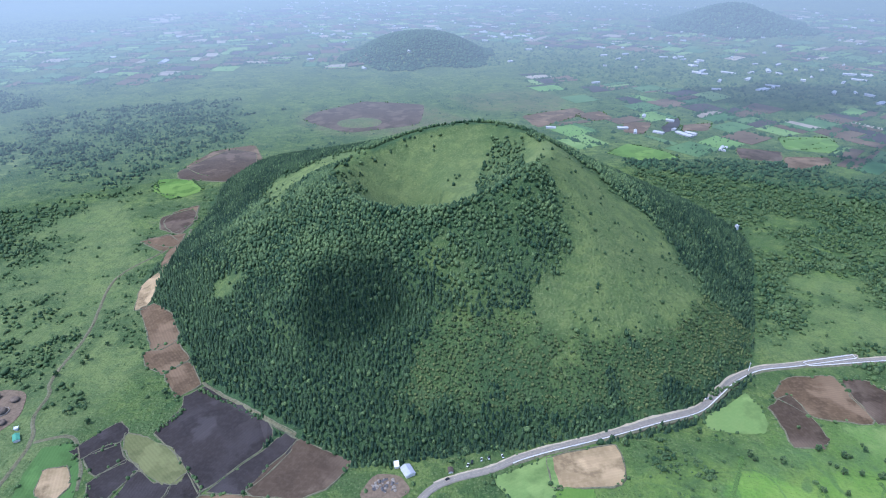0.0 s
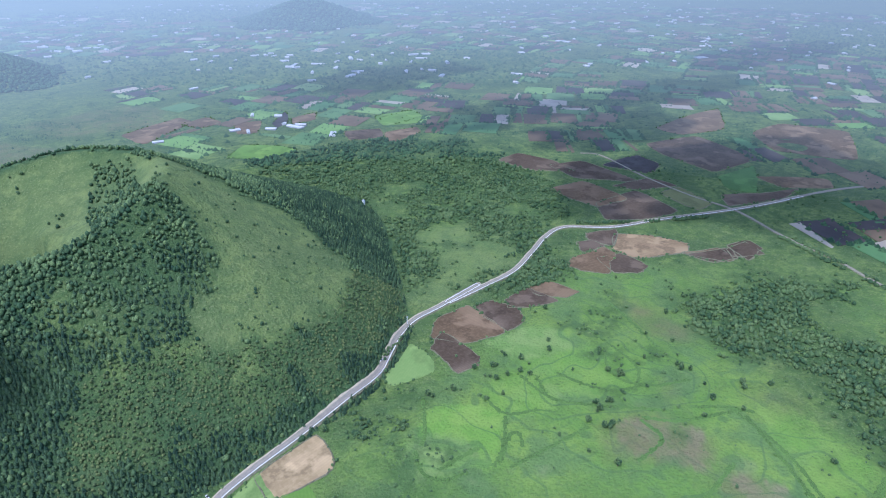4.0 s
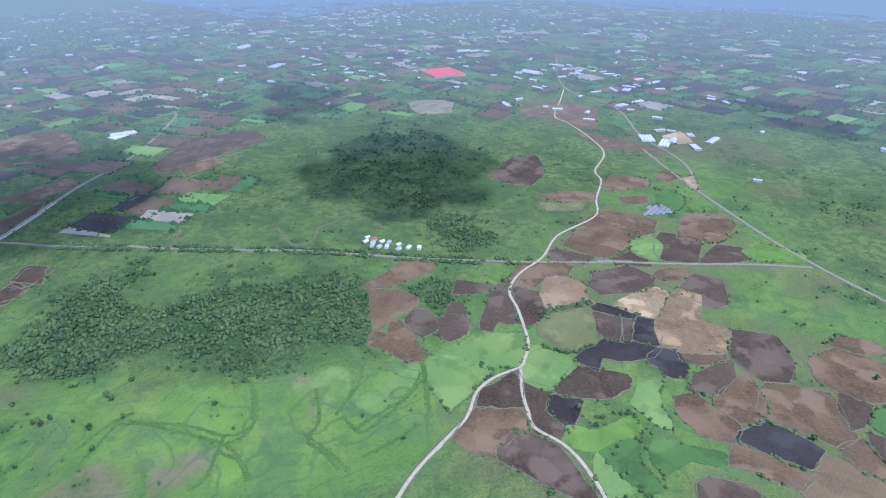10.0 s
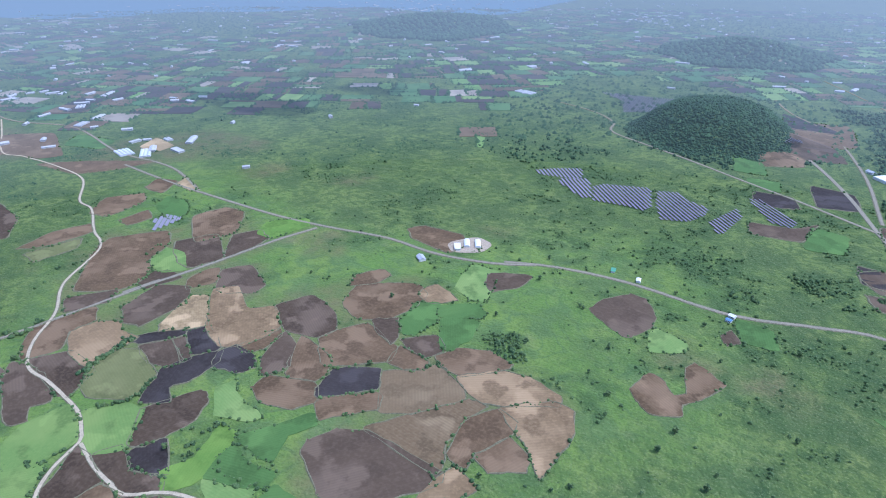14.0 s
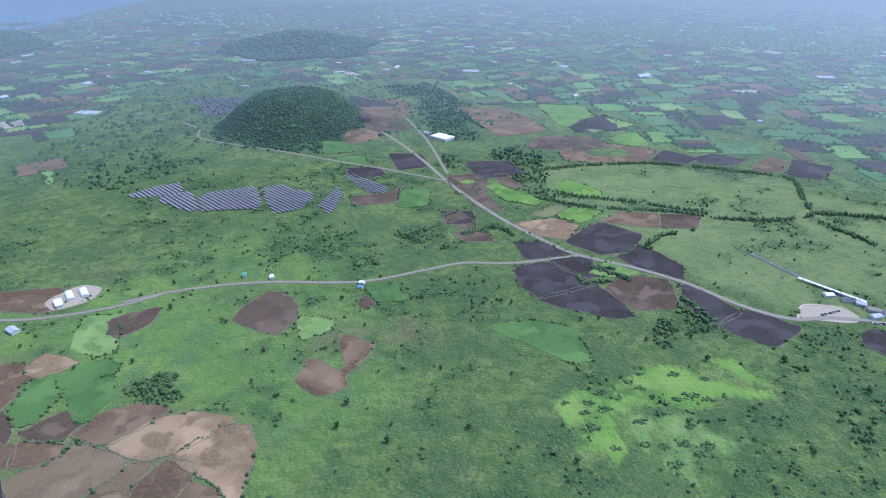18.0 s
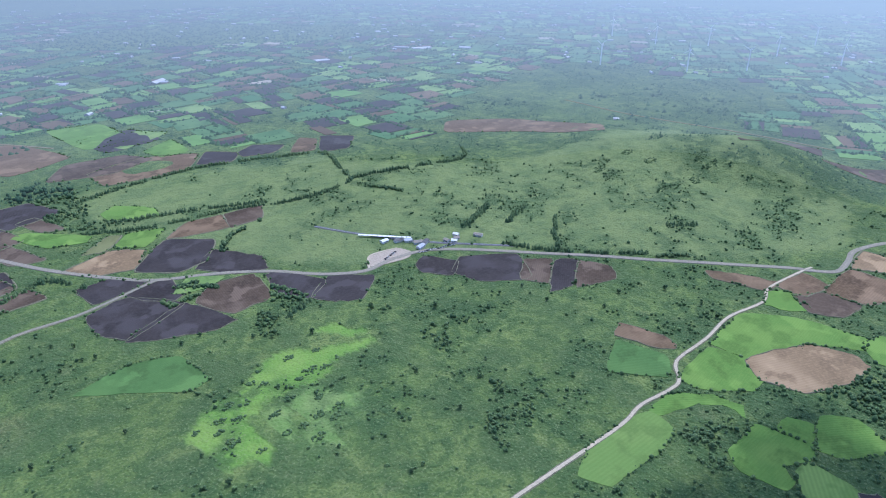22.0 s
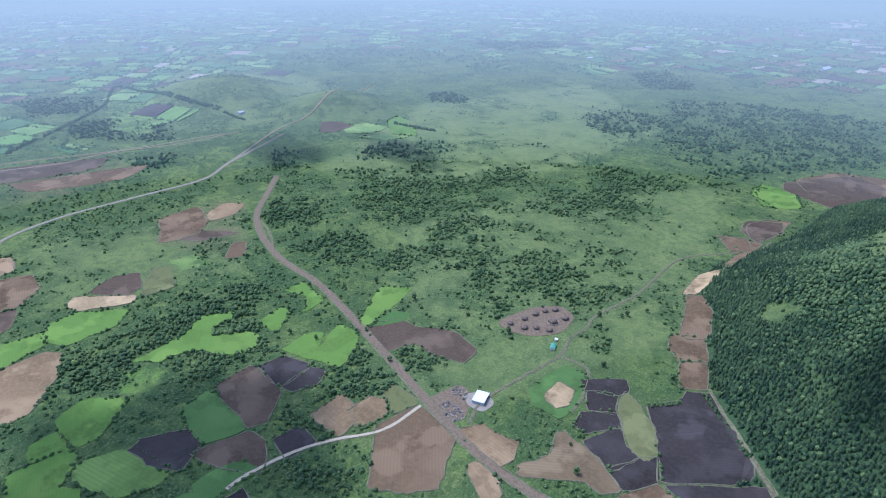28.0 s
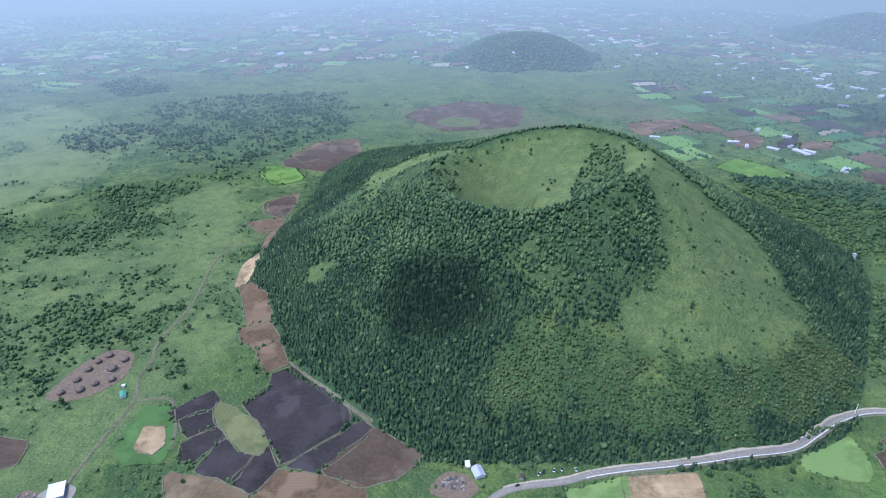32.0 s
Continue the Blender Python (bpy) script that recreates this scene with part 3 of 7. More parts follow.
woods(0.97, (429, 1230), (628, 1282), (781, 1226), (897, 1191), (701, 883), (580, 808), (445, 672), (389, 599), (383, 622), (448, 792), (449, 996))
meadow(1.0, (178, 356), (247, 383), (303, 416), (389, 402), (518, 427), (561, 343), (570, 232), (595, 113), (608, 45), (589, -26), (526, -36))
meadow(1.0, (351, 413), (496, 462), (603, 398), (599, 292), (569, 122), (579, -14), (589, -151), (541, -197), (477, -120), (374, -28))
meadow(0.75, (838, -299), (998, -501), (1206, -828), (647, -701), (410, -811), (282, -740), (198, -641), (96, -420), (461, -74), (584, -49))
meadow(0.5, (410, -811), (191, -966), (51, -881), (-18, -531), (96, -420), (223, -650))
meadow(0.9, (-236, -468), (-298, -461), (-347, -420), (-321, -410), (-275, -372), (-252, -396), (-237, -441))
meadow(0.9, (46, 389), (105, 413), (177, 435), (295, 447), (379, 460), (654, 565), (748, 450), (808, 358), (503, 169))
meadow(0.55, (447, 768), (608, 964), (766, 998), (728, 704), (578, 623), (383, 592))
meadow(0.45, (836, 375), (961, 256), (951, -32), (809, -185), (649, -166), (598, 89))


def pasture(amount, *pts):
    paint(down, pts, amount)


pasture(0.8, (-200, -1267), (-509, -1222), (-778, -1026), (-840, -900), (-1163, -695), (-1514, -587), (-1324, -337), (-1270, -159), (-1066, -115), (-875, -262), (-769, -443), (-591, -640), (-519, -638), (-425, -793), (-371, -941))
pasture(0.8, (-437, -867), (-710, -871), (-1022, -788), (-796, -578), (-537, -648), (-444, -723))
pasture(0.8, (-318, -1154), (-576, -1201), (-800, -1093), (-725, -909), (-578, -931), (-414, -990), (-304, -1062))
pasture(0.9, (-1164, 496), (-1517, 1022), (-1406, 1573), (-925, 1344), (-864, 924), (-947, 636))
pasture(0.7, (-2031, 180), (-2562, 647), (-2004, 886), (-1414, 842), (-1510, 563), (-1600, 348))
pasture(0.55, (-815, 491), (-782, 786), (-612, 1095), (-357, 679), (-350, 539), (-384, 427), (-388, 258), (-481, 227))
pasture(0.5, (407, 654), (762, 871), (537, 553), (382, 561))
pasture(0.5, (490, 811), (650, 700), (546, 580), (394, 570), (364, 602))
pasture(0.5, (-1126, -20), (-1079, 299), (-803, 239), (-882, -78))


def spread(grid, k):
    """A wide soft average over 2k + 1 cells, twice."""
    for _ in range(2):
        for ax in (0, 1):
            c = np.cumsum(np.concatenate([np.repeat(np.take(grid, [0], ax), k + 1, ax), grid, np.repeat(np.take(grid, [-1], ax), k, ax)], ax), ax)
            n = grid.shape[ax]
            grid = (np.take(c, np.arange(2 * k + 1, 2 * k + 1 + n), ax) - np.take(c, np.arange(0, n), ax)) / (2 * k + 1)
    return grid


def plot(kind, *pts):
    """A patch of meadow with a growth of its own: vivid, mown or dried."""
    if kind in ("lime", "grass", "green"):
        paint(vivid, pts, 1.0 if kind == "lime" else 0.55)
    else:
        paint(mown if kind == "moss" else dried, pts, 0.9)
    paint(wood, pts, 0, "set")


def glade(*pts):
    """Open grass left inside a wood."""
    paint(wood, pts, 0, "set")
    paint(lushness, pts, 0.6)


plot("grass", (409, 418), (479, 408), (523, 373), (531, 329), (490, 312), (433, 314), (404, 352), (392, 396))
plot("grass", (337, 408), (372, 417), (401, 380), (390, 341), (371, 341), (351, 362), (330, 387))
plot("lime", (247, 396), (281, 418), (317, 396), (338, 368), (301, 330), (274, 310), (237, 385))
plot("drygreen", (404, 285), (439, 282), (485, 231), (458, 204), (434, 196), (410, 245), (397, 244))
plot("drygreen", (426, 186), (461, 180), (479, 144), (463, 120), (432, 156))
plot("grass", (565, 235), (593, 206), (578, 158), (568, 109), (540, 101), (511, 99), (488, 116), (504, 153), (526, 194))
plot("moss", (563, 55), (586, 8), (565, -9), (534, -5), (515, 25), (526, 50))
plot("moss", (510, -8), (549, -51), (570, -86), (531, -84), (493, -30))
plot("moss", (579, -94), (602, -132), (596, -180), (548, -179), (518, -142), (499, -110), (503, -90))
plot("lime", (463, 120), (463, 111), (439, 101), (424, 107), (434, 127))
plot("drygreen", (576, 60), (572, 35), (508, 30), (495, 38), (541, 38))
plot("moss", (198, 346), (226, 386), (258, 387), (280, 359), (283, 327), (243, 331))
plot("grass", (343, 411), (423, 415), (443, 383), (384, 335), (339, 348), (328, 380))
plot("moss", (391, 477), (460, 469), (495, 439), (476, 400), (412, 420))
plot("green", (-629, 12), (-665, 27), (-671, 55), (-638, 66), (-605, 46))
plot("moss", (-918, 140), (-912, 181), (-860, 191), (-871, 145))
plot("moss", (-2194, 251), (-2208, 369), (-1832, 349), (-1630, 261), (-1731, 203))
plot("lime", (-167, -494), (-184, -507), (-213, -521), (-238, -515), (-287, -541), (-306, -548), (-327, -536), (-341, -520), (-379, -498), (-404, -487), (-402, -476), (-369, -483), (-346, -489), (-331, -472), (-307, -468), (-277, -478), (-249, -478), (-230, -476), (-218, -471), (-219, -451), (-221, -441), (-218, -416), (-208, -403), (-200, -405), (-201, -419), (-185, -426), (-179, -425), (-168, -431), (-175, -452), (-169, -460), (-168, -474))
plot("lime", (-364, -553), (-385, -551), (-395, -540), (-395, -522), (-415, -514), (-406, -495), (-386, -508), (-381, -519), (-374, -540), (-361, -545))
plot("moss", (-278, -474), (-311, -463), (-312, -440), (-329, -422), (-337, -414), (-316, -404), (-290, -406), (-273, -400), (-271, -367), (-260, -368), (-260, -389), (-244, -394), (-250, -410), (-268, -430), (-262, -452))
plot("moss", (-239, -472), (-261, -462), (-246, -421), (-232, -418), (-234, -455))
glade((484, 916), (542, 894), (522, 842), (475, 857))
glade((563, 986), (599, 950), (581, 910), (537, 927))
glade((669, 891), (696, 873), (668, 841), (645, 856))
glade((512, 796), (587, 773), (558, 694), (507, 697), (470, 736))
glade((663, 788), (730, 778), (690, 676), (666, 675), (675, 742))
glade((492, 705), (598, 675), (619, 634), (548, 599), (458, 623), (456, 680))
glade((713, 1126), (764, 1113), (721, 1058), (688, 1077))
glade((862, 1110), (919, 1101), (862, 1031), (821, 1043))
glade((407, 647), (454, 618), (468, 584), (417, 576), (369, 569))
glade((552, 995), (600, 982), (620, 947), (565, 913), (530, 936))
glade((493, 915), (535, 908), (532, 864), (488, 864))
glade((813, 1264), (886, 1226), (833, 1157), (776, 1176))
glade((522, 792), (569, 759), (520, 701), (497, 729))
glade((475, 673), (534, 673), (537, 624), (476, 600), (441, 622))
glade((657, 882), (708, 893), (671, 835), (633, 834))

ragged = 0.35 * (cloudy(90, 8) - 0.5) + 0.6 * (cloudy(240, 9) - 0.5) + 0.35 * (cloudy(520, 10) - 0.5)
feather = spread(wood, 4) + 0.8 * ragged
wood = np.where(feather > 0.36, np.clip(0.2 + feather * 0.9, 0, 1), 0).astype(np.float32)


edges, leafy_edge = [], []


def field(kind, *pts):
    """One field: the tilled bed, its furrows along the longest side, and the rough bank round it."""
    p = np.array(pts, float)
    c = p.mean(0)
    p = c + (p - c) * (1 + (6.4 if kind in ("dark", "umber", "brown", "clay", "straw") else 4.6) / max(12, np.linalg.norm(p - c, axis=1).mean()))
    for cut in (0.09, 0.22):
        q = np.roll(p, -1, 0)
        p = np.stack([p * (1 - cut) + q * cut, p * cut + q * (1 - cut)], 1).reshape(-1, 2)
    p = np.concatenate([np.array([a, (a + b) / 2]) if np.linalg.norm(b - a) > 16 else np.array([a]) for a, b in zip(p, np.roll(p, -1, 0))])
    far = np.hypot(*c)
    q = np.roll(np.array(pts, float), -1, 0) - np.array(pts, float)
    e = q[np.argmax(np.linalg.norm(q, axis=1))]
    a = math.atan2(e[1], e[0])
    ob = base("field", c[0], c[1], a, FIELD_WORDS[kind], "field", "fields of the plain")
    inv = np.array([[math.cos(a), math.sin(a)], [-math.sin(a), math.cos(a)]])
    rng = np.random.default_rng(len(edges))
    p = p + rng.normal(0, 0.9, p.shape)
    lift = terrain(p[:, 0], p[:, 1]) - ob.location.z
    loc = (p - c) @ inv.T
    bm = bmesh.new()
    top = [bm.verts.new((x, y, z + 0.3 + 0.04 * (len(edges) % 9))) for (x, y), z in zip(loc, lift)]
    low = [bm.verts.new((x, y, z - 1.5)) for (x, y), z in zip(loc, lift)]
    n = len(top)
    face = bm.faces.new(top)
    for i in range(n):
        bm.faces.new((low[i], low[(i + 1) % n], top[(i + 1) % n], top[i]))
    bmesh.ops.triangulate(bm, faces=[face])
    bmesh.ops.recalc_face_normals(bm, faces=bm.faces)
    part("soil" if kind in ("dark", "umber", "brown", "clay", "tan") else "crop", bm, (SOILS if far < 1300 else FAR_SOIL_KINDS)[kind], ob)
    if far < 1500 and kind not in ("lime", "moss", "grass", "drygreen", "rows", "green"):
        w = 0.85 if far < 900 else 1.4
        bm = bmesh.new()
        rows = []
        for k in range(n):
            t = loc[(k + 1) % n] - loc[k - 1]
            t = np.array([t[1], -t[0]]) / (np.linalg.norm(t) + 1e-6)
            j = rng.uniform(0.5, 1.4)
            rows.append([bm.verts.new((*(loc[k] + t * o * j), lift[k] + h * j)) for o, h in ((-w, 0.1), (-w * 0.3, 0.85), (w * 0.5, 0.8), (w * 1.3, -0.4))])
        for k in range(n):
            r0, r1 = rows[k], rows[(k + 1) % n]
            for j in range(3):
                bm.faces.new((r0[j], r0[j + 1], r1[j + 1], r1[j]))
        bmesh.ops.recalc_face_normals(bm, faces=bm.faces)
        part("bank", bm, BANK, ob, "rough bank of dry grass")
    paint(taken, [tuple(v) for v in p], 1)
    edges.append(p)
    leafy_edge.append(kind in ("lime", "grass", "green", "rows", "moss"))
    return ob


field("tan", (-409, 695), (-425, 750), (-418, 776), (-401, 776), (-397, 729), (-397, 697))
field("brown", (-399, 690), (-385, 698), (-350, 668), (-327, 626), (-348, 605), (-367, 639))
field("brown", (-351, 591), (-329, 617), (-301, 584), (-318, 562), (-335, 570))
field("brown", (-313, 558), (-296, 576), (-271, 542), (-288, 522))
field("dark", (-284, 466), (-271, 496), (-275, 513), (-260, 531), (-216, 498), (-173, 465), (-220, 396), (-245, 431))
field("dark", (-208, 397), (-163, 454), (-144, 448), (-177, 393))
field("umber", (-173, 393), (-141, 447), (-92, 422), (-108, 398), (-136, 383))
field("olive", (-304, 441), (-312, 462), (-293, 457), (-263, 444), (-243, 421), (-243, 407), (-256, 404), (-278, 417))
field("dark", (-352, 444), (-330, 474), (-318, 462), (-322, 450), (-342, 435))
field("dark", (-337, 432), (-318, 448), (-304, 428), (-320, 414))
field("dark", (-318, 403), (-301, 425), (-287, 417), (-299, 387), (-312, 388))
field("dark", (-287, 376), (-282, 414), (-265, 400), (-249, 400), (-254, 369))
field("dark", (-251, 368), (-244, 397), (-236, 408), (-220, 390), (-230, 363))
field("straw", (-294, 335), (-310, 355), (-307, 364), (-270, 363), (-237, 354), (-243, 337), (-259, 337), (-292, 298), (-301, 306))
field("green", (-378, 384), (-385, 442), (-358, 444), (-335, 407), (-329, 378), (-360, 371))
field("tan", (-359, 389), (-367, 412), (-353, 418), (-340, 402), (-343, 388))
field("brown", (-223, 340), (-214, 388), (-137, 382), (-130, 356))
field("lime", (-552, 1120), (-573, 1175), (-511, 1175), (-481, 1110), (-515, 1076))
field("brown", (-480, 971), (-477, 1010), (-449, 1040), (-432, 964), (-450, 930))
field("brown", (-481, 891), (-452, 916), (-421, 881), (-436, 859))
field("brown", (-546, 1252), (-519, 1355), (-443, 1397), (-403, 1299), (-432, 1213), (-489, 1205))
field("umber", (-697, -466), (-722, -437), (-663, -405), (-647, -438))
field("dark", (-723, -432), (-747, -407), (-681, -374), (-646, -387))
field("umber", (-747, -402), (-760, -361), (-736, -339), (-681, -366))
field("dark", (-683, -1246), (-735, -1269), (-781, -1220), (-734, -1189), (-677, -1213))
field("brown", (-762, -1159), (-841, -1235), (-862, -1198), (-806, -1134))
field("dark", (-885, -1210), (-941, -1153), (-858, -1078), (-811, -1110))
field("brown", (-399, -1349), (-516, -1364), (-616, -1308), (-547, -1227), (-397, -1253))
field("dark", (-579, -1239), (-636, -1303), (-680, -1247), (-638, -1203))
field("lime", (-539, -1408), (-626, -1455), (-616, -1341), (-551, -1341))
field("grass", (-498, -1532), (-599, -1593), (-651, -1516), (-521, -1462))
field("brown", (79, -1829), (-64, -1863), (-83, -1667), (7, -1609), (47, -1609))
field("brown", (100, -1484), (22, -1561), (11, -1459), (87, -1421))
field("brown", (891, -611), (873, -664), (833, -668), (782, -607), (810, -550))
field("umber", (1063, 583), (1124, 542), (1206, 516), (1124, 508), (1023, 543))
field("brown", (1205, 600), (1301, 513), (1264, 481), (1189, 533))
field("umber", (1359, 358), (1527, 313), (1589, 179), (1497, 130), (1428, 200), (1284, 316))
field("brown", (1339, 304), (1382, 233), (1334, 213), (1285, 281))
field("brown", (1488, 779), (1623, 779), (1695, 648), (1477, 530), (1394, 667))
field("umber", (-349, 1705), (-235, 1830), (-60, 1781), (-69, 1578), (-240, 1501), (-372, 1626))
field("umber", (-551, 1224), (-487, 1365), (-427, 1342), (-406, 1264), (-440, 1169), (-531, 1186))
field("lime", (-571, 1150), (-513, 1176), (-470, 1122), (-496, 1086), (-556, 1112))
field("umber", (-490, 986), (-454, 1021), (-433, 987), (-437, 925), (-473, 943))
field("brown", (-481, 892), (-460, 905), (-430, 920), (-428, 875))
field("brown", (-422, 808), (-430, 862), (-414, 870), (-404, 815), (-404, 784))
field("grass", (808, 1430), (927, 1446), (897, 1373), (785, 1356))
field("brown", (615, 1565), (689, 1580), (658, 1519), (597, 1512))
field("dark", (553, 1546), (625, 1636), (597, 1545), (551, 1504))
field("brown", (211, 1655), (367, 1744), (386, 1676), (241, 1542))
field("grass", (792, 1367), (906, 1418), (889, 1376), (797, 1355))
field("brown", (755, -39), (783, -69), (811, -94), (818, -123), (804, -142), (788, -140), (771, -119), (751, -78), (748, -61))
field("brown", (737, -46), (739, -59), (729, -85), (708, -103), (694, -101), (679, -82), (676, -66), (651, -55), (651, -43), (680, -44))
field("umber", (664, -87), (680, -99), (674, -111), (653, -121), (632, -114), (626, -96), (647, -85))
field("umber", (653, -126), (682, -149), (680, -160), (635, -159), (619, -149), (610, -129), (631, -120))
field("brown", (614, -35), (641, -44), (629, -59), (663, -64), (656, -74), (642, -81), (622, -93), (613, -84), (594, -95), (579, -88), (580, -71), (609, -48))
field("umber", (742, -172), (725, -212), (712, -207), (708, -180), (710, -161))
field("umber", (704, -208), (719, -228), (678, -233), (641, -224), (627, -214), (637, -199), (619, -190), (630, -175), (657, -186))
field("brown", (725, -240), (775, -279), (758, -344), (728, -324), (734, -300), (709, -275))
field("umber", (713, -239), (687, -275), (637, -268), (620, -230), (637, -226), (688, -237))
field("clay", (725, -298), (718, -327), (698, -341), (674, -330), (652, -335), (653, -302), (650, -272), (690, -279))
field("umber", (725, -370), (736, -425), (696, -444), (667, -416), (671, -356), (695, -351))
field("brown", (826, -361), (912, -443), (934, -480), (877, -547), (836, -515), (823, -474), (777, -437), (775, -400))
field("umber", (810, -342), (776, -387), (758, -363), (781, -324))
field("umber", (766, -419), (775, -451), (757, -461), (732, -458), (747, -418))
field("umber", (833, -529), (799, -581), (729, -533), (744, -490), (772, -490))
field("umber", (725, -537), (773, -596), (749, -630), (719, -614), (717, -594))
field("brown", (715, -465), (715, -492), (704, -503), (678, -478), (696, -447))
field("umber", (658, -465), (692, -506), (668, -534), (615, -507), (611, -486), (640, -465))
field("lime", (745, -623), (765, -664), (719, -710), (698, -689), (713, -626))
field("grass", (826, -472), (847, -506), (793, -513), (745, -479), (771, -455))
field("tan", (649, -368), (673, -431), (653, -444), (597, -396), (637, -360))
field("clay", (611, -414), (656, -459), (632, -481), (583, -448), (559, -472), (519, -439), (532, -392), (552, -379), (587, -392))
field("dark", (656, -329), (628, -366), (615, -375), (605, -365), (632, -332))
field("dark", (606, -375), (591, -395), (547, -374), (564, -350))
field("umber", (627, -325), (607, -351), (567, -332), (573, -318), (594, -313))
field("umber", (604, -354), (598, -365), (562, -343), (565, -334))
field("dark", (542, -269), (567, -313), (560, -332), (539, -365), (528, -351), (526, -315), (537, -299), (518, -287))
field("olive", (620, -248), (643, -285), (643, -308), (620, -318), (569, -302), (559, -280), (563, -261), (590, -245))
field("brown", (528, -391), (514, -435), (502, -427), (502, -401), (511, -388))
field("umber", (487, -388), (501, -433), (477, -424), (454, -391), (462, -372), (470, -370))
field("dark", (524, -349), (535, -366), (529, -384), (498, -380), (488, -368), (494, -355))
field("umber", (554, -474), (530, -520), (485, -505), (458, -478), (464, -455), (504, -444))
field("brown", (442, -381), (477, -440), (425, -428), (407, -404), (412, -390))
field("brown", (455, -346), (454, -365), (408, -382), (388, -363), (400, -342), (431, -334))
field("umber", (497, -225), (527, -260), (499, -306), (486, -301), (471, -273), (478, -245), (482, -232))
field("grass", (579, -221), (551, -254), (529, -258), (511, -235), (495, -216), (519, -193))
field("moss", (489, -321), (478, -342), (464, -327), (418, -316), (424, -305), (457, -294))
field("lime", (439, -219), (426, -244), (441, -281), (420, -282), (408, -265), (401, -232), (416, -204))
field("green", (411, -283), (374, -344), (359, -333), (373, -307), (359, -279), (375, -278))
field("green", (398, -233), (404, -258), (404, -272), (380, -264), (353, -267), (347, -252), (368, -240))
field("moss", (396, -227), (389, -242), (350, -244), (348, -216), (368, -213))
field("green", (335, -217), (337, -241), (337, -258), (293, -253), (291, -243), (327, -214))
field("umber", (509, -147), (532, -190), (513, -188), (478, -179), (482, -156), (487, -137))
field("umber", (506, -193), (493, -215), (463, -201), (435, -210), (425, -202), (440, -180), (469, -182))
field("dark", (483, -215), (470, -240), (436, -216), (445, -210), (465, -205))
field("brown", (446, -103), (479, -134), (468, -173), (445, -175), (438, -157), (416, -131))
field("umber", (412, -134), (441, -166), (414, -195), (378, -202), (335, -206))
field("grass", (589, -134), (609, -176), (602, -220), (574, -213), (545, -196), (547, -166), (574, -131))
field("grass", (568, -95), (574, -123), (542, -163), (512, -134), (487, -104), (524, -93))
field("brown", (541, -768), (528, -790), (459, -793), (439, -766), (447, -731), (520, -745))
field("umber", (347, -680), (353, -703), (318, -721), (303, -720), (307, -689), (330, -664))
field("brown", (488, -540), (495, -576), (468, -598), (434, -618), (406, -603), (404, -566), (416, -534), (442, -515), (472, -523))
field("brown", (517, -598), (500, -628), (480, -620), (486, -592), (508, -575))
field("clay", (411, -616), (403, -631), (365, -615), (387, -593), (410, -602))
field("green", (395, -532), (402, -578), (375, -593), (357, -558), (365, -520), (379, -516))
field("green", (368, -592), (333, -619), (315, -605), (314, -591), (358, -570))
field("green", (322, -514), (353, -565), (311, -584), (302, -548), (309, -517))
field("umber", (423, -516), (403, -534), (385, -511), (381, -492), (403, -500))
field("brown", (455, -452), (428, -507), (372, -483), (363, -461), (406, -424), (422, -419))
field("umber", (368, -502), (341, -528), (320, -511), (331, -491), (354, -495))
field("brown", (357, -461), (361, -487), (327, -482), (321, -470), (337, -460))
field("straw", (351, -442), (316, -463), (311, -479), (269, -464), (257, -449), (289, -406), (316, -391))
field("dark", (395, -380), (403, -414), (364, -440), (344, -413), (386, -372))
field("brown", (382, -367), (338, -407), (325, -388), (362, -347))
field("brown", (314, -497), (300, -522), (270, -533), (242, -526), (242, -514), (274, -483), (291, -486))
field("clay", (272, -477), (239, -509), (208, -514), (172, -502), (169, -490), (208, -465), (231, -456), (255, -466))
field("clay", (210, -453), (168, -488), (147, -484), (138, -457), (139, -423), (143, -394), (156, -413), (176, -429))
field("straw", (313, -362), (284, -400), (247, -448), (228, -444), (236, -424), (238, -386), (225, -363), (226, -350))
field("brown", (225, -376), (233, -422), (214, -449), (191, -440), (190, -421), (205, -392), (203, -372))
field("brown", (200, -387), (185, -418), (163, -406), (159, -393), (181, -376))
field("umber", (342, -303), (346, -317), (333, -342), (310, -354), (271, -352), (223, -347), (221, -334), (259, -286), (282, -273), (300, -276))
field("clay", (218, -341), (211, -358), (189, -350), (192, -334), (219, -316))
field("umber", (197, -690), (191, -717), (167, -747), (148, -747), (129, -720), (125, -692), (137, -665), (146, -656), (176, -674))
field("moss", (118, -674), (113, -688), (76, -676), (79, -656), (107, -638))
field("brown", (102, -561), (94, -596), (78, -590), (65, -572), (57, -581), (66, -619), (60, -634), (27, -613), (42, -581), (56, -564), (53, -547), (77, -536), (91, -546))
field("umber", (41, -715), (35, -728), (25, -712), (34, -703))
field("moss", (379, -642), (391, -711), (346, -709), (340, -679), (325, -633), (350, -628))
field("lime", (-671, -173), (-762, -169), (-798, -113), (-806, -40), (-775, -41), (-750, -87), (-710, -110), (-673, -129))
field("lime", (-586, -175), (-660, -173), (-663, -132), (-644, -108), (-615, -109), (-582, -149))
field("clay", (-668, -128), (-708, -110), (-745, -86), (-756, -46), (-744, -29), (-700, -37), (-653, -64), (-644, -106))
field("lime", (-841, -163), (-859, -144), (-833, -108), (-811, -130), (-808, -154))
field("brown", (-842, -245), (-861, -215), (-878, -165), (-845, -169), (-828, -230))
field("umber", (-855, -131), (-890, -102), (-884, -64), (-843, -74), (-829, -103))
field("brown", (-870, -159), (-930, -142), (-916, -110), (-866, -122))
field("brown", (-893, -104), (-987, -94), (-979, -37), (-936, -31), (-899, -55))
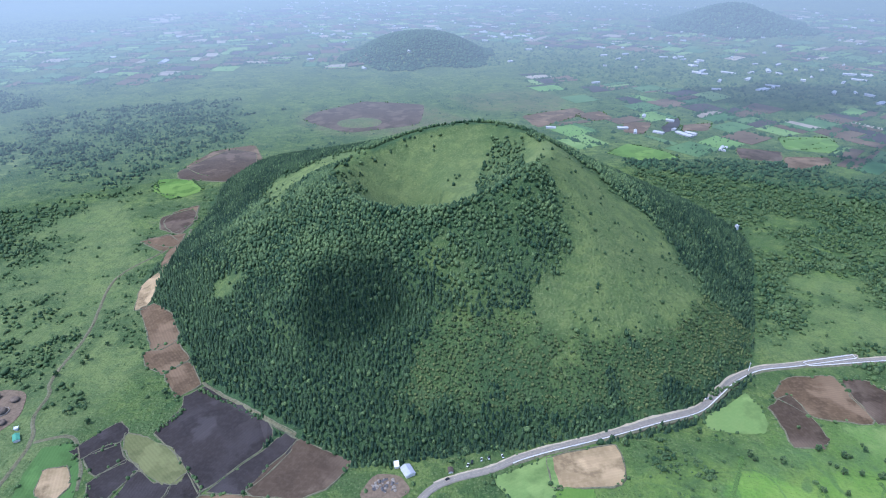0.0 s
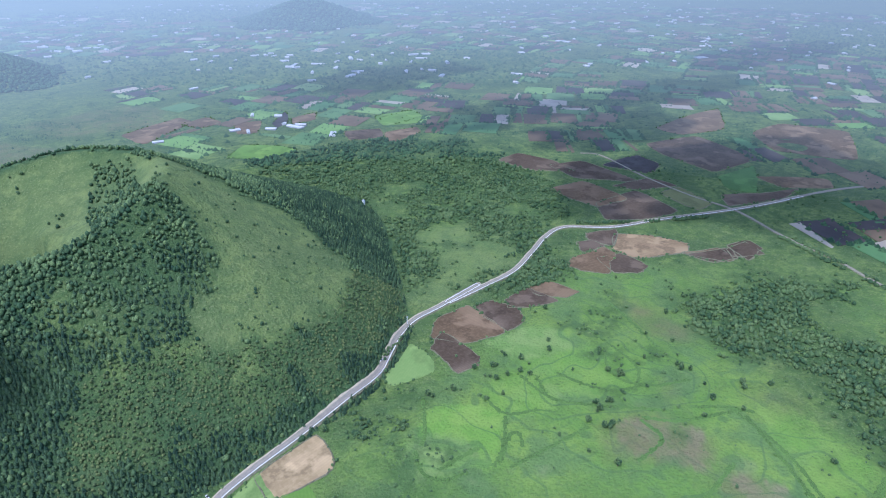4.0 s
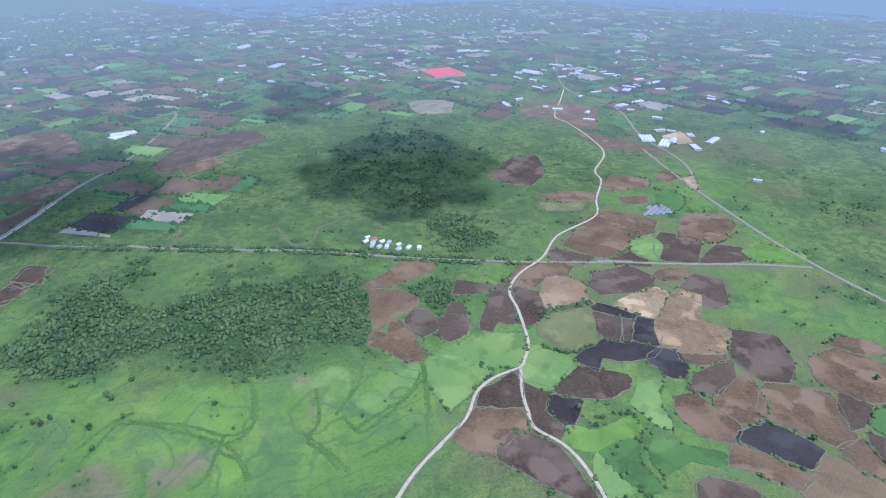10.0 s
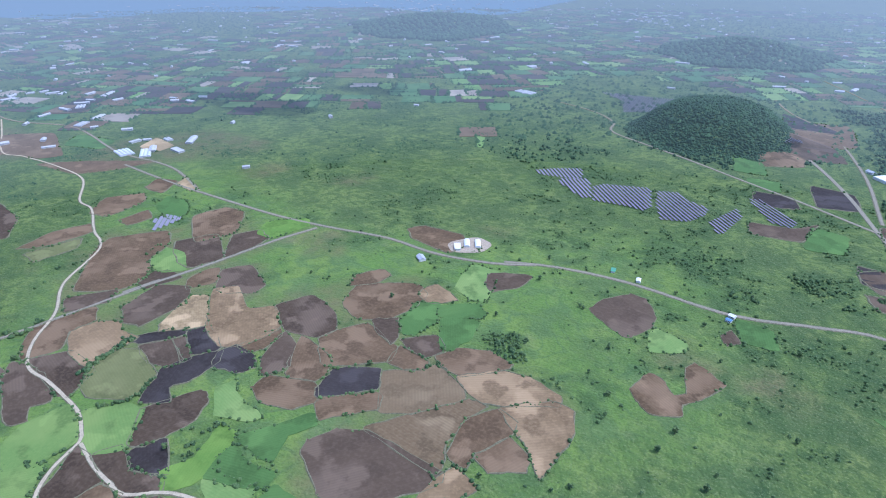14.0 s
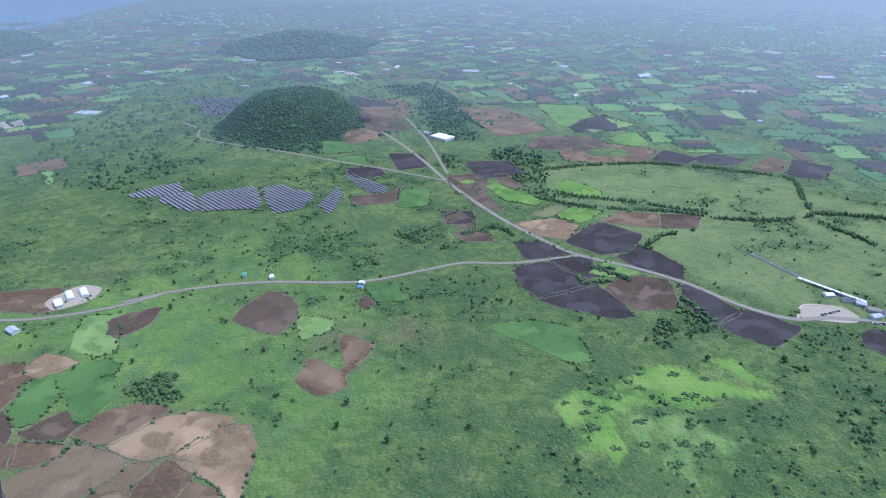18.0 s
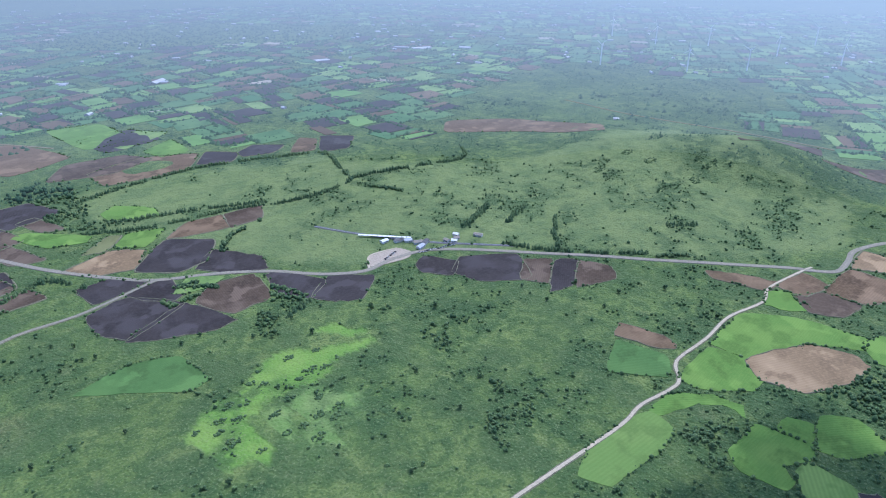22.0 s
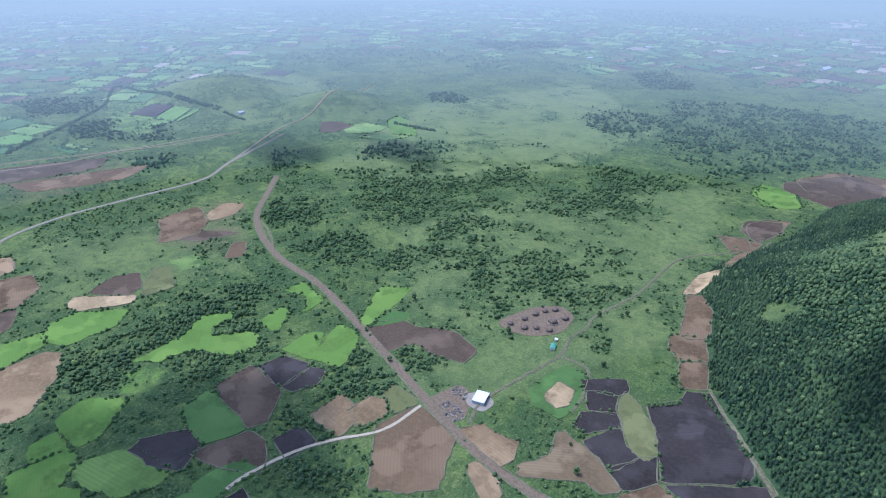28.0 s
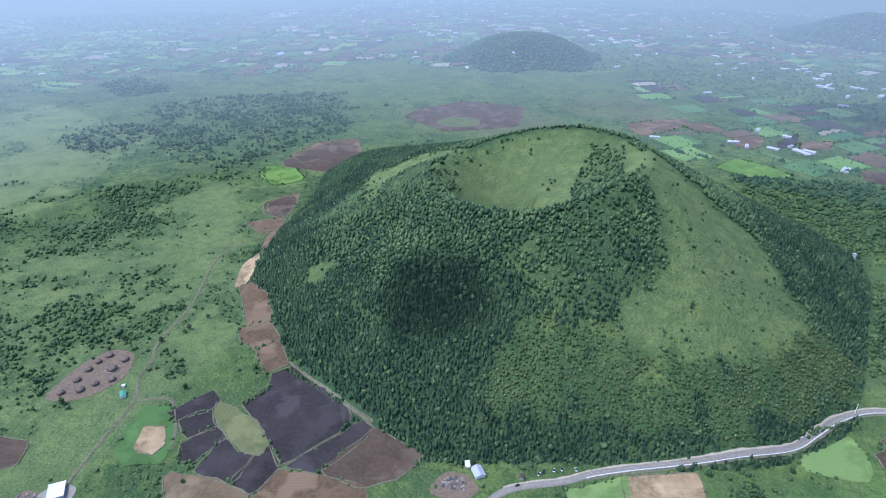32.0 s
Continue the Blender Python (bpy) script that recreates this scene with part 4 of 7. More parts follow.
field("clay", (-1001, -95), (-1069, -93), (-1059, -58), (-1014, -55))
field("lime", (-795, -35), (-823, -27), (-833, 1), (-802, 57), (-775, 37), (-764, -19))
field("tan", (-859, -2), (-877, 9), (-839, 73), (-820, 65), (-838, 8))
field("umber", (-878, 29), (-904, 62), (-897, 90), (-860, 85), (-847, 68))
field("olive", (-842, 87), (-899, 113), (-891, 132), (-832, 127), (-830, 90))
field("brown", (-991, 146), (-1082, 168), (-1100, 232), (-1031, 229), (-996, 207), (-988, 173))
field("clay", (-1055, 236), (-1089, 275), (-1069, 304), (-1037, 282), (-1030, 239))
field("umber", (-980, 174), (-992, 215), (-954, 255), (-959, 202))
field("brown", (-875, 213), (-915, 238), (-906, 253), (-870, 235))
field("lime", (-516, -174), (-552, -170), (-577, -136), (-579, -111), (-561, -103), (-569, -120), (-555, -142), (-532, -154), (-513, -163))
field("rows", (-425, -196), (-485, -185), (-506, -176), (-500, -148), (-469, -144), (-399, -156), (-390, -185))
field("lime", (-570, -69), (-591, -66), (-599, -45), (-570, -40))
field("lime", (-619, -41), (-637, -14), (-611, 23), (-572, -11), (-568, -33))
field("lime", (-509, -91), (-559, -84), (-564, -40), (-550, -34), (-521, -51), (-512, -38), (-496, -40), (-493, -78))
field("rows", (-519, -37), (-541, -33), (-532, 10), (-484, 35), (-475, 17), (-480, -12))
field("dark", (-528, 14), (-537, 25), (-525, 62), (-501, 62), (-484, 41), (-497, 28))
field("green", (-559, 66), (-576, 101), (-499, 110), (-502, 68))
field("umber", (-575, 107), (-589, 152), (-532, 159), (-501, 131), (-501, 115))
field("dark", (-585, 159), (-585, 187), (-557, 204), (-543, 169), (-553, 161))
field("dark", (-540, 172), (-549, 201), (-537, 212), (-522, 194), (-527, 176))
field("umber", (-491, 60), (-490, 110), (-470, 116), (-436, 103), (-460, 79))
field("green", (-456, 49), (-460, 86), (-439, 102), (-431, 50))
field("green", (-411, -35), (-435, -6), (-446, 31), (-443, 45), (-426, 43), (-405, -5))
field("dark", (-399, 1), (-418, 39), (-422, 78), (-388, 80), (-380, 17))
field("lime", (-398, -119), (-416, -96), (-427, -70), (-423, -59), (-406, -76), (-392, -96), (-373, -97), (-369, -109))
field("rows", (-388, -59), (-403, -31), (-398, 3), (-380, 13), (-369, -54))
field("lime", (-682, 49), (-697, 105), (-725, 130), (-714, 169), (-699, 161), (-695, 139), (-679, 133), (-672, 146), (-663, 168), (-650, 176), (-631, 164), (-629, 139), (-665, 108), (-664, 71))
field("lime", (-675, 193), (-690, 227), (-670, 228), (-643, 200))
field("lime", (-726, 247), (-734, 276), (-680, 280), (-668, 247), (-700, 265))
field("lime", (-601, 195), (-614, 231), (-606, 246), (-581, 229), (-611, 269), (-583, 277), (-562, 265), (-538, 233), (-578, 209))
field("clay", (-478, 176), (-485, 209), (-466, 212), (-449, 203), (-440, 184))
field("clay", (-462, 212), (-466, 233), (-456, 241), (-439, 231), (-440, 207))
field("olive", (-466, 253), (-469, 266), (-441, 272), (-433, 268), (-435, 245))
field("dark", (-464, 131), (-467, 153), (-444, 157), (-439, 131))
field("green", (-601, -261), (-610, -204), (-578, -187), (-541, -241))
field("brown", (-636, -273), (-645, -225), (-633, -207), (-621, -218), (-610, -264))
field("umber", (-582, 301), (-575, 337), (-547, 346), (-517, 375), (-476, 375), (-464, 352), (-490, 331), (-523, 328), (-527, 297), (-548, 291))
field("lime", (-603, 298), (-660, 358), (-633, 391), (-612, 354), (-605, 335), (-591, 299))
field("green", (-586, 304), (-599, 340), (-580, 353), (-572, 341), (-583, 308))
field("brown", (-421, 219), (-420, 269), (-363, 267), (-350, 247), (-329, 223), (-340, 203), (-361, 179))
field("clay", (-368, 285), (-363, 306), (-339, 309), (-332, 319), (-317, 299), (-320, 285), (-349, 281))
field("clay", (-326, 260), (-324, 271), (-302, 272), (-290, 262), (-297, 251))
field("umber", (674, 539), (710, 528), (711, 487), (692, 479), (661, 497))
field("brown", (624, 552), (649, 565), (676, 559), (702, 563), (701, 537), (673, 524), (651, 504), (628, 532))
field("umber", (688, 596), (710, 589), (708, 568), (676, 572))
field("clay", (761, 580), (802, 543), (823, 499), (800, 481), (764, 493), (724, 510), (719, 547))
field("brown", (799, 477), (852, 456), (836, 426), (822, 428), (798, 471))
field("umber", (863, 445), (905, 444), (892, 408), (851, 427))
field("umber", (726, 610), (771, 595), (724, 559), (713, 597))
field("brown", (532, 537), (560, 530), (571, 492), (549, 493), (526, 516))
field("umber", (483, 530), (522, 535), (530, 491), (495, 503), (476, 515))
field("umber", (438, 538), (463, 536), (476, 504), (464, 484), (439, 480), (434, 506))
field("brown", (379, 542), (427, 547), (429, 501), (428, 479), (380, 488), (355, 518))
field("umber", (339, 496), (366, 514), (372, 457), (361, 448), (338, 449), (341, 475))
field("tan", (99, 430), (163, 446), (161, 405), (152, 398), (99, 396))
field("moss", (265, 482), (323, 519), (324, 482), (313, 464), (269, 469))
field("moss", (48, 404), (99, 430), (99, 396), (97, 381), (63, 378))
field("lime", (102, 391), (129, 390), (128, 366), (119, 351), (93, 363))
field("umber", (797, 470), (864, 447), (844, 425), (809, 435))
field("umber", (875, 452), (913, 445), (905, 418), (859, 411))
field("umber", (847, 979), (909, 989), (937, 917), (924, 842), (861, 899))
field("umber", (914, 892), (987, 872), (986, 717), (901, 808))
field("brown", (820, 790), (897, 783), (893, 674), (821, 682), (814, 741))
field("umber", (834, 688), (938, 689), (921, 584), (853, 594), (795, 633))
field("olive", (967, 653), (1027, 654), (1003, 571), (956, 568))
field("umber", (1198, 867), (1350, 842), (1301, 663), (1160, 670), (1169, 801))
field("green", (1142, 646), (1263, 639), (1122, 552), (1096, 593))
field("brown", (1331, 945), (1503, 968), (1625, 962), (1460, 836), (1334, 872))
field("dark", (1002, 827), (1114, 826), (1102, 761), (1043, 739))
field("umber", (927, 730), (1018, 719), (1025, 664), (952, 689))
field("lime", (369, 1340), (431, 1404), (495, 1346), (512, 1299), (431, 1285))
field("brown", (358, 1669), (430, 1702), (447, 1626), (388, 1607))
field("brown", (470, 1597), (538, 1586), (487, 1486), (448, 1504))
field("umber", (670, 1366), (752, 1341), (725, 1277), (650, 1295))
field("brown", (748, 1304), (838, 1303), (816, 1255), (719, 1225))
field("lime", (806, 1453), (917, 1446), (909, 1375), (867, 1336), (781, 1363))
field("dark", (-188, -790), (-239, -800), (-287, -731), (-202, -700), (-183, -737))
field("dark", (-244, -806), (-303, -811), (-302, -759), (-275, -748))
field("dark", (-199, -696), (-286, -728), (-310, -646), (-279, -644), (-226, -675))
field("umber", (-301, -718), (-336, -745), (-392, -733), (-377, -664), (-320, -661))
field("grass", (-291, -762), (-327, -791), (-360, -755), (-328, -746))
field("dark", (-285, -870), (-360, -933), (-412, -875), (-369, -824), (-328, -819))
field("clay", (-212, -942), (-285, -959), (-319, -925), (-286, -879), (-239, -900))
field("lime", (-296, -968), (-330, -1001), (-380, -979), (-330, -937))
field("olive", (-252, -980), (-301, -1014), (-317, -1002), (-282, -967))
field("brown", (-368, -936), (-417, -970), (-469, -955), (-451, -902), (-407, -919))
field("umber", (-478, -952), (-541, -942), (-512, -896), (-459, -899))
field("dark", (-350, -806), (-395, -841), (-431, -773), (-416, -736), (-377, -756))
field("lime", (-196, -1116), (-218, -1125), (-284, -1038), (-269, -1022), (-222, -1042))
field("lime", (-333, -1114), (-367, -1136), (-406, -1081), (-396, -1037), (-333, -1082))
field("lime", (-124, -1156), (-169, -1169), (-192, -1149), (-153, -1137))
field("umber", (-219, -1175), (-248, -1183), (-267, -1101), (-238, -1111))
field("umber", (-142, -1128), (-180, -1102), (-207, -1006), (-165, -1019))
field("umber", (-96, -983), (-127, -1006), (-150, -946), (-122, -936))
field("umber", (-111, -919), (-157, -921), (-167, -885), (-123, -886))
field("dark", (-205, -873), (-250, -870), (-281, -824), (-208, -817))
field("dark", (-407, -712), (-420, -717), (-453, -646), (-410, -620), (-388, -662))
field("dark", (-414, -616), (-461, -645), (-507, -601), (-456, -567), (-429, -589))
field("dark", (-574, -575), (-598, -585), (-621, -541), (-586, -519), (-567, -555))
field("dark", (-597, -520), (-637, -541), (-700, -488), (-663, -437), (-645, -436), (-603, -475))
field("dark", (76, -1251), (17, -1253), (1, -1206), (40, -1194), (70, -1209))
field("umber", (65, -1100), (1, -1105), (-31, -1144), (-15, -1058), (52, -1054))
field("green", (-118, -639), (-180, -648), (-225, -623), (-228, -563), (-203, -559), (-160, -602))
field("green", (33, -761), (-8, -758), (-19, -721), (19, -716))
field("umber", (-1400, -248), (-1556, -114), (-1499, 154), (-1430, 109), (-1444, -51))
field("brown", (-1429, -37), (-1413, 108), (-1393, 210), (-1332, 153), (-1357, 4))
field("brown", (-1197, -1071), (-1330, -961), (-1408, -748), (-1308, -685), (-1251, -872), (-1114, -1007))
field("umber", (-1577, -474), (-1588, -280), (-1450, -256), (-1315, -384))
field("umber", (1148, -327), (1248, -405), (1251, -460), (1150, -444), (1082, -395), (1109, -346))
field("brown", (1025, -385), (1036, -447), (1018, -494), (987, -478), (995, -421))
field("olive", (995, -382), (987, -418), (976, -455), (952, -431), (959, -378))
field("brown", (1640, -549), (1709, -681), (1615, -764), (1420, -675), (1448, -634), (1538, -621), (1568, -547))
field("brown", (1404, -618), (1336, -682), (1266, -730), (1213, -764), (1238, -686), (1280, -627))
field("brown", (1062, -528), (1103, -582), (1062, -632), (1028, -602), (1024, -535))
field("brown", (989, -536), (984, -584), (953, -567), (960, -533))
field("tan", (1057, -702), (1066, -733), (998, -704), (997, -688))
field("brown", (1090, -659), (1111, -697), (1069, -708), (1042, -655))
field("tan", (1332, -810), (1363, -875), (1272, -856), (1269, -801))
field("green", (1493, -723), (1547, -791), (1426, -807), (1392, -748))
field("green", (985, -604), (1012, -646), (964, -651), (913, -612), (918, -580))
field("drygreen", (1787, -248), (1812, -305), (1783, -387), (1647, -352), (1666, -264))
field("lime", (-1401, 811), (-1428, 864), (-1297, 831), (-1248, 801), (-1296, 762))
field("moss", (-1420, 685), (-1414, 754), (-1352, 778), (-1326, 719), (-1364, 673))
field("moss", (-1316, 673), (-1292, 749), (-1248, 783), (-1253, 723))
field("umber", (-1478, 660), (-1448, 702), (-1409, 709), (-1390, 649), (-1410, 623))
field("dark", (99, -1923), (-34, -1798), (-47, -1673), (65, -1694))
field("umber", (91, -1706), (-26, -1665), (-68, -1531), (32, -1519))
field("dark", (-12, -1340), (-84, -1328), (-94, -1249), (-30, -1232))
field("umber", (-126, -1183), (-187, -1190), (-206, -1100), (-136, -1086))
field("dark", (-98, -1007), (-150, -1002), (-148, -948), (-104, -956))
field("dark", (-174, -1269), (-263, -1268), (-289, -1181), (-192, -1160))
field("brown", (-207, -1754), (-363, -1685), (-418, -1492), (-279, -1448))
field("umber", (-325, -1361), (-432, -1313), (-527, -1343), (-497, -1418), (-388, -1440))
field("green", (147, -1449), (91, -1445), (70, -1358), (133, -1360))
field("green", (-27, -1128), (-80, -1116), (-78, -1042), (-23, -1033))
field("green", (100, -1324), (44, -1328), (38, -1276), (91, -1283))
field("dark", (-468, -1606), (-601, -1613), (-614, -1480), (-483, -1463))
field("lime", (-445, -1752), (-571, -1718), (-570, -1530), (-457, -1520))


# ---- roads and tracks ----
ROAD_KINDS = {
    "asphalt": (ASPHALT, 6.4, 0.75, "new grey asphalt road with a pale concrete verge", "road"),
    "asphalt2": (OLD_ASPHALT, 7.5, 0.7, "worn grey country road", "road"),
    "lane": (OLD_ASPHALT, 4.6, 0.65, "narrow grey farm lane", "lane"),
    "track": (TRACK, 3.3, 0.7, "pale concrete farm track between fields", "track"),
    "dirt": (DIRT, 8.0, 0.75, "wide unpaved road of grey earth", "road"),
    "farm": (FARM, 1.6, 0.6, "narrow earth track through grass", "track"),
}


def road(kind, *pts):
    mat, w, lift, words, cat = ROAD_KINDS[kind]
    line = spline(pts)
    ob = tagged(new("road" if cat != "track" else "track"), words, cat, "", "structure")
    h = w / 2
    strip("surface", line, [(-h - 1, -0.6), (-h, lift), (0, lift + 0.08), (h, lift), (h + 1, -0.6)], mat, ob, 0.12)
    if kind == "asphalt":
        near = line[: len(line) * 6 // 10]
        strip("verge", near[4:], [(-h - 2.2, -0.5), (-h - 1.7, lift - 0.1), (-h + 0.1, lift + 0.02), (-h + 0.3, -0.3)], TRACK, ob, 0.3, 2)
        strip("kerb", near[14:], [(h - 0.2, lift - 0.1), (h - 0.2, lift + 0.5), (h + 0.7, lift + 0.5), (h + 0.7, -0.6)], BARRIER, ob)
        strip("retaining_slope", near[14:], [(h + 0.9, lift + 0.2), (h + 3.2, 0.25), (h + 3.6, -0.5)], BANK, ob, 0.3, 3)
    if kind in ("asphalt", "asphalt2"):
        strip("centre_line", line, [(-0.08, lift + 0.1), (0.08, lift + 0.1)], TRACK, ob)
    if kind in ("dirt", "lane"):
        for s in (-1, 1):
            strip("shoulder", line, [(s * h, lift - 0.02), (s * (h + 1.8), 0.2), (s * (h + 2.2), -0.5)], BANK, ob, 0.4, 5)
    if kind in ("track", "farm"):
        for s in (-1, 1):
            strip("grassy_edge", line, [(s * h, lift - 0.02), (s * (h + 1.1), 0.25), (s * (h + 1.5), -0.5)], BANK, ob, 0.3, 7)
    stroke(taken, line, h + 4.0, 1)


road("asphalt", (-28, 373), (-14, 392), (6, 404), (43, 416), (68, 429), (100, 441), (141, 454), (204, 475), (258, 494), (288, 517), (319, 544), (353, 563), (401, 571), (478, 586), (413, 572), (478, 578), (543, 588), (609, 619), (661, 645), (712, 653), (777, 606), (872, 578), (1011, 531), (1100, 506), (1243, 476), (1460, 411), (1745, 382), (1876, 400), (2083, 311))
road("lane", (1023, 912), (1047, 871), (1017, 722), (1006, 610), (1010, 524), (977, 421), (961, 331), (935, 261), (902, 123), (883, 31), (824, -124), (800, -203), (777, -294), (749, -438), (762, -390), (730, -498), (705, -613), (680, -691))
road("track", (374, -28), (409, -54), (443, -89), (472, -119), (507, -138), (528, -164), (540, -197), (553, -207), (582, -221), (624, -228), (662, -232), (704, -234), (747, -262), (790, -313), (859, -364), (920, -455), (990, -488), (1078, -537), (1135, -549), (1241, -617), (1359, -631), (1486, -628), (1561, -620), (1734, -702), (1862, -763))
road("track", (537, -197), (496, -186), (460, -182), (468, -183), (444, -181), (416, -201), (387, -210), (343, -213), (314, -202))
road("lane", (1248, -715), (1020, -696), (798, -690), (666, -704), (559, -722), (459, -716), (371, -732), (310, -764), (356, -746), (280, -773), (178, -783), (45, -771), (-50, -795), (-111, -812), (-187, -805), (-289, -819))
road("asphalt2", (47, -1609), (-15, -1476), (-80, -1301), (-130, -1131), (-189, -984), (-251, -875), (-291, -820), (-357, -774), (-416, -722), (-463, -659), (-510, -621), (-568, -616), (-638, -582), (-752, -432), (-817, -325), (-864, -258), (-938, -161), (-945, -145), (-970, -109), (-1016, -104), (-1068, -103), (-1145, -58), (-1192, 28), (-1213, 143), (-1238, 283), (-1320, 370), (-1448, 540))
road("lane", (687, -1730), (545, -1670), (465, -1592), (432, -1499), (253, -1398), (96, -1296), (-5, -1238), (-124, -1156))
road("track", (-318, -214), (-389, -202), (-473, -188), (-514, -187), (-572, -173), (-609, -191), (-676, -183), (-742, -180), (-810, -160), (-855, -166), (-940, -146), (-960, -139))
road("dirt", (-243, 299), (-280, 287), (-334, 279), (-401, 280), (-500, 286), (-622, 292), (-725, 293), (-815, 279), (-913, 285), (-1008, 310), (-1098, 366), (-1173, 413))
road("track", (-433, 70), (-439, 92), (-441, 137), (-434, 175), (-418, 223), (-426, 272))
road("farm", (-375, 297), (-392, 325), (-399, 386), (-403, 451), (-421, 488), (-425, 522), (-437, 551), (-444, 643), (-472, 768), (-444, 842), (-418, 892), (-423, 940))
road("farm", (-400, 452), (-367, 459), (-340, 423), (-328, 393))
road("farm", (-267, 542), (-210, 499), (-170, 470), (-145, 455))
road("farm", (982, 89), (888, 54), (894, 37))
road("farm", (856, 189), (861, 172), (898, 125))
road("farm", (896, 68), (919, 32), (965, 19), (989, -10), (1068, -77))
road("farm", (933, 249), (975, 245), (1066, 273), (1138, 295))
road("lane", (-1532, -57), (-1511, 64), (-1537, 169), (-1512, 311), (-1524, 450))
road("lane", (-1594, -140), (-1542, 172), (-1532, 418))
road("lane", (-1600, -970), (-1578, -775), (-1596, -548), (-1610, -142))
road("lane", (-1280, 331), (-1381, 427), (-1510, 563), (-1556, 681), (-1816, 1000))
road("farm", (-996, 306), (-929, 301), (-863, 284))
road("lane", (2449, -954), (1899, -776), (1622, -820), (1347, -760), (1209, -761), (1119, -750), (988, -699))

road("lane", (27, -2462), (-95, -2212), (-185, -2008), (-253, -1857), (-354, -1691), (-414, -1589))

# ---- solar farms ----
def solar(*pts, spacing=7.6, panel=None):
    p = np.array(pts, float)
    c = p.mean(0)
    d, e = np.array((-0.643, 0.766)), np.array((-0.766, -0.643))
    u, v = (p - c) @ d, (p - c) @ e
    ob = base("solar_array", c[0], c[1], 0, "rows of dark blue solar panels on grass", "solar farm", "solar farms")
    poly = list(zip(u, v))
    for k in np.arange(v.min() + 3, v.max() - 1, spacing):
        cuts = sorted(a[0] + (k - a[1]) * (b[0] - a[0]) / (b[1] - a[1]) for a, b in zip(poly, poly[1:] + poly[:1]) if (a[1] > k) != (b[1] > k))
        for u0, u1 in zip(cuts[::2], cuts[1::2]):
            if u1 - u0 < 8:
                continue
            mid = d * (u0 + u1) / 2 + e * k
            z = float(terrain(*(c + mid))) - ob.location.z
            rot = math.atan2(d[1], d[0])
            row = part("panel", box(bmesh.new(), mid[0], mid[1], z + 1.2, u1 - u0, 5.6, 0.12, rot, -0.3), panel or PANEL, ob)
            part("rack", box(bmesh.new(), mid[0], mid[1], z + 0.4, u1 - u0 - 1, 0.3, 1.4, rot), PANEL_EDGE, row)
    paint(taken, pts, 1)


solar((491, -1140), (456, -1174), (405, -1203), (385, -1154), (394, -1136), (462, -1126))
solar((424, -1123), (370, -1152), (332, -1060), (348, -1047), (412, -1100))
solar((349, -1112), (337, -1137), (251, -1165), (225, -1072), (233, -1048), (261, -1052), (326, -1047))
solar((238, -1157), (201, -1172), (173, -1140), (136, -1124), (136, -1085), (154, -1043), (197, -1026), (222, -1089))
solar((124, -1061), (94, -1150), (79, -1117), (88, -1065), (96, -1019), (106, -1023))
solar((85, -1209), (65, -1217), (-4, -1136), (-1, -1106), (34, -1115))
solar((607, -1908), (377, -1934), (346, -1792), (473, -1705), (520, -1835))
solar((80, -1629), (41, -1656), (25, -1572), (66, -1550))
solar((902, -538), (939, -566), (939, -592), (898, -600))


# trodden yards keep clear of trees
for yard in ([(-506, 430), (-505, 500), (-482, 536), (-445, 530), (-429, 486), (-445, 446), (-474, 430)], [(-420, 318), (-405, 346), (-378, 340), (-376, 313), (-400, 308)],
             [(-435, 275), (-435, 332), (-402, 328), (-376, 295), (-400, 270)], [(-520, -620), (-548, -657), (-598, -644), (-605, -611), (-582, -596)]):
    paint(taken, yard, 1)

road("lane", (146, -2112), (77, -1934), (-31, -1744), (-99, -1461), (-128, -1199))

# ---- masks for the cone and the open land ----
cr = np.hypot(gx + 10, gy - 847)
turn_of = np.arctan2(gy - 847, gx + 10)
on_cone = cr < cone_foot(turn_of) + 2
crater = cr < cone_rim(turn_of) - 6
cone_grass, cone_mix, cone_olive, cone_belt, cone_inner = (np.zeros((N, N), np.float32) for _ in range(5))


def slope_grass(*pts):
    paint(cone_grass, pts, 1)


def slope_mix(*pts):
    paint(cone_mix, pts, 1)


def tilled(*pts):
    paint(till, pts, 0.75)


slope_grass((128, 918), (165, 882), (210, 825), (258, 811), (292, 769), (297, 731), (315, 711), (327, 686), (301, 635), (251, 588), (191, 553), (129, 547), (88, 566), (70, 576), (110, 602), (138, 625), (146, 662), (138, 708), (125, 746), (124, 820))
slope_grass((-312, 960), (-282, 1019), (-258, 1007), (-233, 1009), (-184, 1041), (-124, 962), (-131, 943), (-164, 921), (-205, 940), (-241, 934), (-241, 874), (-234, 795), (-248, 800), (-292, 923))
slope_grass((-310, 697), (-287, 700), (-255, 681), (-254, 663), (-268, 644), (-289, 667))
slope_grass((-30, 638), (-11, 641), (-8, 617), (2, 597), (-17, 596), (-29, 612))
slope_grass((9, 674), (26, 680), (45, 776), (34, 788), (9, 691), (-11, 683))
slope_mix((-30, 638), (28, 644), (74, 632), (138, 625), (108, 590), (69, 565), (26, 557), (-16, 563), (-33, 598))
slope_mix((-242, 632), (-172, 599), (-138, 551), (-193, 569))
slope_mix((88, 566), (129, 547), (191, 553), (251, 588), (320, 645), (350, 644), (258, 563), (156, 527), (67, 531))
slope_mix((110, 827), (125, 746), (138, 708), (146, 662), (114, 641), (104, 680))
paint(cone_olive, [(-57, 517), (-4, 563), (69, 565), (191, 553), (320, 645), (394, 671), (361, 588), (278, 520), (178, 480), (91, 470), (41, 479), (-15, 475), (-50, 491)], 1)
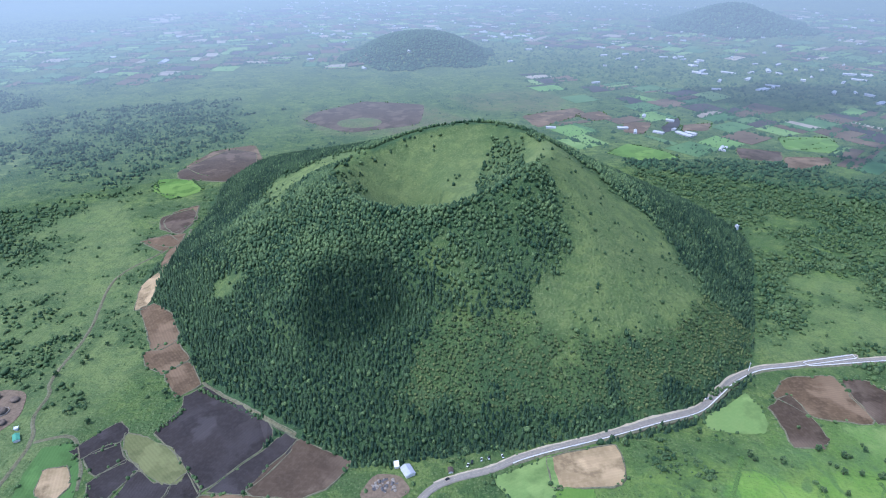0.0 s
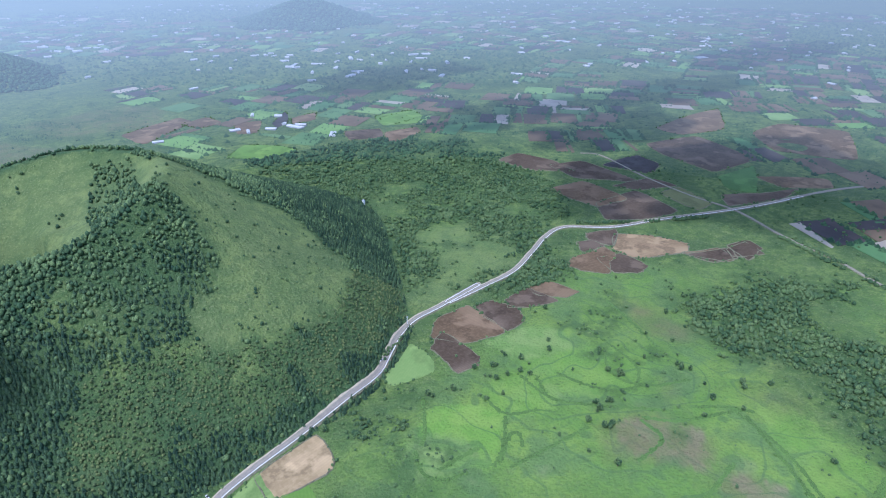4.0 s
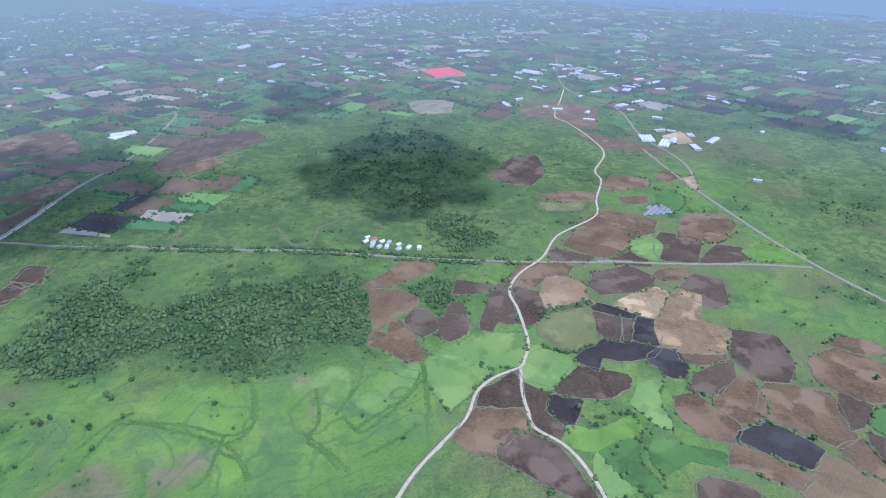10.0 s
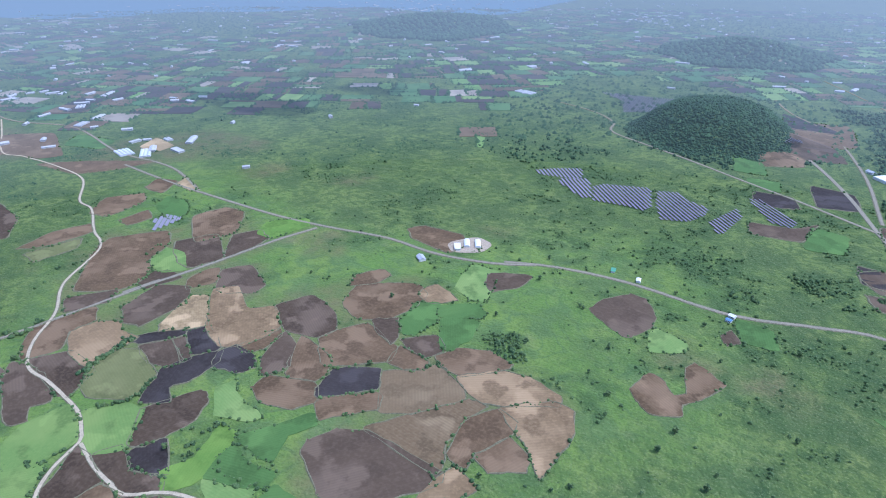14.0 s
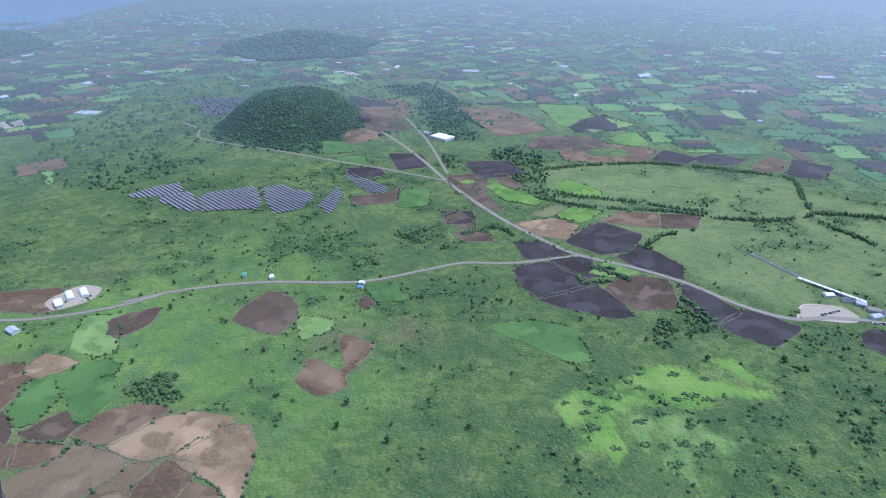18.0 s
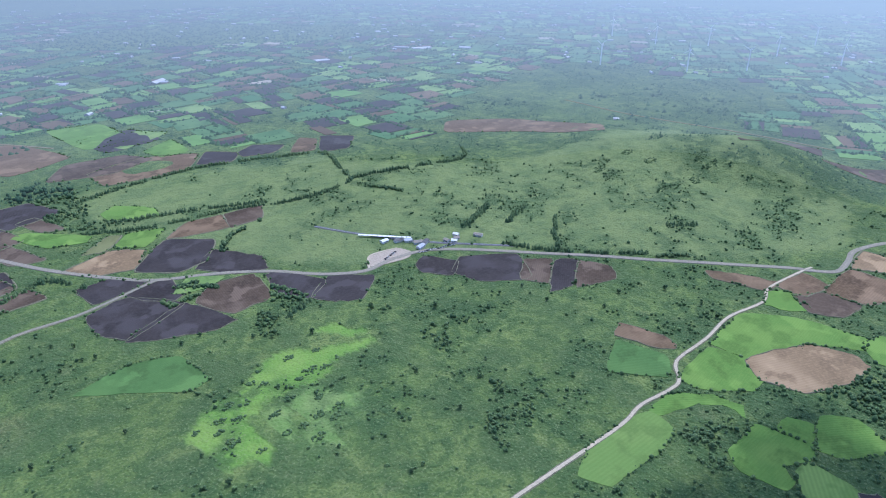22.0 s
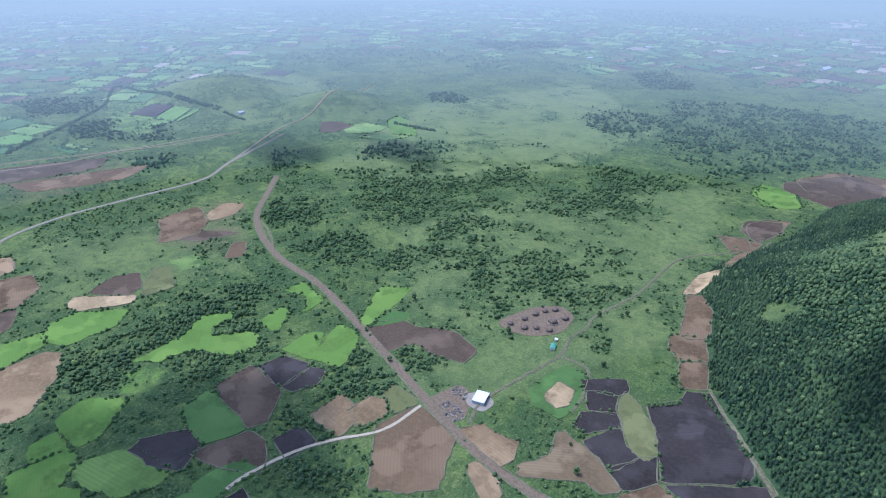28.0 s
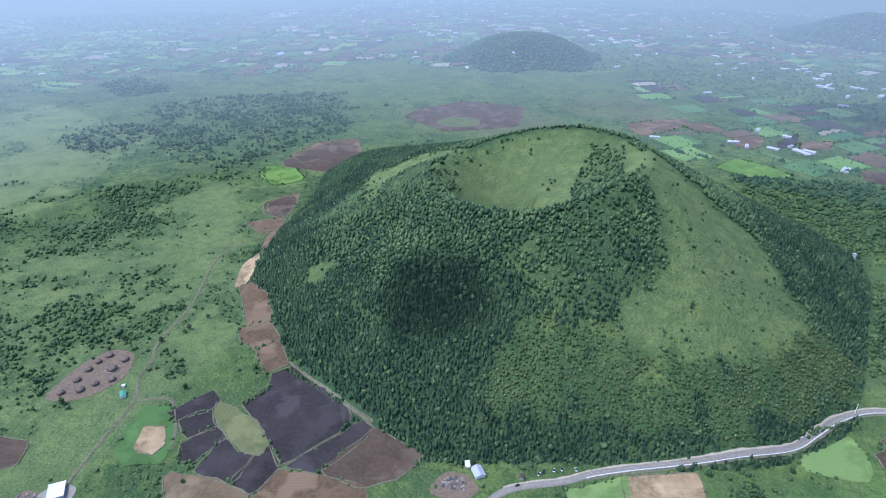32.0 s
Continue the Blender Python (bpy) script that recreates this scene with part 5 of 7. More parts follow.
paint(cone_belt, [(67, 970), (105, 948), (123, 916), (110, 827), (124, 736), (136, 690), (141, 646), (110, 602), (52, 588), (41, 629), (29, 660), (19, 676), (43, 782), (54, 889), (74, 930)], 1)
paint(cone_inner, [(-191, 1025), (-115, 961), (-113, 933), (-126, 887), (-113, 849), (-120, 735), (-143, 767)], 1)
tilled((582, -470), (531, -572), (443, -646), (361, -621), (422, -554), (377, -514), (340, -529), (293, -509), (227, -529), (155, -503), (146, -468), (296, -248), (357, -281), (325, -371), (383, -361), (444, -339), (487, -414), (524, -338), (524, -260), (607, -305), (624, -258), (701, -268))
tilled((939, -418), (963, -499), (881, -572), (891, -682), (791, -658), (717, -598), (674, -660), (708, -501), (766, -382), (776, -302))
tilled((526, -152), (532, -193), (500, -206), (473, -246), (434, -211), (388, -210), (341, -206), (330, -199), (410, -81), (455, -112))
tilled((779, -268), (754, -366), (718, -486), (668, -559), (590, -486), (639, -413), (657, -332), (708, -272))
tilled((1392, -669), (1421, -817), (1302, -991), (1107, -1000), (1060, -908), (1167, -790), (1264, -648))
tilled((1733, -573), (1780, -749), (1559, -718), (1464, -609), (1581, -533))
tilled((1019, -825), (963, -907), (914, -880), (948, -799))
tilled((546, -773), (481, -799), (434, -773), (467, -739))
tilled((693, -652), (643, -707), (607, -684), (653, -617))
tilled((826, -859), (792, -937), (731, -933), (774, -869))
tilled((115, -683), (67, -673), (45, -629), (63, -605), (102, -623))
tilled((3, -682), (-56, -669), (-52, -609), (-3, -619))
tilled((-1107, 168), (-1104, 308), (-974, 273), (-882, 223), (-989, 140))
tilled((-1075, 151), (-1086, 258), (-1049, 286), (-967, 257), (-987, 163))
tilled((-1485, -60), (-1565, 182), (-1352, 169), (-1286, -33))
tilled((-400, 1699), (-239, 1792), (-42, 1757), (80, 1606), (-8, 1479), (-258, 1482), (-356, 1558))
tilled((7, 1894), (274, 1966), (361, 1853), (301, 1690), (70, 1723))
tilled((404, 283), (448, 278), (478, 238), (462, 205), (431, 205), (397, 248))
tilled((599, 451), (624, 414), (619, 332), (593, 325), (567, 382))
tilled((431, 188), (460, 170), (450, 142), (433, 161))
tilled((577, 235), (603, 199), (582, 187), (559, 214))
tilled((507, 308), (521, 286), (489, 275), (490, 294))
tilled((394, 280), (411, 259), (385, 245), (380, 263))
tilled((1034, -394), (976, -464), (952, -428), (965, -369))
tilled((474, -81), (485, -103), (503, -134), (461, -100))
tilled((92, -622), (46, -658), (4, -648), (-4, -609), (21, -615), (62, -643))
tilled((118, -676), (78, -684), (72, -651), (98, -627))
tilled((648, -629), (600, -675), (575, -638), (622, -603))
tilled((397, -869), (462, -825), (373, -811))
vivid, mown, dried = (np.clip((blur(g0, 1) + 0.25 * ragged * (spread(g0, 2) > 0.02) - 0.3) * 2.2, 0, 1).astype(np.float32) for g0 in (vivid, mown, dried))
soft_till = np.clip(spread(till, 2) + 0.6 * ragged * (spread(till, 3) > 0.05), 0, 1).astype(np.float32)
cone_olive = np.clip((spread(cone_olive, 6) + 0.9 * ragged - 0.25) * 2, 0, 1).astype(np.float32)
cone_grass = np.clip((spread(cone_grass, 3) + 0.7 * ragged - 0.25) * 2, 0, 1).astype(np.float32)
cone_mix = np.clip((spread(cone_mix, 5) + 0.7 * ragged - 0.2) * 1.7, 0, 1).astype(np.float32)
down[:] = np.where(crater, 0.75, np.where(on_cone, np.maximum(0.5 * cone_grass, 0.2 * cone_mix), down))
soft_lush, soft_wood, soft_down = np.clip(spread(lushness * (1 - 0.5 * (wood > 0)), 9) + 0.5 * ragged * (spread(lushness, 9) > 0.03), 0, 1), blur(wood, 3), blur(down, 6)
soft_wood = np.where(on_cone, 0.4 * (1 - cone_grass), soft_wood)
# mask of the cone's ground that is painted dark beneath its trees
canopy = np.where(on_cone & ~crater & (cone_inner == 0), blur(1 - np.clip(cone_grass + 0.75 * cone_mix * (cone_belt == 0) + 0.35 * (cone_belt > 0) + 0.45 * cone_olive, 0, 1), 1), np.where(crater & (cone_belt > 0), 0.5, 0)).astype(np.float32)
clump = np.clip((cloudy(60, 1) * 0.5 + cloudy(170, 2) * 0.5 - 0.42) * 3.2, 0, 1)
fine_clump = np.clip((cloudy(330, 3) - 0.35) * 2, 0, 1)
azim = np.degrees(np.arctan2(-gx, gy)) % 360
west = np.clip(1 - abs(azim - 80) / 60, 0, 1) ** 0.5
north = np.clip(1 - abs((azim + 60) % 360 - 30) / 25, 0, 1) ** 0.5 * (gr > 600)
rough = 0.4 * cloudy(55, 21) + 0.35 * cloudy(150, 22) + 0.3 * cloudy(340, 23) + 0.12 * cloudy(520, 24)
rough = rough - 0.6 + 0.15 * west + 0.04 * north - 0.16 * np.clip(soft_lush, 0, 1) - 0.11 * np.clip(soft_down, 0, 1)
rough = np.where(on_cone | (taken > 0), 0, np.clip(rough * 6, 0, 1)).astype(np.float32)
soft_wood = np.where(on_cone, soft_wood, np.maximum(soft_wood, 0.9 * blur(rough, 1)))


# ---- the land: one sheet to the horizon, in a near and a far piece ----
def land(name, radii, turns, material, words):
    a = np.linspace(0, 2 * math.pi, turns, endpoint=False)
    r, a2 = np.meshgrid(radii, a, indexing="ij")
    x, y = r * np.cos(a2), r * np.sin(a2)
    z = terrain(x, y)
    v = np.stack([x, y, z], -1).reshape(-1, 3)
    i, j = np.meshgrid(np.arange(len(radii) - 1), np.arange(turns), indexing="ij")
    j2 = (j + 1) % turns
    f = np.stack([i * turns + j, (i + 1) * turns + j, (i + 1) * turns + j2, i * turns + j2], -1).reshape(-1, 4)
    me = bpy.data.meshes.new(name)
    me.from_pydata(v.tolist(), [], f.tolist())
    me.polygons.foreach_set("use_smooth", np.ones(len(me.polygons), bool))
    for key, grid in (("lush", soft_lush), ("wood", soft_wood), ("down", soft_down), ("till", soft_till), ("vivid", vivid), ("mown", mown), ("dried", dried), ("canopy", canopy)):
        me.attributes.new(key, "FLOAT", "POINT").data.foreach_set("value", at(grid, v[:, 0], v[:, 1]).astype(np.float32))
    me.materials.append(material)
    return tagged(new(name, me), words, "ground", "", "structure")


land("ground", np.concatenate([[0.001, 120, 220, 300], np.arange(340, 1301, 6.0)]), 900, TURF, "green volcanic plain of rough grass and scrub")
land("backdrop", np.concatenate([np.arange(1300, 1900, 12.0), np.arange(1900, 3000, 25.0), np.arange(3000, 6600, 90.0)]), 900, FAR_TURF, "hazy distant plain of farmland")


# ---- plants: many small crowns, joined ----
def crown(sub, squash, cut, jitter, seed):
    rng = random.Random(seed)
    bm = bmesh.new()
    bmesh.ops.create_icosphere(bm, subdivisions=sub, radius=1)
    for v in bm.verts:
        v.co *= 1 + rng.uniform(-jitter, jitter)
        v.co.z = v.co.z * squash + squash * 0.75
    bmesh.ops.delete(bm, geom=[v for v in bm.verts if v.co.z < cut], context="VERTS")
    bmesh.ops.triangulate(bm, faces=bm.faces)
    v, f = np.array([v.co[:] for v in bm.verts]), np.array([[w.index for w in q.verts] for q in bm.faces])
    bm.free()
    return v, f


def conifer(seed, sides=6):
    rng = random.Random(seed)
    v, f = [], []
    for z0, z1, r in ((0.05, 0.62, 1.0), (0.38, 1.0, 0.66)):
        k = len(v)
        a0 = rng.uniform(0, 1)
        for i in range(sides):
            a = a0 + 2 * math.pi * i / sides
            s = r * rng.uniform(0.75, 1.2)
            v.append((math.cos(a) * s, math.sin(a) * s, z0 + rng.uniform(-0.05, 0.08)))
        v.append((rng.uniform(-0.1, 0.1), rng.uniform(-0.1, 0.1), z1))
        f += [(k + i, k + (i + 1) % sides, k + sides) for i in range(sides)]
    return np.array(v), np.array(f)


def clumps(seed, count=5):
    """A fuller crown out of several small clumps."""
    rng = random.Random(seed)
    vs, fs, k = [], [], 0
    for i in range(count):
        v, f = crown(1, 0.75, -0.1, 0.28, seed * 31 + i)
        s = rng.uniform(0.42, 0.68)
        a, d = rng.uniform(0, 6.3), 0 if i == 0 else rng.uniform(0.3, 0.65)
        v = v * s + np.array((math.cos(a) * d, math.sin(a) * d, (0.55 if i == 0 else rng.uniform(0.0, 0.35))))
        vs.append(v)
        fs.append(f + k)
        k += len(v)
    return np.concatenate(vs), np.concatenate(fs)


BIG = [clumps(i) for i in range(6)]
SMALL = [crown(1, 0.8, -0.2, 0.3, 40 + i) for i in range(8)]
FIR = [conifer(i) for i in range(8)]


def tent(seed):
    """A plain low crown for bushes too far off to show their shape."""
    rng = random.Random(seed)
    a0 = rng.uniform(0, 1)
    v = [(math.cos(a0 + 1.2566 * i) * rng.uniform(0.8, 1.15), math.sin(a0 + 1.2566 * i) * rng.uniform(0.8, 1.15), rng.uniform(0, 0.2)) for i in range(5)]
    v.append((rng.uniform(-0.25, 0.25), rng.uniform(-0.25, 0.25), 1.25))
    return np.array(v), np.array([(i, (i + 1) % 5, 5) for i in range(5)])


TENT = [tent(60 + i) for i in range(8)]


def scatter(name, kinds, xy, width, height, material, words, sink=0.3):
    rng = np.random.default_rng(len(name) * 7 + len(xy))
    vs, fs, k = [], [], 0
    which = rng.integers(0, len(kinds), len(xy))
    z = terrain(xy[:, 0], xy[:, 1]) - sink
    ang = rng.uniform(0, 6.283, len(xy))
    for i, (tv, tf) in enumerate(kinds):
        s = which == i
        m = int(s.sum())
        if not m:
            continue
        c, n = np.cos(ang[s])[:, None], np.sin(ang[s])[:, None]
        w, h = width[s][:, None], height[s][:, None]
        x = (tv[None, :, 0] * c - tv[None, :, 1] * n) * w + xy[s][:, :1]
        y = (tv[None, :, 0] * n + tv[None, :, 1] * c) * w + xy[s][:, 1:]
        vs.append(np.stack([x, y, tv[None, :, 2] * h + z[s][:, None]], -1).reshape(-1, 3))
        fs.append((tf[None] + (np.arange(m) * len(tv))[:, None, None] + k).reshape(-1, 3))
        k += m * len(tv)
    v, f = np.concatenate(vs), np.concatenate(fs)
    me = bpy.data.meshes.new(name)
    me.vertices.add(len(v))
    me.vertices.foreach_set("co", v.ravel())
    me.loops.add(len(f) * 3)
    me.loops.foreach_set("vertex_index", f.ravel().astype(np.int32))
    me.polygons.add(len(f))
    me.polygons.foreach_set("loop_start", np.arange(0, len(f) * 3, 3, dtype=np.int32))
    me.update(calc_edges=True)
    me.materials.append(material)
    return tagged(new(name, me), words, "trees" if "tree" in name or "forest" in name else "shrubs", "", "stuff")


rng = np.random.default_rng(5)


def jittered(step, x0, x1, y0, y1):
    x, y = np.meshgrid(np.arange(x0, x1, step), np.arange(y0, y1, step))
    p = np.stack([x.ravel(), y.ravel()], 1)
    return p + rng.uniform(-0.48, 0.48, p.shape) * step


# the cone: planted cedars round its foot, mixed wood above, grass on the sunny flank
def cover(grid):
    return at(grid, p[:, 0], p[:, 1])


p = jittered(3.9, -640, 560, 405, 1420)
r = np.hypot(p[:, 0] + 10, p[:, 1] - 847)
ang = np.arctan2(p[:, 1] - 847, p[:, 0] + 10)
rim = cone_rim(ang)
dens = 0.98 - 0.5 * cover(cone_mix) * (0.4 + 0.9 * cover(fine_clump))
tuft = np.clip((cover(clump) - 0.25) * 0.7, 0, 0.35) * cover(fine_clump) + 0.07
dens = dens + (tuft - dens) * cover(cone_grass)
dens = np.where(cover(cone_belt) > 0, 0.34 + 0.5 * cover(fine_clump), dens)
inner = r < rim - 8
dens = np.where(inner, 0.002 + 0.03 * (cover(fine_clump) > 0.85), dens)
dens = np.where(inner & (cover(cone_belt) > 0), 0.3 + 0.5 * cover(fine_clump), dens)
dens = np.where(cover(cone_inner) > 0, 0.08 + 0.3 * cover(fine_clump), dens)
dens = np.where((r > rim - 20) & (r < rim + 6) & (ang > 0.5) & (ang < 2.6), 0.04, dens)
dens = np.where(cover(taken) > 0, 0, dens)
keep = (rng.random(len(p)) < dens) & (r < cone_foot(ang) + np.where((ang < -0.7) & (ang > -2.4), 9, -2) + 3 * np.sin(ang * 9))
p, r, ang = p[keep], r[keep], ang[keep]
olive = (cover(cone_olive) > 0.45) & (cover(cone_grass) < 0.5)
fir = (r > 268 + 50 * np.sin(ang * 2.0 + 1.2) + rng.normal(0, 18, len(p))) & (cover(down) < 0.2) & ~olive
stray = rng.random(len(p)) < 0.12
fir = fir & ~stray
n = int(fir.sum())
scatter("cedar_forest", FIR, p[fir], rng.uniform(1.8, 2.8, n), rng.uniform(4.8, 8.8, n), CEDAR, "dense planted cedar forest on the foot of the cone")
n = int(olive.sum())
w = rng.uniform(0.9, 2.1, n)
scatter("olive_forest", SMALL, p[olive], w, w * rng.uniform(0.9, 1.5, n), OLIVE, "olive-green broad-leaved wood low on the sunny flank")
q = p[~fir & ~olive]
n = len(q)
open_ground = at(cone_grass, q[:, 0], q[:, 1]) > 0.5
w = np.where(open_ground, 0.5 + 1.9 * rng.random(n) ** 3, 1.6 + 1.6 * rng.random(n))
scatter("slope_forest", SMALL, q, w, w * rng.uniform(1.1, 1.7, n), SLOPE, "mixed dark green wood on the slopes of the cone")

# scrub, copses and hedges on the plain
dens_map = 0.006 + 0.95 * rough ** 1.1 * (0.25 + 0.75 * fine_clump) + 0.95 * (1 - 0.45 * west) * wood * (0.35 + 0.65 * np.clip(fine_clump * 2.0, 0, 1)) * np.clip((cloudy(105, 41) * 0.6 + cloudy(210, 42) * 0.4 - 0.24 + 0.12 * (wood > 0.85)) * 6, 0.12, 1)
dens_map = np.where((taken > 0) | on_cone, 0, dens_map)
p = jittered(CELL, -2590, 2590, -2590, 2590)
q = jittered(CELL, -1000, 1000, -1000, 1000)
p = np.concatenate([p, q[(at(wood, q[:, 0], q[:, 1]) > 0.3) & (np.hypot(q[:, 0], q[:, 1]) < 1000)]])
r = np.hypot(p[:, 0], p[:, 1])
d = at(dens_map, p[:, 0], p[:, 1]) * np.where(r < 1250, 1.0, 0.55)
keep = (rng.random(len(p)) < d) & (r > 330)
p, r = p[keep], r[keep]
inwood = at(wood, p[:, 0], p[:, 1]) > 0.3
thick = at(wood, p[:, 0], p[:, 1]) > 0.8
woody = inwood & (rng.random(len(p)) < np.where(thick, 0.85, 0.62))
size = np.where(inwood, 1.1 + 2.1 * rng.random(len(p)) ** 1.4, 0.7 + 2.0 * rng.random(len(p)) ** 2.2) * np.where(r > 1250, 1.25, 1.0) * np.where(thick, 1.25, 1.0)
tall = size * rng.uniform(0.8, 1.35, len(p))
for name, kinds, lo, hi, grove, mat, words in (
        ("near_copse_trees", BIG, 0, 640, True, BROAD, "dark green trees in loose copses"),
        ("near_shrubs", BIG, 0, 640, False, SCRUB, "scattered green shrubs on rough grassland"),
        ("copse_trees", SMALL, 640, 1300, True, BROAD, "dark copses and small woods on the plain"),
        ("scrub", SMALL, 640, 1300, False, SCRUB, "green scrub on the open plain"),
        ("far_copse_trees", SMALL, 1300, 9000, True, FAR_SCRUB, "hazy woods far out on the plain"),
        ("far_scrub", TENT, 1300, 9000, False, FAR_SCRUB, "hazy scrub far out on the plain")):
    s = (r >= lo) & (r < hi) & (woody == grove)
    scatter(name, kinds, p[s], size[s], tall[s], mat, words)

# bushes along the field banks
pts = []
for e, leafy_side in zip(edges, leafy_edge):
    if np.hypot(*e.mean(0)) < 2200:
        amount = rng.choice([0.5, 0.8]) if leafy_side else rng.choice([0.1, 0.25, 0.6])
        for a, b in zip(e, np.roll(e, -1, 0)):
            for t in np.arange(0, 1, 3.5 / max(4, np.linalg.norm(b - a))):
                if rng.random() < amount and math.sin(a[0] * 0.05 + a[1] * 0.043) > -0.2:
                    pts.append(a + (b - a) * t + rng.normal(0, 1.2, 2))
pts = np.array(pts)
w = 0.8 + 1.9 * rng.random(len(pts)) ** 1.6
scatter("bank_shrubs", SMALL, pts, w, w * rng.uniform(0.8, 1.3, len(pts)), SCRUB, "low bushes along the field banks")


def hedge(height, *pts):
    """A windbreak of closely planted trees."""
    line = spline(pts, 3.2)
    far = np.hypot(*line.mean(0)) > 1300
    n = len(line)
    gap = np.sin(np.arange(n) * 0.37 + line[0, 0]) + np.sin(np.arange(n) * 0.11) > (-1.2 if height > 8 else -0.5)
    line = line[gap]
    n = len(line)
    wide = 1.0 if np.hypot(*line.mean(0)) < 620 else 1.7
    xy = np.concatenate([line, line]) + rng.normal(0, 1.3 * wide, (2 * n, 2))
    scatter("tree_row", FIR if height > 8 else SMALL, xy, rng.uniform(1.2, 2.3, 2 * n) * wide, (rng.uniform(0.55, 1.0, 2 * n) * height) * (1 if height > 8 else 0.55),
            FAR_SCRUB if far else BROAD, "dark row of windbreak trees between fields")


hedge(9, (-310, -1196), (-412, -1218), (-582, -1214), (-757, -1133), (-803, -1087), (-758, -982), (-725, -909))
hedge(9, (-279, -1053), (-363, -1001), (-483, -969), (-550, -942))
hedge(10, (-569, -926), (-648, -897), (-711, -897), (-733, -903), (-807, -876), (-900, -854), (-993, -845), (-1053, -905))
hedge(10, (-719, -611), (-820, -637))
hedge(8, (-723, -849), (-749, -787))
hedge(8, (-397, -823), (-437, -867), (-508, -884))
hedge(8, (-271, -759), (-272, -737), (-310, -735))
hedge(8, (-307, -773), (-341, -735))
hedge(7, (-393, -685), (-410, -626))
hedge(10, (-733, -610), (-830, -644))
hedge(10, (-789, -569), (-862, -586))
hedge(9, (-852, -515), (-796, -482))
hedge(9, (-789, -472), (-755, -441))
hedge(9, (-718, -523), (-746, -464), (-786, -395), (-831, -339))
hedge(8, (-834, -321), (-868, -287))
hedge(10, (-937, -353), (-973, -320))
hedge(9, (-338, -1058), (-441, -1019), (-559, -951))
hedge(8, (-299, -778), (-328, -769))
hedge(8, (-381, -667), (-401, -617))
hedge(9, (-1367, 814), (-1237, 866))
hedge(9, (-1655, -29), (-1979, 209), (-2252, 311), (-1859, 409), (-1736, 477))
hedge(8, (-2237, 332), (-1855, 420), (-1702, 480), (-1610, 509))
hedge(8, (734, 655), (835, 588), (942, 538))
hedge(6, (-287, 468), (-271, 498))
hedge(7, (-272, 534), (-216, 498), (-176, 472))
hedge(6, (-147, 464), (-122, 447), (-77, 429), (-45, 418))
hedge(9, (-121, -910), (-183, -931), (-215, -874))
hedge(9, (-363, -601), (-406, -612))
hedge(8, (495, 540), (604, 539))
hedge(7, (236, 491), (344, 550))
hedge(7, (582, -226), (554, -262), (563, -295))
hedge(7, (639, -248), (654, -328))


for side in (-7, 7):
    hedge(6.5, (977 + side, 421), (935 + side, 261), (902 + side, 123), (883 + side, 31), (824 + side, -124), (800 + side, -203), (777 + side, -294))


def tufts(*pts):
    """A line of rank dark grass and low bushes on an old terrace edge."""
    line = spline(pts, 2.4)
    n = len(line)
    bank = strip("terrace_bank", line, [(-2.6, -0.3), (-1.5, 0.22), (0.0, 0.34), (1.5, 0.2), (2.6, -0.3)], SEDGE, None, 0.9, n)
    tagged(bank, "low bank of rank grass on an old terrace edge", "bank", "", "structure")
    line = line[rng.random(n) < 0.3]
    n = len(line)
    w = 0.5 + 1.6 * rng.random(n) ** 2
    scatter("terrace_shrubs", SMALL, line + rng.normal(0, 1.8, (n, 2)), w, w * 0.5, SEDGE, "line of rank grass along an old terrace edge", 0.15)


tufts((536, 219), (513, 175), (487, 128), (482, 118), (498, 96), (532, 96), (572, 100))
tufts((481, 120), (462, 105), (430, 95))
tufts((588, 452), (575, 398), (558, 345))
tufts((504, 385), (475, 341), (493, 307), (539, 287))
tufts((390, 402), (391, 357), (411, 328), (439, 303), (477, 269))
tufts((446, 279), (474, 253), (530, 231), (549, 218))
tufts((334, 405), (337, 364), (368, 347), (379, 334))
tufts((334, 361), (303, 328), (280, 315))
tufts((281, 434), (256, 392), (241, 376))
tufts((394, 242), (437, 247), (442, 277))
tufts((292, 305), (338, 303), (391, 300))
tufts((361, 165), (401, 178), (423, 182), (466, 189))
tufts((587, 94), (581, 61), (590, 20), (587, -15), (549, -16), (500, 12))
tufts((483, 46), (449, 19), (426, 5))
tufts((498, 6), (472, -13), (504, -54), (541, -87))
tufts((577, -90), (533, -87), (485, -83))
tufts((605, -137), (570, -145), (534, -165))
tufts((232, 374), (223, 348), (235, 328), (257, 325))
tufts((237, 341), (268, 342), (284, 342))
tufts((290, 316), (315, 335), (329, 336), (319, 317))
tufts((404, 392), (391, 359), (398, 341))
tufts((559, 97), (530, 92), (502, 96), (493, 119), (513, 154), (527, 194), (533, 233))
tufts((491, 122), (472, 122), (453, 100), (431, 93))
tufts((473, 125), (439, 133), (429, 146))
tufts((546, 31), (500, 29), (470, 40), (453, 27), (428, 13))
tufts((477, -7), (490, -25), (517, -64), (552, -85))
tufts((616, -99), (513, -84), (478, -84))
tufts((438, -9), (454, -43), (472, -71))
tufts((500, 260), (527, 242), (540, 227))
tufts((426, 381), (439, 345), (461, 320), (504, 308))
tufts((518, 416), (515, 370), (506, 332), (473, 310))


# ---- the far farmland: patchwork, hedges, roofs, the sea ----
def far_soil(name, c, light):
    n = Nodes(name, 0.95)
    rnd = n.t.nodes.new("ShaderNodeNewGeometry").outputs["Random Per Island"]
    col = n.mix(rnd, c, light)
    col = n.mix(n.math("MULTIPLY", n.ramp(n.noise(0.02, 4), 0.4, 0.7), 0.6), col, tuple(v * 0.7 for v in c))
    # True mixes in the painted haze
    return n.done(col, True)


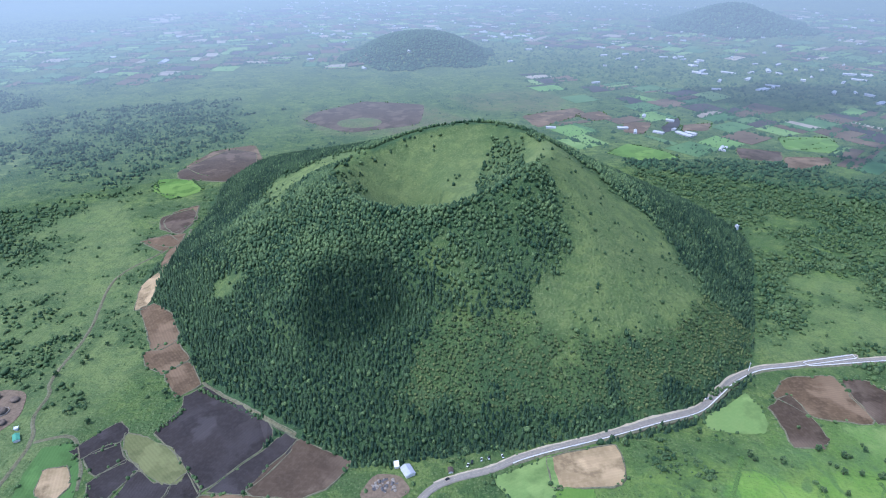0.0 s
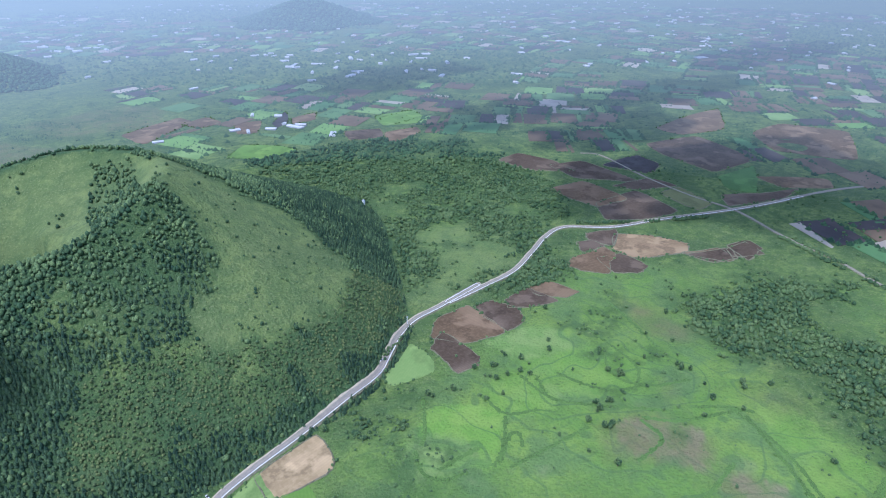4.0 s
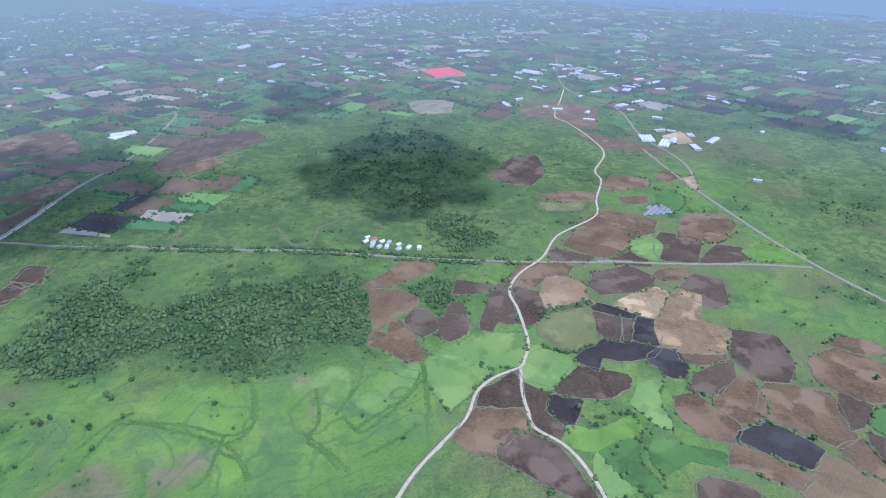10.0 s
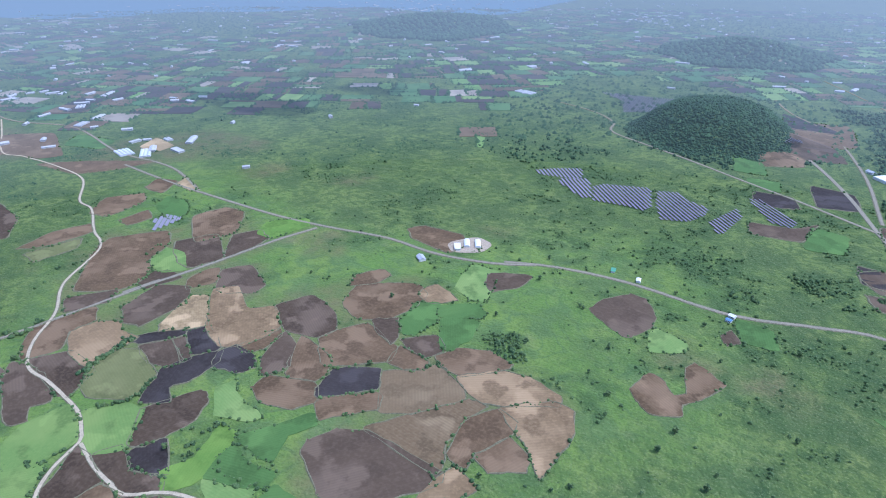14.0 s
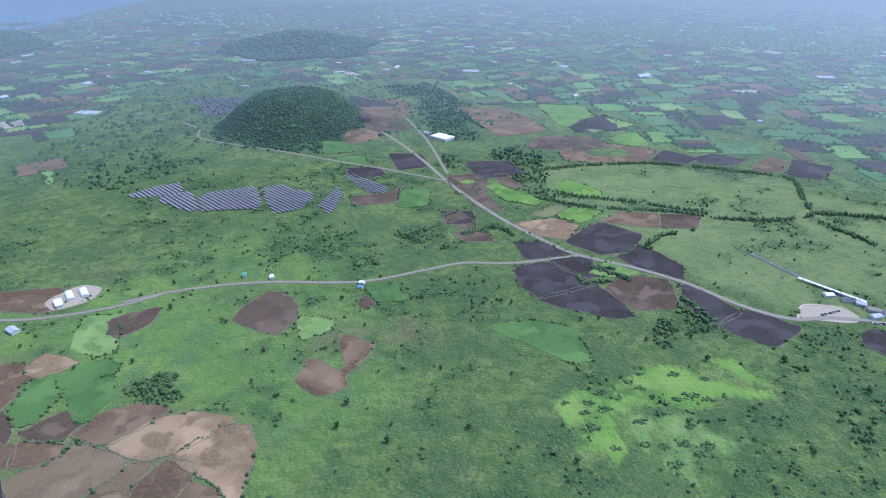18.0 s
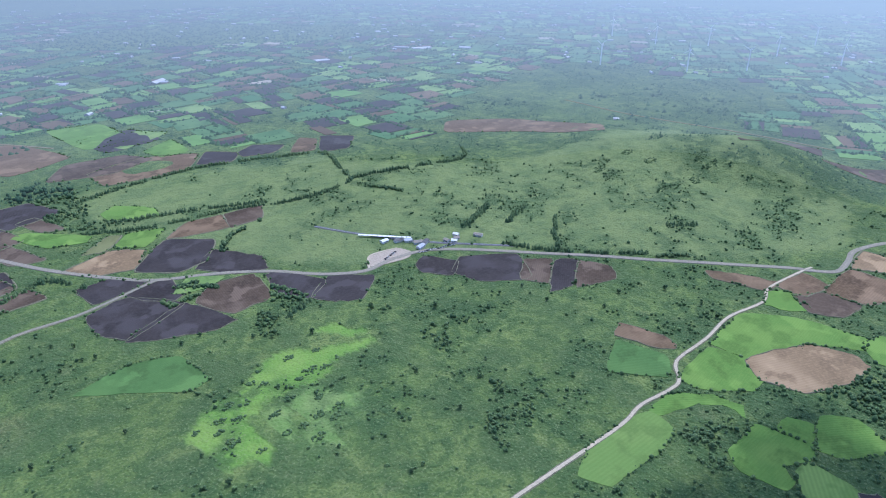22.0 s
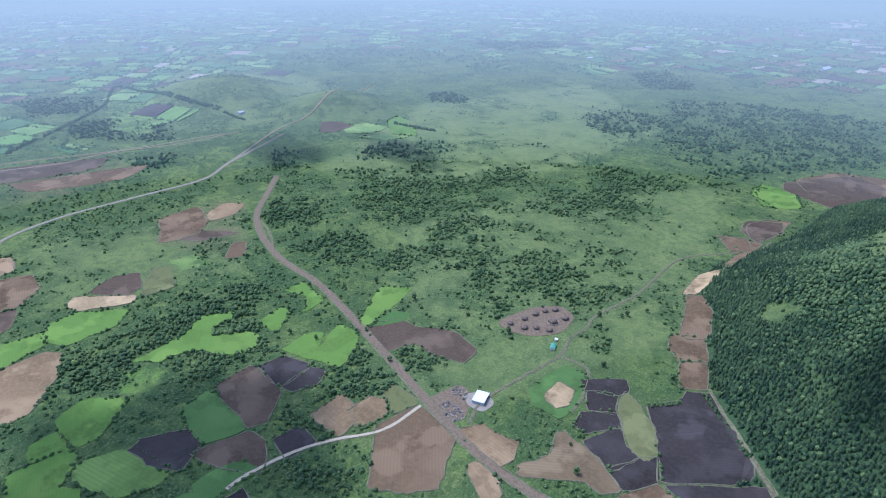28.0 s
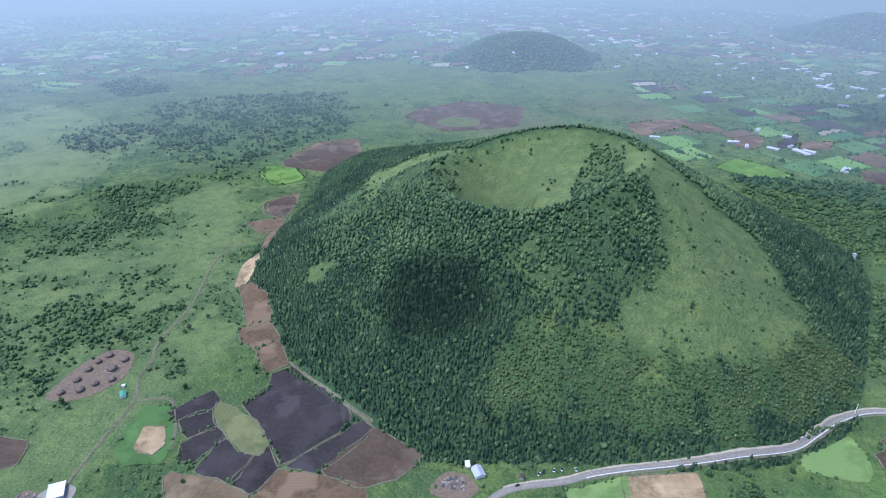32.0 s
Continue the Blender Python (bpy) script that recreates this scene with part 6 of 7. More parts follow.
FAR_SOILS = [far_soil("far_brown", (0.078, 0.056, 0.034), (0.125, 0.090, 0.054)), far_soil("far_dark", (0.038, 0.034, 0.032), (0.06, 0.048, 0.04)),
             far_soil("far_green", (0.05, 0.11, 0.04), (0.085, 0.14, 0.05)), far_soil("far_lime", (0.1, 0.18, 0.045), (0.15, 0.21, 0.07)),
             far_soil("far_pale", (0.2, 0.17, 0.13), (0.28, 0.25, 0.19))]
# bearing from, to, nearest, share of fields, shares of brown, dark, green, lime, pale
SECTORS = [(-32, 8, 2350, 0.55, (4, 2, 4, 2, 1)), (8, 60, 1180, 0.5, (5, 2, 3, 2, 1)), (60, 82, 1050, 0.62, (6, 4, 2, 1, 1)), (82, 112, 1650, 0.6, (5, 3, 3, 1, 1)),
           (112, 150, 1780, 0.6, (4, 4, 3, 1, 1)), (150, 214, 1400, 0.72, (3, 5, 5, 2, 0.4)), (214, 250, 1420, 0.66, (2, 3, 6, 3, 0.4)), (250, 282, 1560, 0.6, (1.5, 1.5, 6, 4, 0.3)),
           (282, 328, 2300, 0.45, (1, 1, 5, 4, 0.5))]
frng = np.random.default_rng(11)
quads = [[] for _ in FAR_SOILS]
hedge_pts = []
turn = 0.5
for gi in range(-52, 53):
    for gj in range(-52, 53):
        u, v = (gi + 0.5 * (gj % 2)) * 92.0, gj * 84.0
        x, y = u * math.cos(turn) - v * math.sin(turn), u * math.sin(turn) + v * math.cos(turn)
        r = math.hypot(x, y)
        if r > 4700 or r < 1050:
            continue
        th = (math.degrees(math.atan2(x, y)) + 32) % 360 - 32
        for lo, hi, near, share, mix in SECTORS:
            if lo <= th < hi:
                break
        patch = 0.5 + 0.5 * math.sin(x / 310 + 2) * math.sin(y / 270)
        wooded = math.sin(x / 420 + 1.3 * math.sin(y / 390)) + math.sin(y / 330 + x / 900) > 1.05
        if r < near or wooded or frng.random() > share + 0.25 * patch or float(terrain(x, y)) > 8:
            if r > max(near, 1500) and ((wooded and (th < 190 or r > 2600)) or frng.random() < (0.3 if th < 190 or r > 2200 else 0.1)):
                for _ in range(10 if wooded else 4):
                    hedge_pts.append((x + frng.uniform(-48, 48), y + frng.uniform(-44, 44), frng.uniform(3, 6.5)))
            continue
        strips = int(frng.choice([1, 2, 3, 4], p=[0.25, 0.4, 0.22, 0.13]))
        cross = frng.random() < 0.5
        a = turn + 0.35 * math.sin(x / 700) + 0.3 * math.sin(y / 530 + 1) + frng.normal(0, 0.05)
        c, s = math.cos(a), math.sin(a)
        cuts_at = np.concatenate([[0], np.sort(frng.uniform(0.15, 0.85, strips - 1)), [1]])
        for k0, k1 in zip(cuts_at, cuts_at[1:]):
            if k1 - k0 < 0.12:
                continue
            co = []
            for fx, fy in ((k0, 0), (k1, 0), (k1, 1), (k0, 1)):
                fx, fy = (fy, fx) if cross else (fx, fy)
                px, py = (fx - 0.5) * 90 + frng.normal(0, 3.5), (fy - 0.5) * 82 + frng.normal(0, 3.5)
                co.append((x + px * c - py * s, y + px * s + py * c))
            co = co[::-1] if cross else co
            cx, cy = sum(q[0] for q in co) / 4, sum(q[1] for q in co) / 4
            if any(abs(qx) < HALF and abs(qy) < HALF and (at(taken, np.array(qx), np.array(qy)) > 0 or at(wood, np.array(qx), np.array(qy)) > 0.55) for qx, qy in co + [(cx, cy)]):
                continue
            mixp = np.array(mix, float)
            quads[frng.choice(5, p=mixp / mixp.sum())].append(co)
            for p0, p1 in zip(co, co[1:] + co[:1]):
                if frng.random() < 0.5:
                    n = int(math.hypot(p1[0] - p0[0], p1[1] - p0[1]) / 8.0)
                    for i in range(n):
                        if frng.random() < 0.75:
                            t = i / n
                            hedge_pts.append((p0[0] + (p1[0] - p0[0]) * t + frng.normal(0, 2), p0[1] + (p1[1] - p0[1]) * t + frng.normal(0, 2), 2.2 + 4.6 * frng.random() ** 2))
for mat, qs in zip(FAR_SOILS, quads):
    v = np.array(qs).reshape(-1, 2)
    z = terrain(v[:, 0], v[:, 1])
    top = np.column_stack([v, z + 0.8])
    low = np.column_stack([v, z - 2.0])
    n = len(v)
    f = [(i, i + 1, i + 2, i + 3) for i in range(0, n, 4)]
    f += [(n + i + k, n + i + (k + 1) % 4, i + (k + 1) % 4, i + k) for i in range(0, n, 4) for k in range(4)]
    me = bpy.data.meshes.new("far_fields")
    me.from_pydata(np.concatenate([top, low]).tolist(), [], f)
    me.materials.append(mat)
    tagged(new("far_fields", me), "patchwork of small fields far out on the plain", "fields", "", "stuff")
hp = np.array(hedge_pts)
scatter("far_trees", TENT, hp[:, :2], hp[:, 2] * 1.3, hp[:, 2] * 1.1, FAR_SCRUB, "hazy far hedges and copses between fields", 0.5)

# pine woods on the distant hills
for cx, cy, rad, step in ((222, -1622, 203, 5.0), (-102, 2594, 310, 10), (1500, 3426, 400, 19), (1862, -2868, 420, 20), (340, -2849, 330, 17)):
    p = jittered(step, cx - rad, cx + rad, cy - rad, cy + rad)
    p = p[np.hypot(p[:, 0] - cx, p[:, 1] - cy) < rad * (1 + 0.08 * np.sin(6 * np.arctan2(p[:, 1] - cy, p[:, 0] - cx)))]
    w = rng.uniform(0.55, 0.85, len(p)) * step
    scatter("far_forest", SMALL, p, w, w * 0.8, FAR_SCRUB, "dark pine forest on a distant hill", 1.0)

a = np.radians(np.arange(77, 169, 1.0))
shore = 4270 + 200 * np.sin(a * 11 + 0.6) + 110 * np.sin(a * 23 + 1) + 500 * np.clip(np.cos((a - 1.95) * 5), 0, 1) + 2000 * np.clip((a - 2.7) / 0.24, 0, 1) + 900 * np.clip((1.46 - a) / 0.12, 0, 1)
v = [(s * math.sin(b), s * math.cos(b), 1.2) for b, s in zip(a, shore)] + [(6500 * math.sin(b), 6500 * math.cos(b), 1.2) for b in a]
k = len(a)
SEA = Nodes("sea_water", 0.9)
SEA.bump(SEA.noise(0.03, 4), 0.2, 0.5)
# the sea takes the same emitted haze as the far land
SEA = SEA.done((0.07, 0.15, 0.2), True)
me = bpy.data.meshes.new("water")
me.from_pydata(v, [], [(i, i + 1, k + i + 1, k + i) for i in range(k - 1)])
me.materials.append(SEA)
tagged(new("water", me), "pale hazy sea along the far coast", "sea", "", "structure")


# ---- buildings ----
def gable(bm, w, d, h, rise, over=0.5, thick=0.3):
    """A pitched roof with thickness and eaves."""
    p = [(-w / 2 - over, h - 0.1), (0, h + rise), (w / 2 + over, h - 0.1), (w / 2 + over, h - 0.1 - thick), (0, h + rise - thick), (-w / 2 - over, h - 0.1 - thick)]
    vs = [[bm.verts.new((x, s * (d / 2 + over), z)) for x, z in p] for s in (-1, 1)]
    for i in range(6):
        j = (i + 1) % 6
        bm.faces.new((vs[0][i], vs[0][j], vs[1][j], vs[1][i]))
    for s in vs:
        bm.faces.new((s[0], s[1], s[4], s[5]))
        bm.faces.new((s[1], s[2], s[3], s[4]))
    bmesh.ops.recalc_face_normals(bm, faces=bm.faces)
    return bm


def house(name, x, y, rz, w, d, h, roof, words, cat="house", wall=None, flat=False, group=""):
    ob = base(name, x, y, rz, words, cat, group)
    bm = box(bmesh.new(), 0, 0, h / 2 - 0.4, w, d, h + 0.8)
    if not flat:
        for s in (-1, 1):
            q = [bm.verts.new((-w / 2, s * d / 2, h)), bm.verts.new((w / 2, s * d / 2, h)), bm.verts.new((0, s * d / 2, h + w * 0.22 - 0.1))]
            bm.faces.new(q)
    part("wall", bm, wall or WALL, ob)
    if flat:
        bm = box(bmesh.new(), 0, 0, h + 0.2, w + 0.9, d + 0.9, 0.4)
        for s in (-1, 1):
            box(bm, s * (w / 2 + 0.3), 0, h + 0.55, 0.3, d + 0.9, 0.3)
        part("roof", bm, roof, ob)
    else:
        part("roof", gable(bmesh.new(), w, d, h, w * 0.22), roof, ob)
    part("door", box(bmesh.new(), w / 2 + 0.04, -d * 0.2, 1.05, 0.12, 1.3, 2.1), GREY, ob)
    for k in (0.15, 0.35):
        win = part("window", box(bmesh.new(), w / 2 + 0.03, d * k, 1.6, 0.1, 1.3, 1.1), DARKMETAL, ob)
        part("window_frame", box(bmesh.new(), w / 2 + 0.06, d * k, 1.0, 0.14, 1.5, 0.12), WHITE, win)
    return ob


def vaults(name, x, y, rz, bays, width, length, words, mat=None, cat="greenhouse", group=""):
    """Film greenhouses: rows of round vaults, end walls and gutters."""
    ob = base(name, x, y, rz, words, cat, group)
    for b in range(bays):
        bm = bmesh.new()
        ox = (b - (bays - 1) / 2) * width
        arcs = [[bm.verts.new((ox + math.cos(t) * width * 0.48, s * length / 2, 1.6 + math.sin(t) * width * 0.3)) for t in np.linspace(0, math.pi, 9)] for s in (-1, 1)]
        feet = [[bm.verts.new((ox + k * width * 0.48, s * length / 2, -0.5)) for k in (1, -1)] for s in (-1, 1)]
        rings = [[f[0], *q, f[1]] for f, q in zip(feet, arcs)]
        for i in range(10):
            bm.faces.new((rings[0][i], rings[0][i + 1], rings[1][i + 1], rings[1][i]))
        for q in rings:
            bm.faces.new(q)
        bmesh.ops.recalc_face_normals(bm, faces=bm.faces)
        part("bay", bm, mat or FILM, ob)
    return ob


def hut(x, y, rz, radius, words, ring=False):
    """A round hut: stone wall, door, domed thatch with a knot on top."""
    ob = base("hut", x, y, rz, words, "hut", "huts of the hamlet")
    bm = bmesh.new()
    bmesh.ops.create_cone(bm, segments=16, radius1=radius, radius2=radius * 0.97, depth=2.6, cap_ends=True, matrix=Matrix.Translation((0, 0, 1.0)))
    part("wall", bm, STONE, ob)
    bm = bmesh.new()
    rows = []
    for u in np.linspace(0, 1, 7):
        rr, z = radius * 1.28 * math.cos(u * 1.5), 2.0 + radius * 0.75 * math.sin(u * 1.5)
        rows.append([bm.verts.new((rr * math.cos(t) * (1 + 0.03 * math.sin(5 * t)), rr * math.sin(t), z)) for t in np.linspace(0, 2 * math.pi, 16, endpoint=False)])
    for q0, q1 in zip(rows, rows[1:]):
        for i in range(16):
            bm.faces.new((q0[i], q0[(i + 1) % 16], q1[(i + 1) % 16], q1[i]))
    bm.faces.new(rows[-1])
    part("roof", bm, THATCH, ob, "domed grey thatch")
    bm = bmesh.new()
    bmesh.ops.create_icosphere(bm, subdivisions=1, radius=0.5, matrix=Matrix.Translation((0, 0, 2.1 + radius * 0.75)))
    part("roof_knot", bm, THATCH, ob)
    part("door", box(bmesh.new(), radius, 0, 0.95, 0.3, 1.1, 1.9), BARK, ob)
    if ring:
        bm = bmesh.new()
        n = 28
        vs = [[bm.verts.new((q * radius * math.cos(t), q * radius * math.sin(t), z)) for t in np.linspace(0, 2 * math.pi, n, endpoint=False)] for q, z in ((1.75, -0.3), (1.75, 1.3), (1.6, 1.3), (1.6, -0.3))]
        for k in range(3):
            for i in range(n):
                bm.faces.new((vs[k][i], vs[k][(i + 1) % n], vs[k + 1][(i + 1) % n], vs[k + 1][i]))
        part("ring_wall", bm, CONCRETE, ob, "pale ring wall round the hut")
    return ob


def slab(name, pts, lift, mat, words, cat):
    """Levelled ground: a yard, a hamlet's clearing, a car park."""
    p = np.array(pts, float)
    for _ in range(2):
        q = np.roll(p, -1, 0)
        p = np.stack([p * 0.82 + q * 0.18, p * 0.18 + q * 0.82], 1).reshape(-1, 2)
    z = terrain(p[:, 0], p[:, 1])
    bm = bmesh.new()
    top = [bm.verts.new((x, y, h + lift)) for (x, y), h in zip(p, z)]
    low = [bm.verts.new((x, y, h - 1)) for (x, y), h in zip(p, z)]
    bm.faces.new(top)
    n = len(top)
    for i in range(n):
        bm.faces.new((low[i], low[(i + 1) % n], top[(i + 1) % n], top[i]))
    bmesh.ops.triangulate(bm, faces=[f for f in bm.faces if len(f.verts) > 4])
    bmesh.ops.recalc_face_normals(bm, faces=bm.faces)
    me = bpy.data.meshes.new(name)
    bm.to_mesh(me)
    bm.free()
    me.materials.append(mat)
    return tagged(new(name, me), words, cat, "", "structure")


# the hamlet of round huts
slab("yard", [(-501, 435), (-500, 496), (-482, 531), (-450, 527), (-434, 486), (-449, 451), (-474, 435)], 0.35, DIRT, "trodden earth yard of the hut hamlet", "yard")
for i, (x, y) in enumerate([(-486, 447), (-484, 469), (-484, 488), (-482, 503), (-477, 516), (-469, 455), (-460, 467), (-447, 477), (-455, 512)]):
    hut(x, y, i * 0.7, 3.2 + 0.25 * (i % 3), "round stone hut with a domed thatched roof")
hut(-458, 494, 2.2, 4.2, "large round thatched hut inside a ring wall", True)
house("cabin", -419, 456, 0.6, 5.5, 10, 2.6, GREEN_ROOF, "small cabin with a green metal roof", "cabin")
house("shelter", -427, 469, 0.4, 3, 3, 2.4, WHITE, "tiny white shelter beside the track", "cabin", flat=True)
slab("yard", [(-414, 322), (-403, 342), (-382, 337), (-380, 317), (-400, 312)], 0.4, CONCRETE, "pale concrete yard round the white shed", "yard")
house("shed", -397, 329, 0.55, 13, 17, 3.8, WHITE, "large shed with a bright white flat roof", "shed", GREY, True)
house("house", -34, 413, 0.5, 9, 12, 3.2, GREY, "dark-roofed farmhouse at the forest edge")
house("hut_small", 5, 414, 0.1, 4, 5, 2.5, BARK, "small brown hut by the road", "hut")
house("shelter", -45, 421, 0.2, 4, 7, 2.4, WHITE, "low white shelter at the forest edge", "shelter", flat=True)
tints = [WHITE, WHITE, RED, GREY, WHITE, GREY, GREY, FILM, WHITE, GREY, WHITE, WHITE, GREY]
for i, (x, y) in enumerate([(911, -57), (897, -53), (901, -67), (881, -62), (891, -79), (874, -72), (885, -89), (871, -84), (874, -103), (859, -101), (860, -117), (855, -133), (890, -64)]):
    roof = tints[i]
    house("house", x, y, 0.4 + 0.3 * (i % 4), 5.5, 7.5 + i % 4, 3.0, roof, ("small house with a %s roof by the lane" % ("white" if roof is WHITE else "red" if roof is RED else "grey")), group="houses of the lane village")
for x, y in ((434, -769), (418, -776)):
    vaults("barn", x, y, 0.55, 1, 10, 24, "long barn with a white vaulted roof", WHITE, "barn", "barns of the farm")
house("house", 440, -750, 0.55, 9, 20, 3.5, WHITE, "low white farm building", "farm building", flat=True)
house("house", 468, -689, 0.9, 10, 16, 3.5, GREY, "grey-roofed farm building beside the lane", "farm building")
slab("yard", [(398, -756), (439, -731), (465, -757), (434, -803), (398, -792)], 0.3, EARTH, "pale levelled farm yard", "yard")
house("cottage", 168, -794, 0.2, 6, 9, 3.2, WHITE, "white cottage beside the lane", "cottage")
house("cottage", 208, -805, 0.2, 6, 11, 2.8, GREEN_ROOF, "green-roofed shed beside the lane", "shed", flat=True)
house("cottage", 39, -766, 1.2, 6, 8, 3.2, WHITE, "white cottage beside the lane", "cottage")
house("cottage", 41, -754, 1.2, 5, 7, 3.2, BLUE, "cottage with a bright blue roof", "cottage")
house("warehouse", -142, -1449, 0.75, 34, 50, 5, WHITE, "wide white warehouse roof among dark fields", "warehouse", flat=True)
house("warehouse", -109, -1489, 0.75, 10, 18, 4, GREY, "grey-roofed hall beside the warehouse", "hall")
house("hall", -712, -572, 0.35, 8, 14, 3.5, CONCRETE, "small pale-roofed hall on the pasture", "hall")
for i, (x, y) in enumerate([(-663, -597), (-689, -600), (-670, -587), (-680, -591)]):
    house("kiosk", x, y, 0.3 * i, 7, 9, 3.2, (CONCRETE, WALL, WHITE, CONCRETE)[i], "small pale-roofed house at the park gate", "kiosk")

# the rail park: car park, platform roof, track, station houses, parked cars
slab("car_park", [(-517, -623), (-547, -653), (-594, -641), (-601, -613), (-582, -600)], 0.5, EARTH, "pale gravel car park", "car park")
lot = spline([(-520, -622), (-534, -641), (-549, -651), (-572, -646), (-592, -638)], 4)
strip("pavement", lot, [(-2, -0.3), (-1.6, 0.9), (1.6, 0.9), (2, -0.3)], TRACK)["kind"] = "structure"
track_line = spline([(-553, -796), (-567, -759), (-584, -720), (-629, -635), (-667, -580), (-723, -508)], 5)
rail = tagged(new("railway"), "narrow rail-bike track on dark gravel", "railway", "", "structure")
strip("ballast", track_line, [(-4, -0.3), (-2.6, 0.55), (2.6, 0.55), (4, -0.3)], STONE, rail)
for s in (-0.8, 0.8):
    strip("rail", track_line, [(s - 0.12, 0.5), (s - 0.12, 0.8), (s + 0.12, 0.8), (s + 0.12, 0.5)], GREY, rail)
canopy = base("platform_roof", -603, -678, math.atan2(68, -48), "long white platform roof on posts", "canopy")
for k in range(11):
    part("roof_panel", box(bmesh.new(), -40 + 8 * k, 0, 3.6, 7.2, 4.6, 0.3, 0, 0.05), WHITE, canopy)
    part("post", box(bmesh.new(), -40 + 8 * k, 0, 1.6, 0.4, 0.4, 3.8), GREY, canopy)
for i, (x, y) in enumerate([(-621, -642), (-627, -626), (-611, -653), (-593, -668), (-619, -612), (-635, -618)]):
    house("station_house", x, y, 0.9 + 0.2 * i, 8, 12 + 2 * (i % 3), 3.4, (GREY, CONCRETE, STONE, WHITE, GREY, STONE)[i], "low %s-roofed station house" % ("grey", "pale", "dark", "white", "grey", "dark")[i], "station house")


def car(x, y, rz, paint_mat, words):
    ob = base("car", x, y, rz, words, "car", "parked cars", float(terrain(x, y)) + 0.8)
    bm = box(bmesh.new(), 0, 0, 0.65, 4.4, 1.8, 0.7)
    bmesh.ops.bevel(bm, geom=bm.edges[:], offset=0.15, segments=1, affect="EDGES")
    part("body", bm, paint_mat, ob)
    bm = box(bmesh.new(), -0.2, 0, 1.25, 2.5, 1.6, 0.55)
    for v in bm.verts:
        if v.co.z > 1.3:
            v.co.x *= 0.78
    part("cabin", bm, DARKMETAL, ob)
    for sx in (-1.35, 1.35):
        for sy in (-0.85, 0.85):
            bm = bmesh.new()
            bmesh.ops.create_cone(bm, segments=10, radius1=0.33, radius2=0.33, depth=0.22, cap_ends=True, matrix=Matrix.Translation((sx, sy, 0.33)) @ Matrix.Rotation(math.pi / 2, 4, "X"))
            part("wheel", bm, DARKMETAL, ob)
    return ob


car(2, 404, 0.55, DARKMETAL, "black car driving on the concrete lane")
for i, (x, y) in enumerate([(21, 420), (25, 424), (34, 427), (41, 429), (54, 431)]):
    car(x, y, 1.2 + 0.15 * i, WHITE if i != 1 else DARKMETAL, "%s car parked on gravel by the forest" % ("white" if i != 1 else "black"))
car(275, 510, 0.5, WHITE, "white car on the new road")
for k in range(14):
    t = k / 13
    car(-604 - 55 * t, -601 + 22 * t + 1.5 * math.sin(k), 1.9, (WHITE, GREY, WHITE, DARKMETAL)[k % 4], "%s car parked along the road" % ("white", "grey", "white", "black")[k % 4])
for k in range(7):
    car(-554 - 4.5 * k, -624 - 1.0 * k, 1.4, (DARKMETAL, GREY, WHITE)[k % 3], "%s car in the gravel car park" % ("black", "grey", "white")[k % 3])


# ---- greenhouses and roofs far out ----
for i, (x, y) in enumerate([(-676, -2303), (-908, -2096), (-324, -2249), (-1935, -2006), (-1974, -1909), (2291, 1472), (2607, -654), (1599, 477), (2137, -742), (1656, -908), (1276, -785), (807, -1785), (1141, -2015), (962, -2171), (-1517, -2021), (1887, -1083), (1807, -948), (1320, -762)]):
    vaults("greenhouse", x, y, 0.5 + 0.4 * (i % 3), 2 + i % 3, 8, 38 + 9 * (i % 4), "block of pale film greenhouses on farmland", FAR_WHITE if math.hypot(x, y) > 1700 else FILM, group="greenhouses")
red = base("depot", 2182, -433, 0.25, "wide low depot with red roofs", "depot")
for k in range(4):
    part("roof", gable(bmesh.new(), 34, 120, 5, 3), FAR_RED, red).location = (-54 + 36 * k, 0, 0)
    part("wall", box(bmesh.new(), -54 + 36 * k, 0, 2.2, 33, 119, 5), FAR_WHITE, red)
for i, (x, y, w) in enumerate([(1375, -827, 33), (1324, -880, 42), (1229, -834, 48), (2121, -745, 96), (1626, -845, 103), (1604, 477, 69), (2434, 141, 104), (1927, -1672, 118), (1010, -837, 20), (2603, -608, 74), (2584, -700, 74), (2515, 777, 73), (2662, 1705, 116), (1791, 1970, 69), (2135, 2075, 82), (2891, 302, 107), (805, -1776, 62), (1142, -1985, 60), (960, -2174, 48), (1573, -2403, 58), (-680, -2294, 111), (-902, -2102, 76), (-1211, -2339, 44), (-2103, -1790, 61), (-1978, -1927, 102), (-2201, -2451, 103), (162, 3456, 254), (-1088, 2475, 75), (-1335, 2579, 70), (269, 1534, 30), (997, 1955, 61), (634, 1360, 37)]):
    if i % 3 == 1 or w > 110:
        vaults("greenhouse", x, y, 1.3 * i, max(2, w // 20), 8, 20 + 5 * (i % 4), "long block of pale film greenhouses far off", FAR_WHITE, group="far greenhouses")
    else:
        house("hall", x, y, 0.7 * i, max(9, w * 0.32), w * 0.8, 4, FAR_WHITE, "long hall with a white roof among fields", "hall", FAR_WHITE, i % 2 == 0, "far halls")
first = base("far_house", 0, 0, 0, "small pale-roofed building far out on the plain", "building", "far buildings", 0)
part("wall", box(bmesh.new(), 0, 0, 1.8, 11, 17, 4.6), FAR_WHITE, first)
part("roof", gable(bmesh.new(), 11, 17, 4, 2), FAR_WHITE, first)
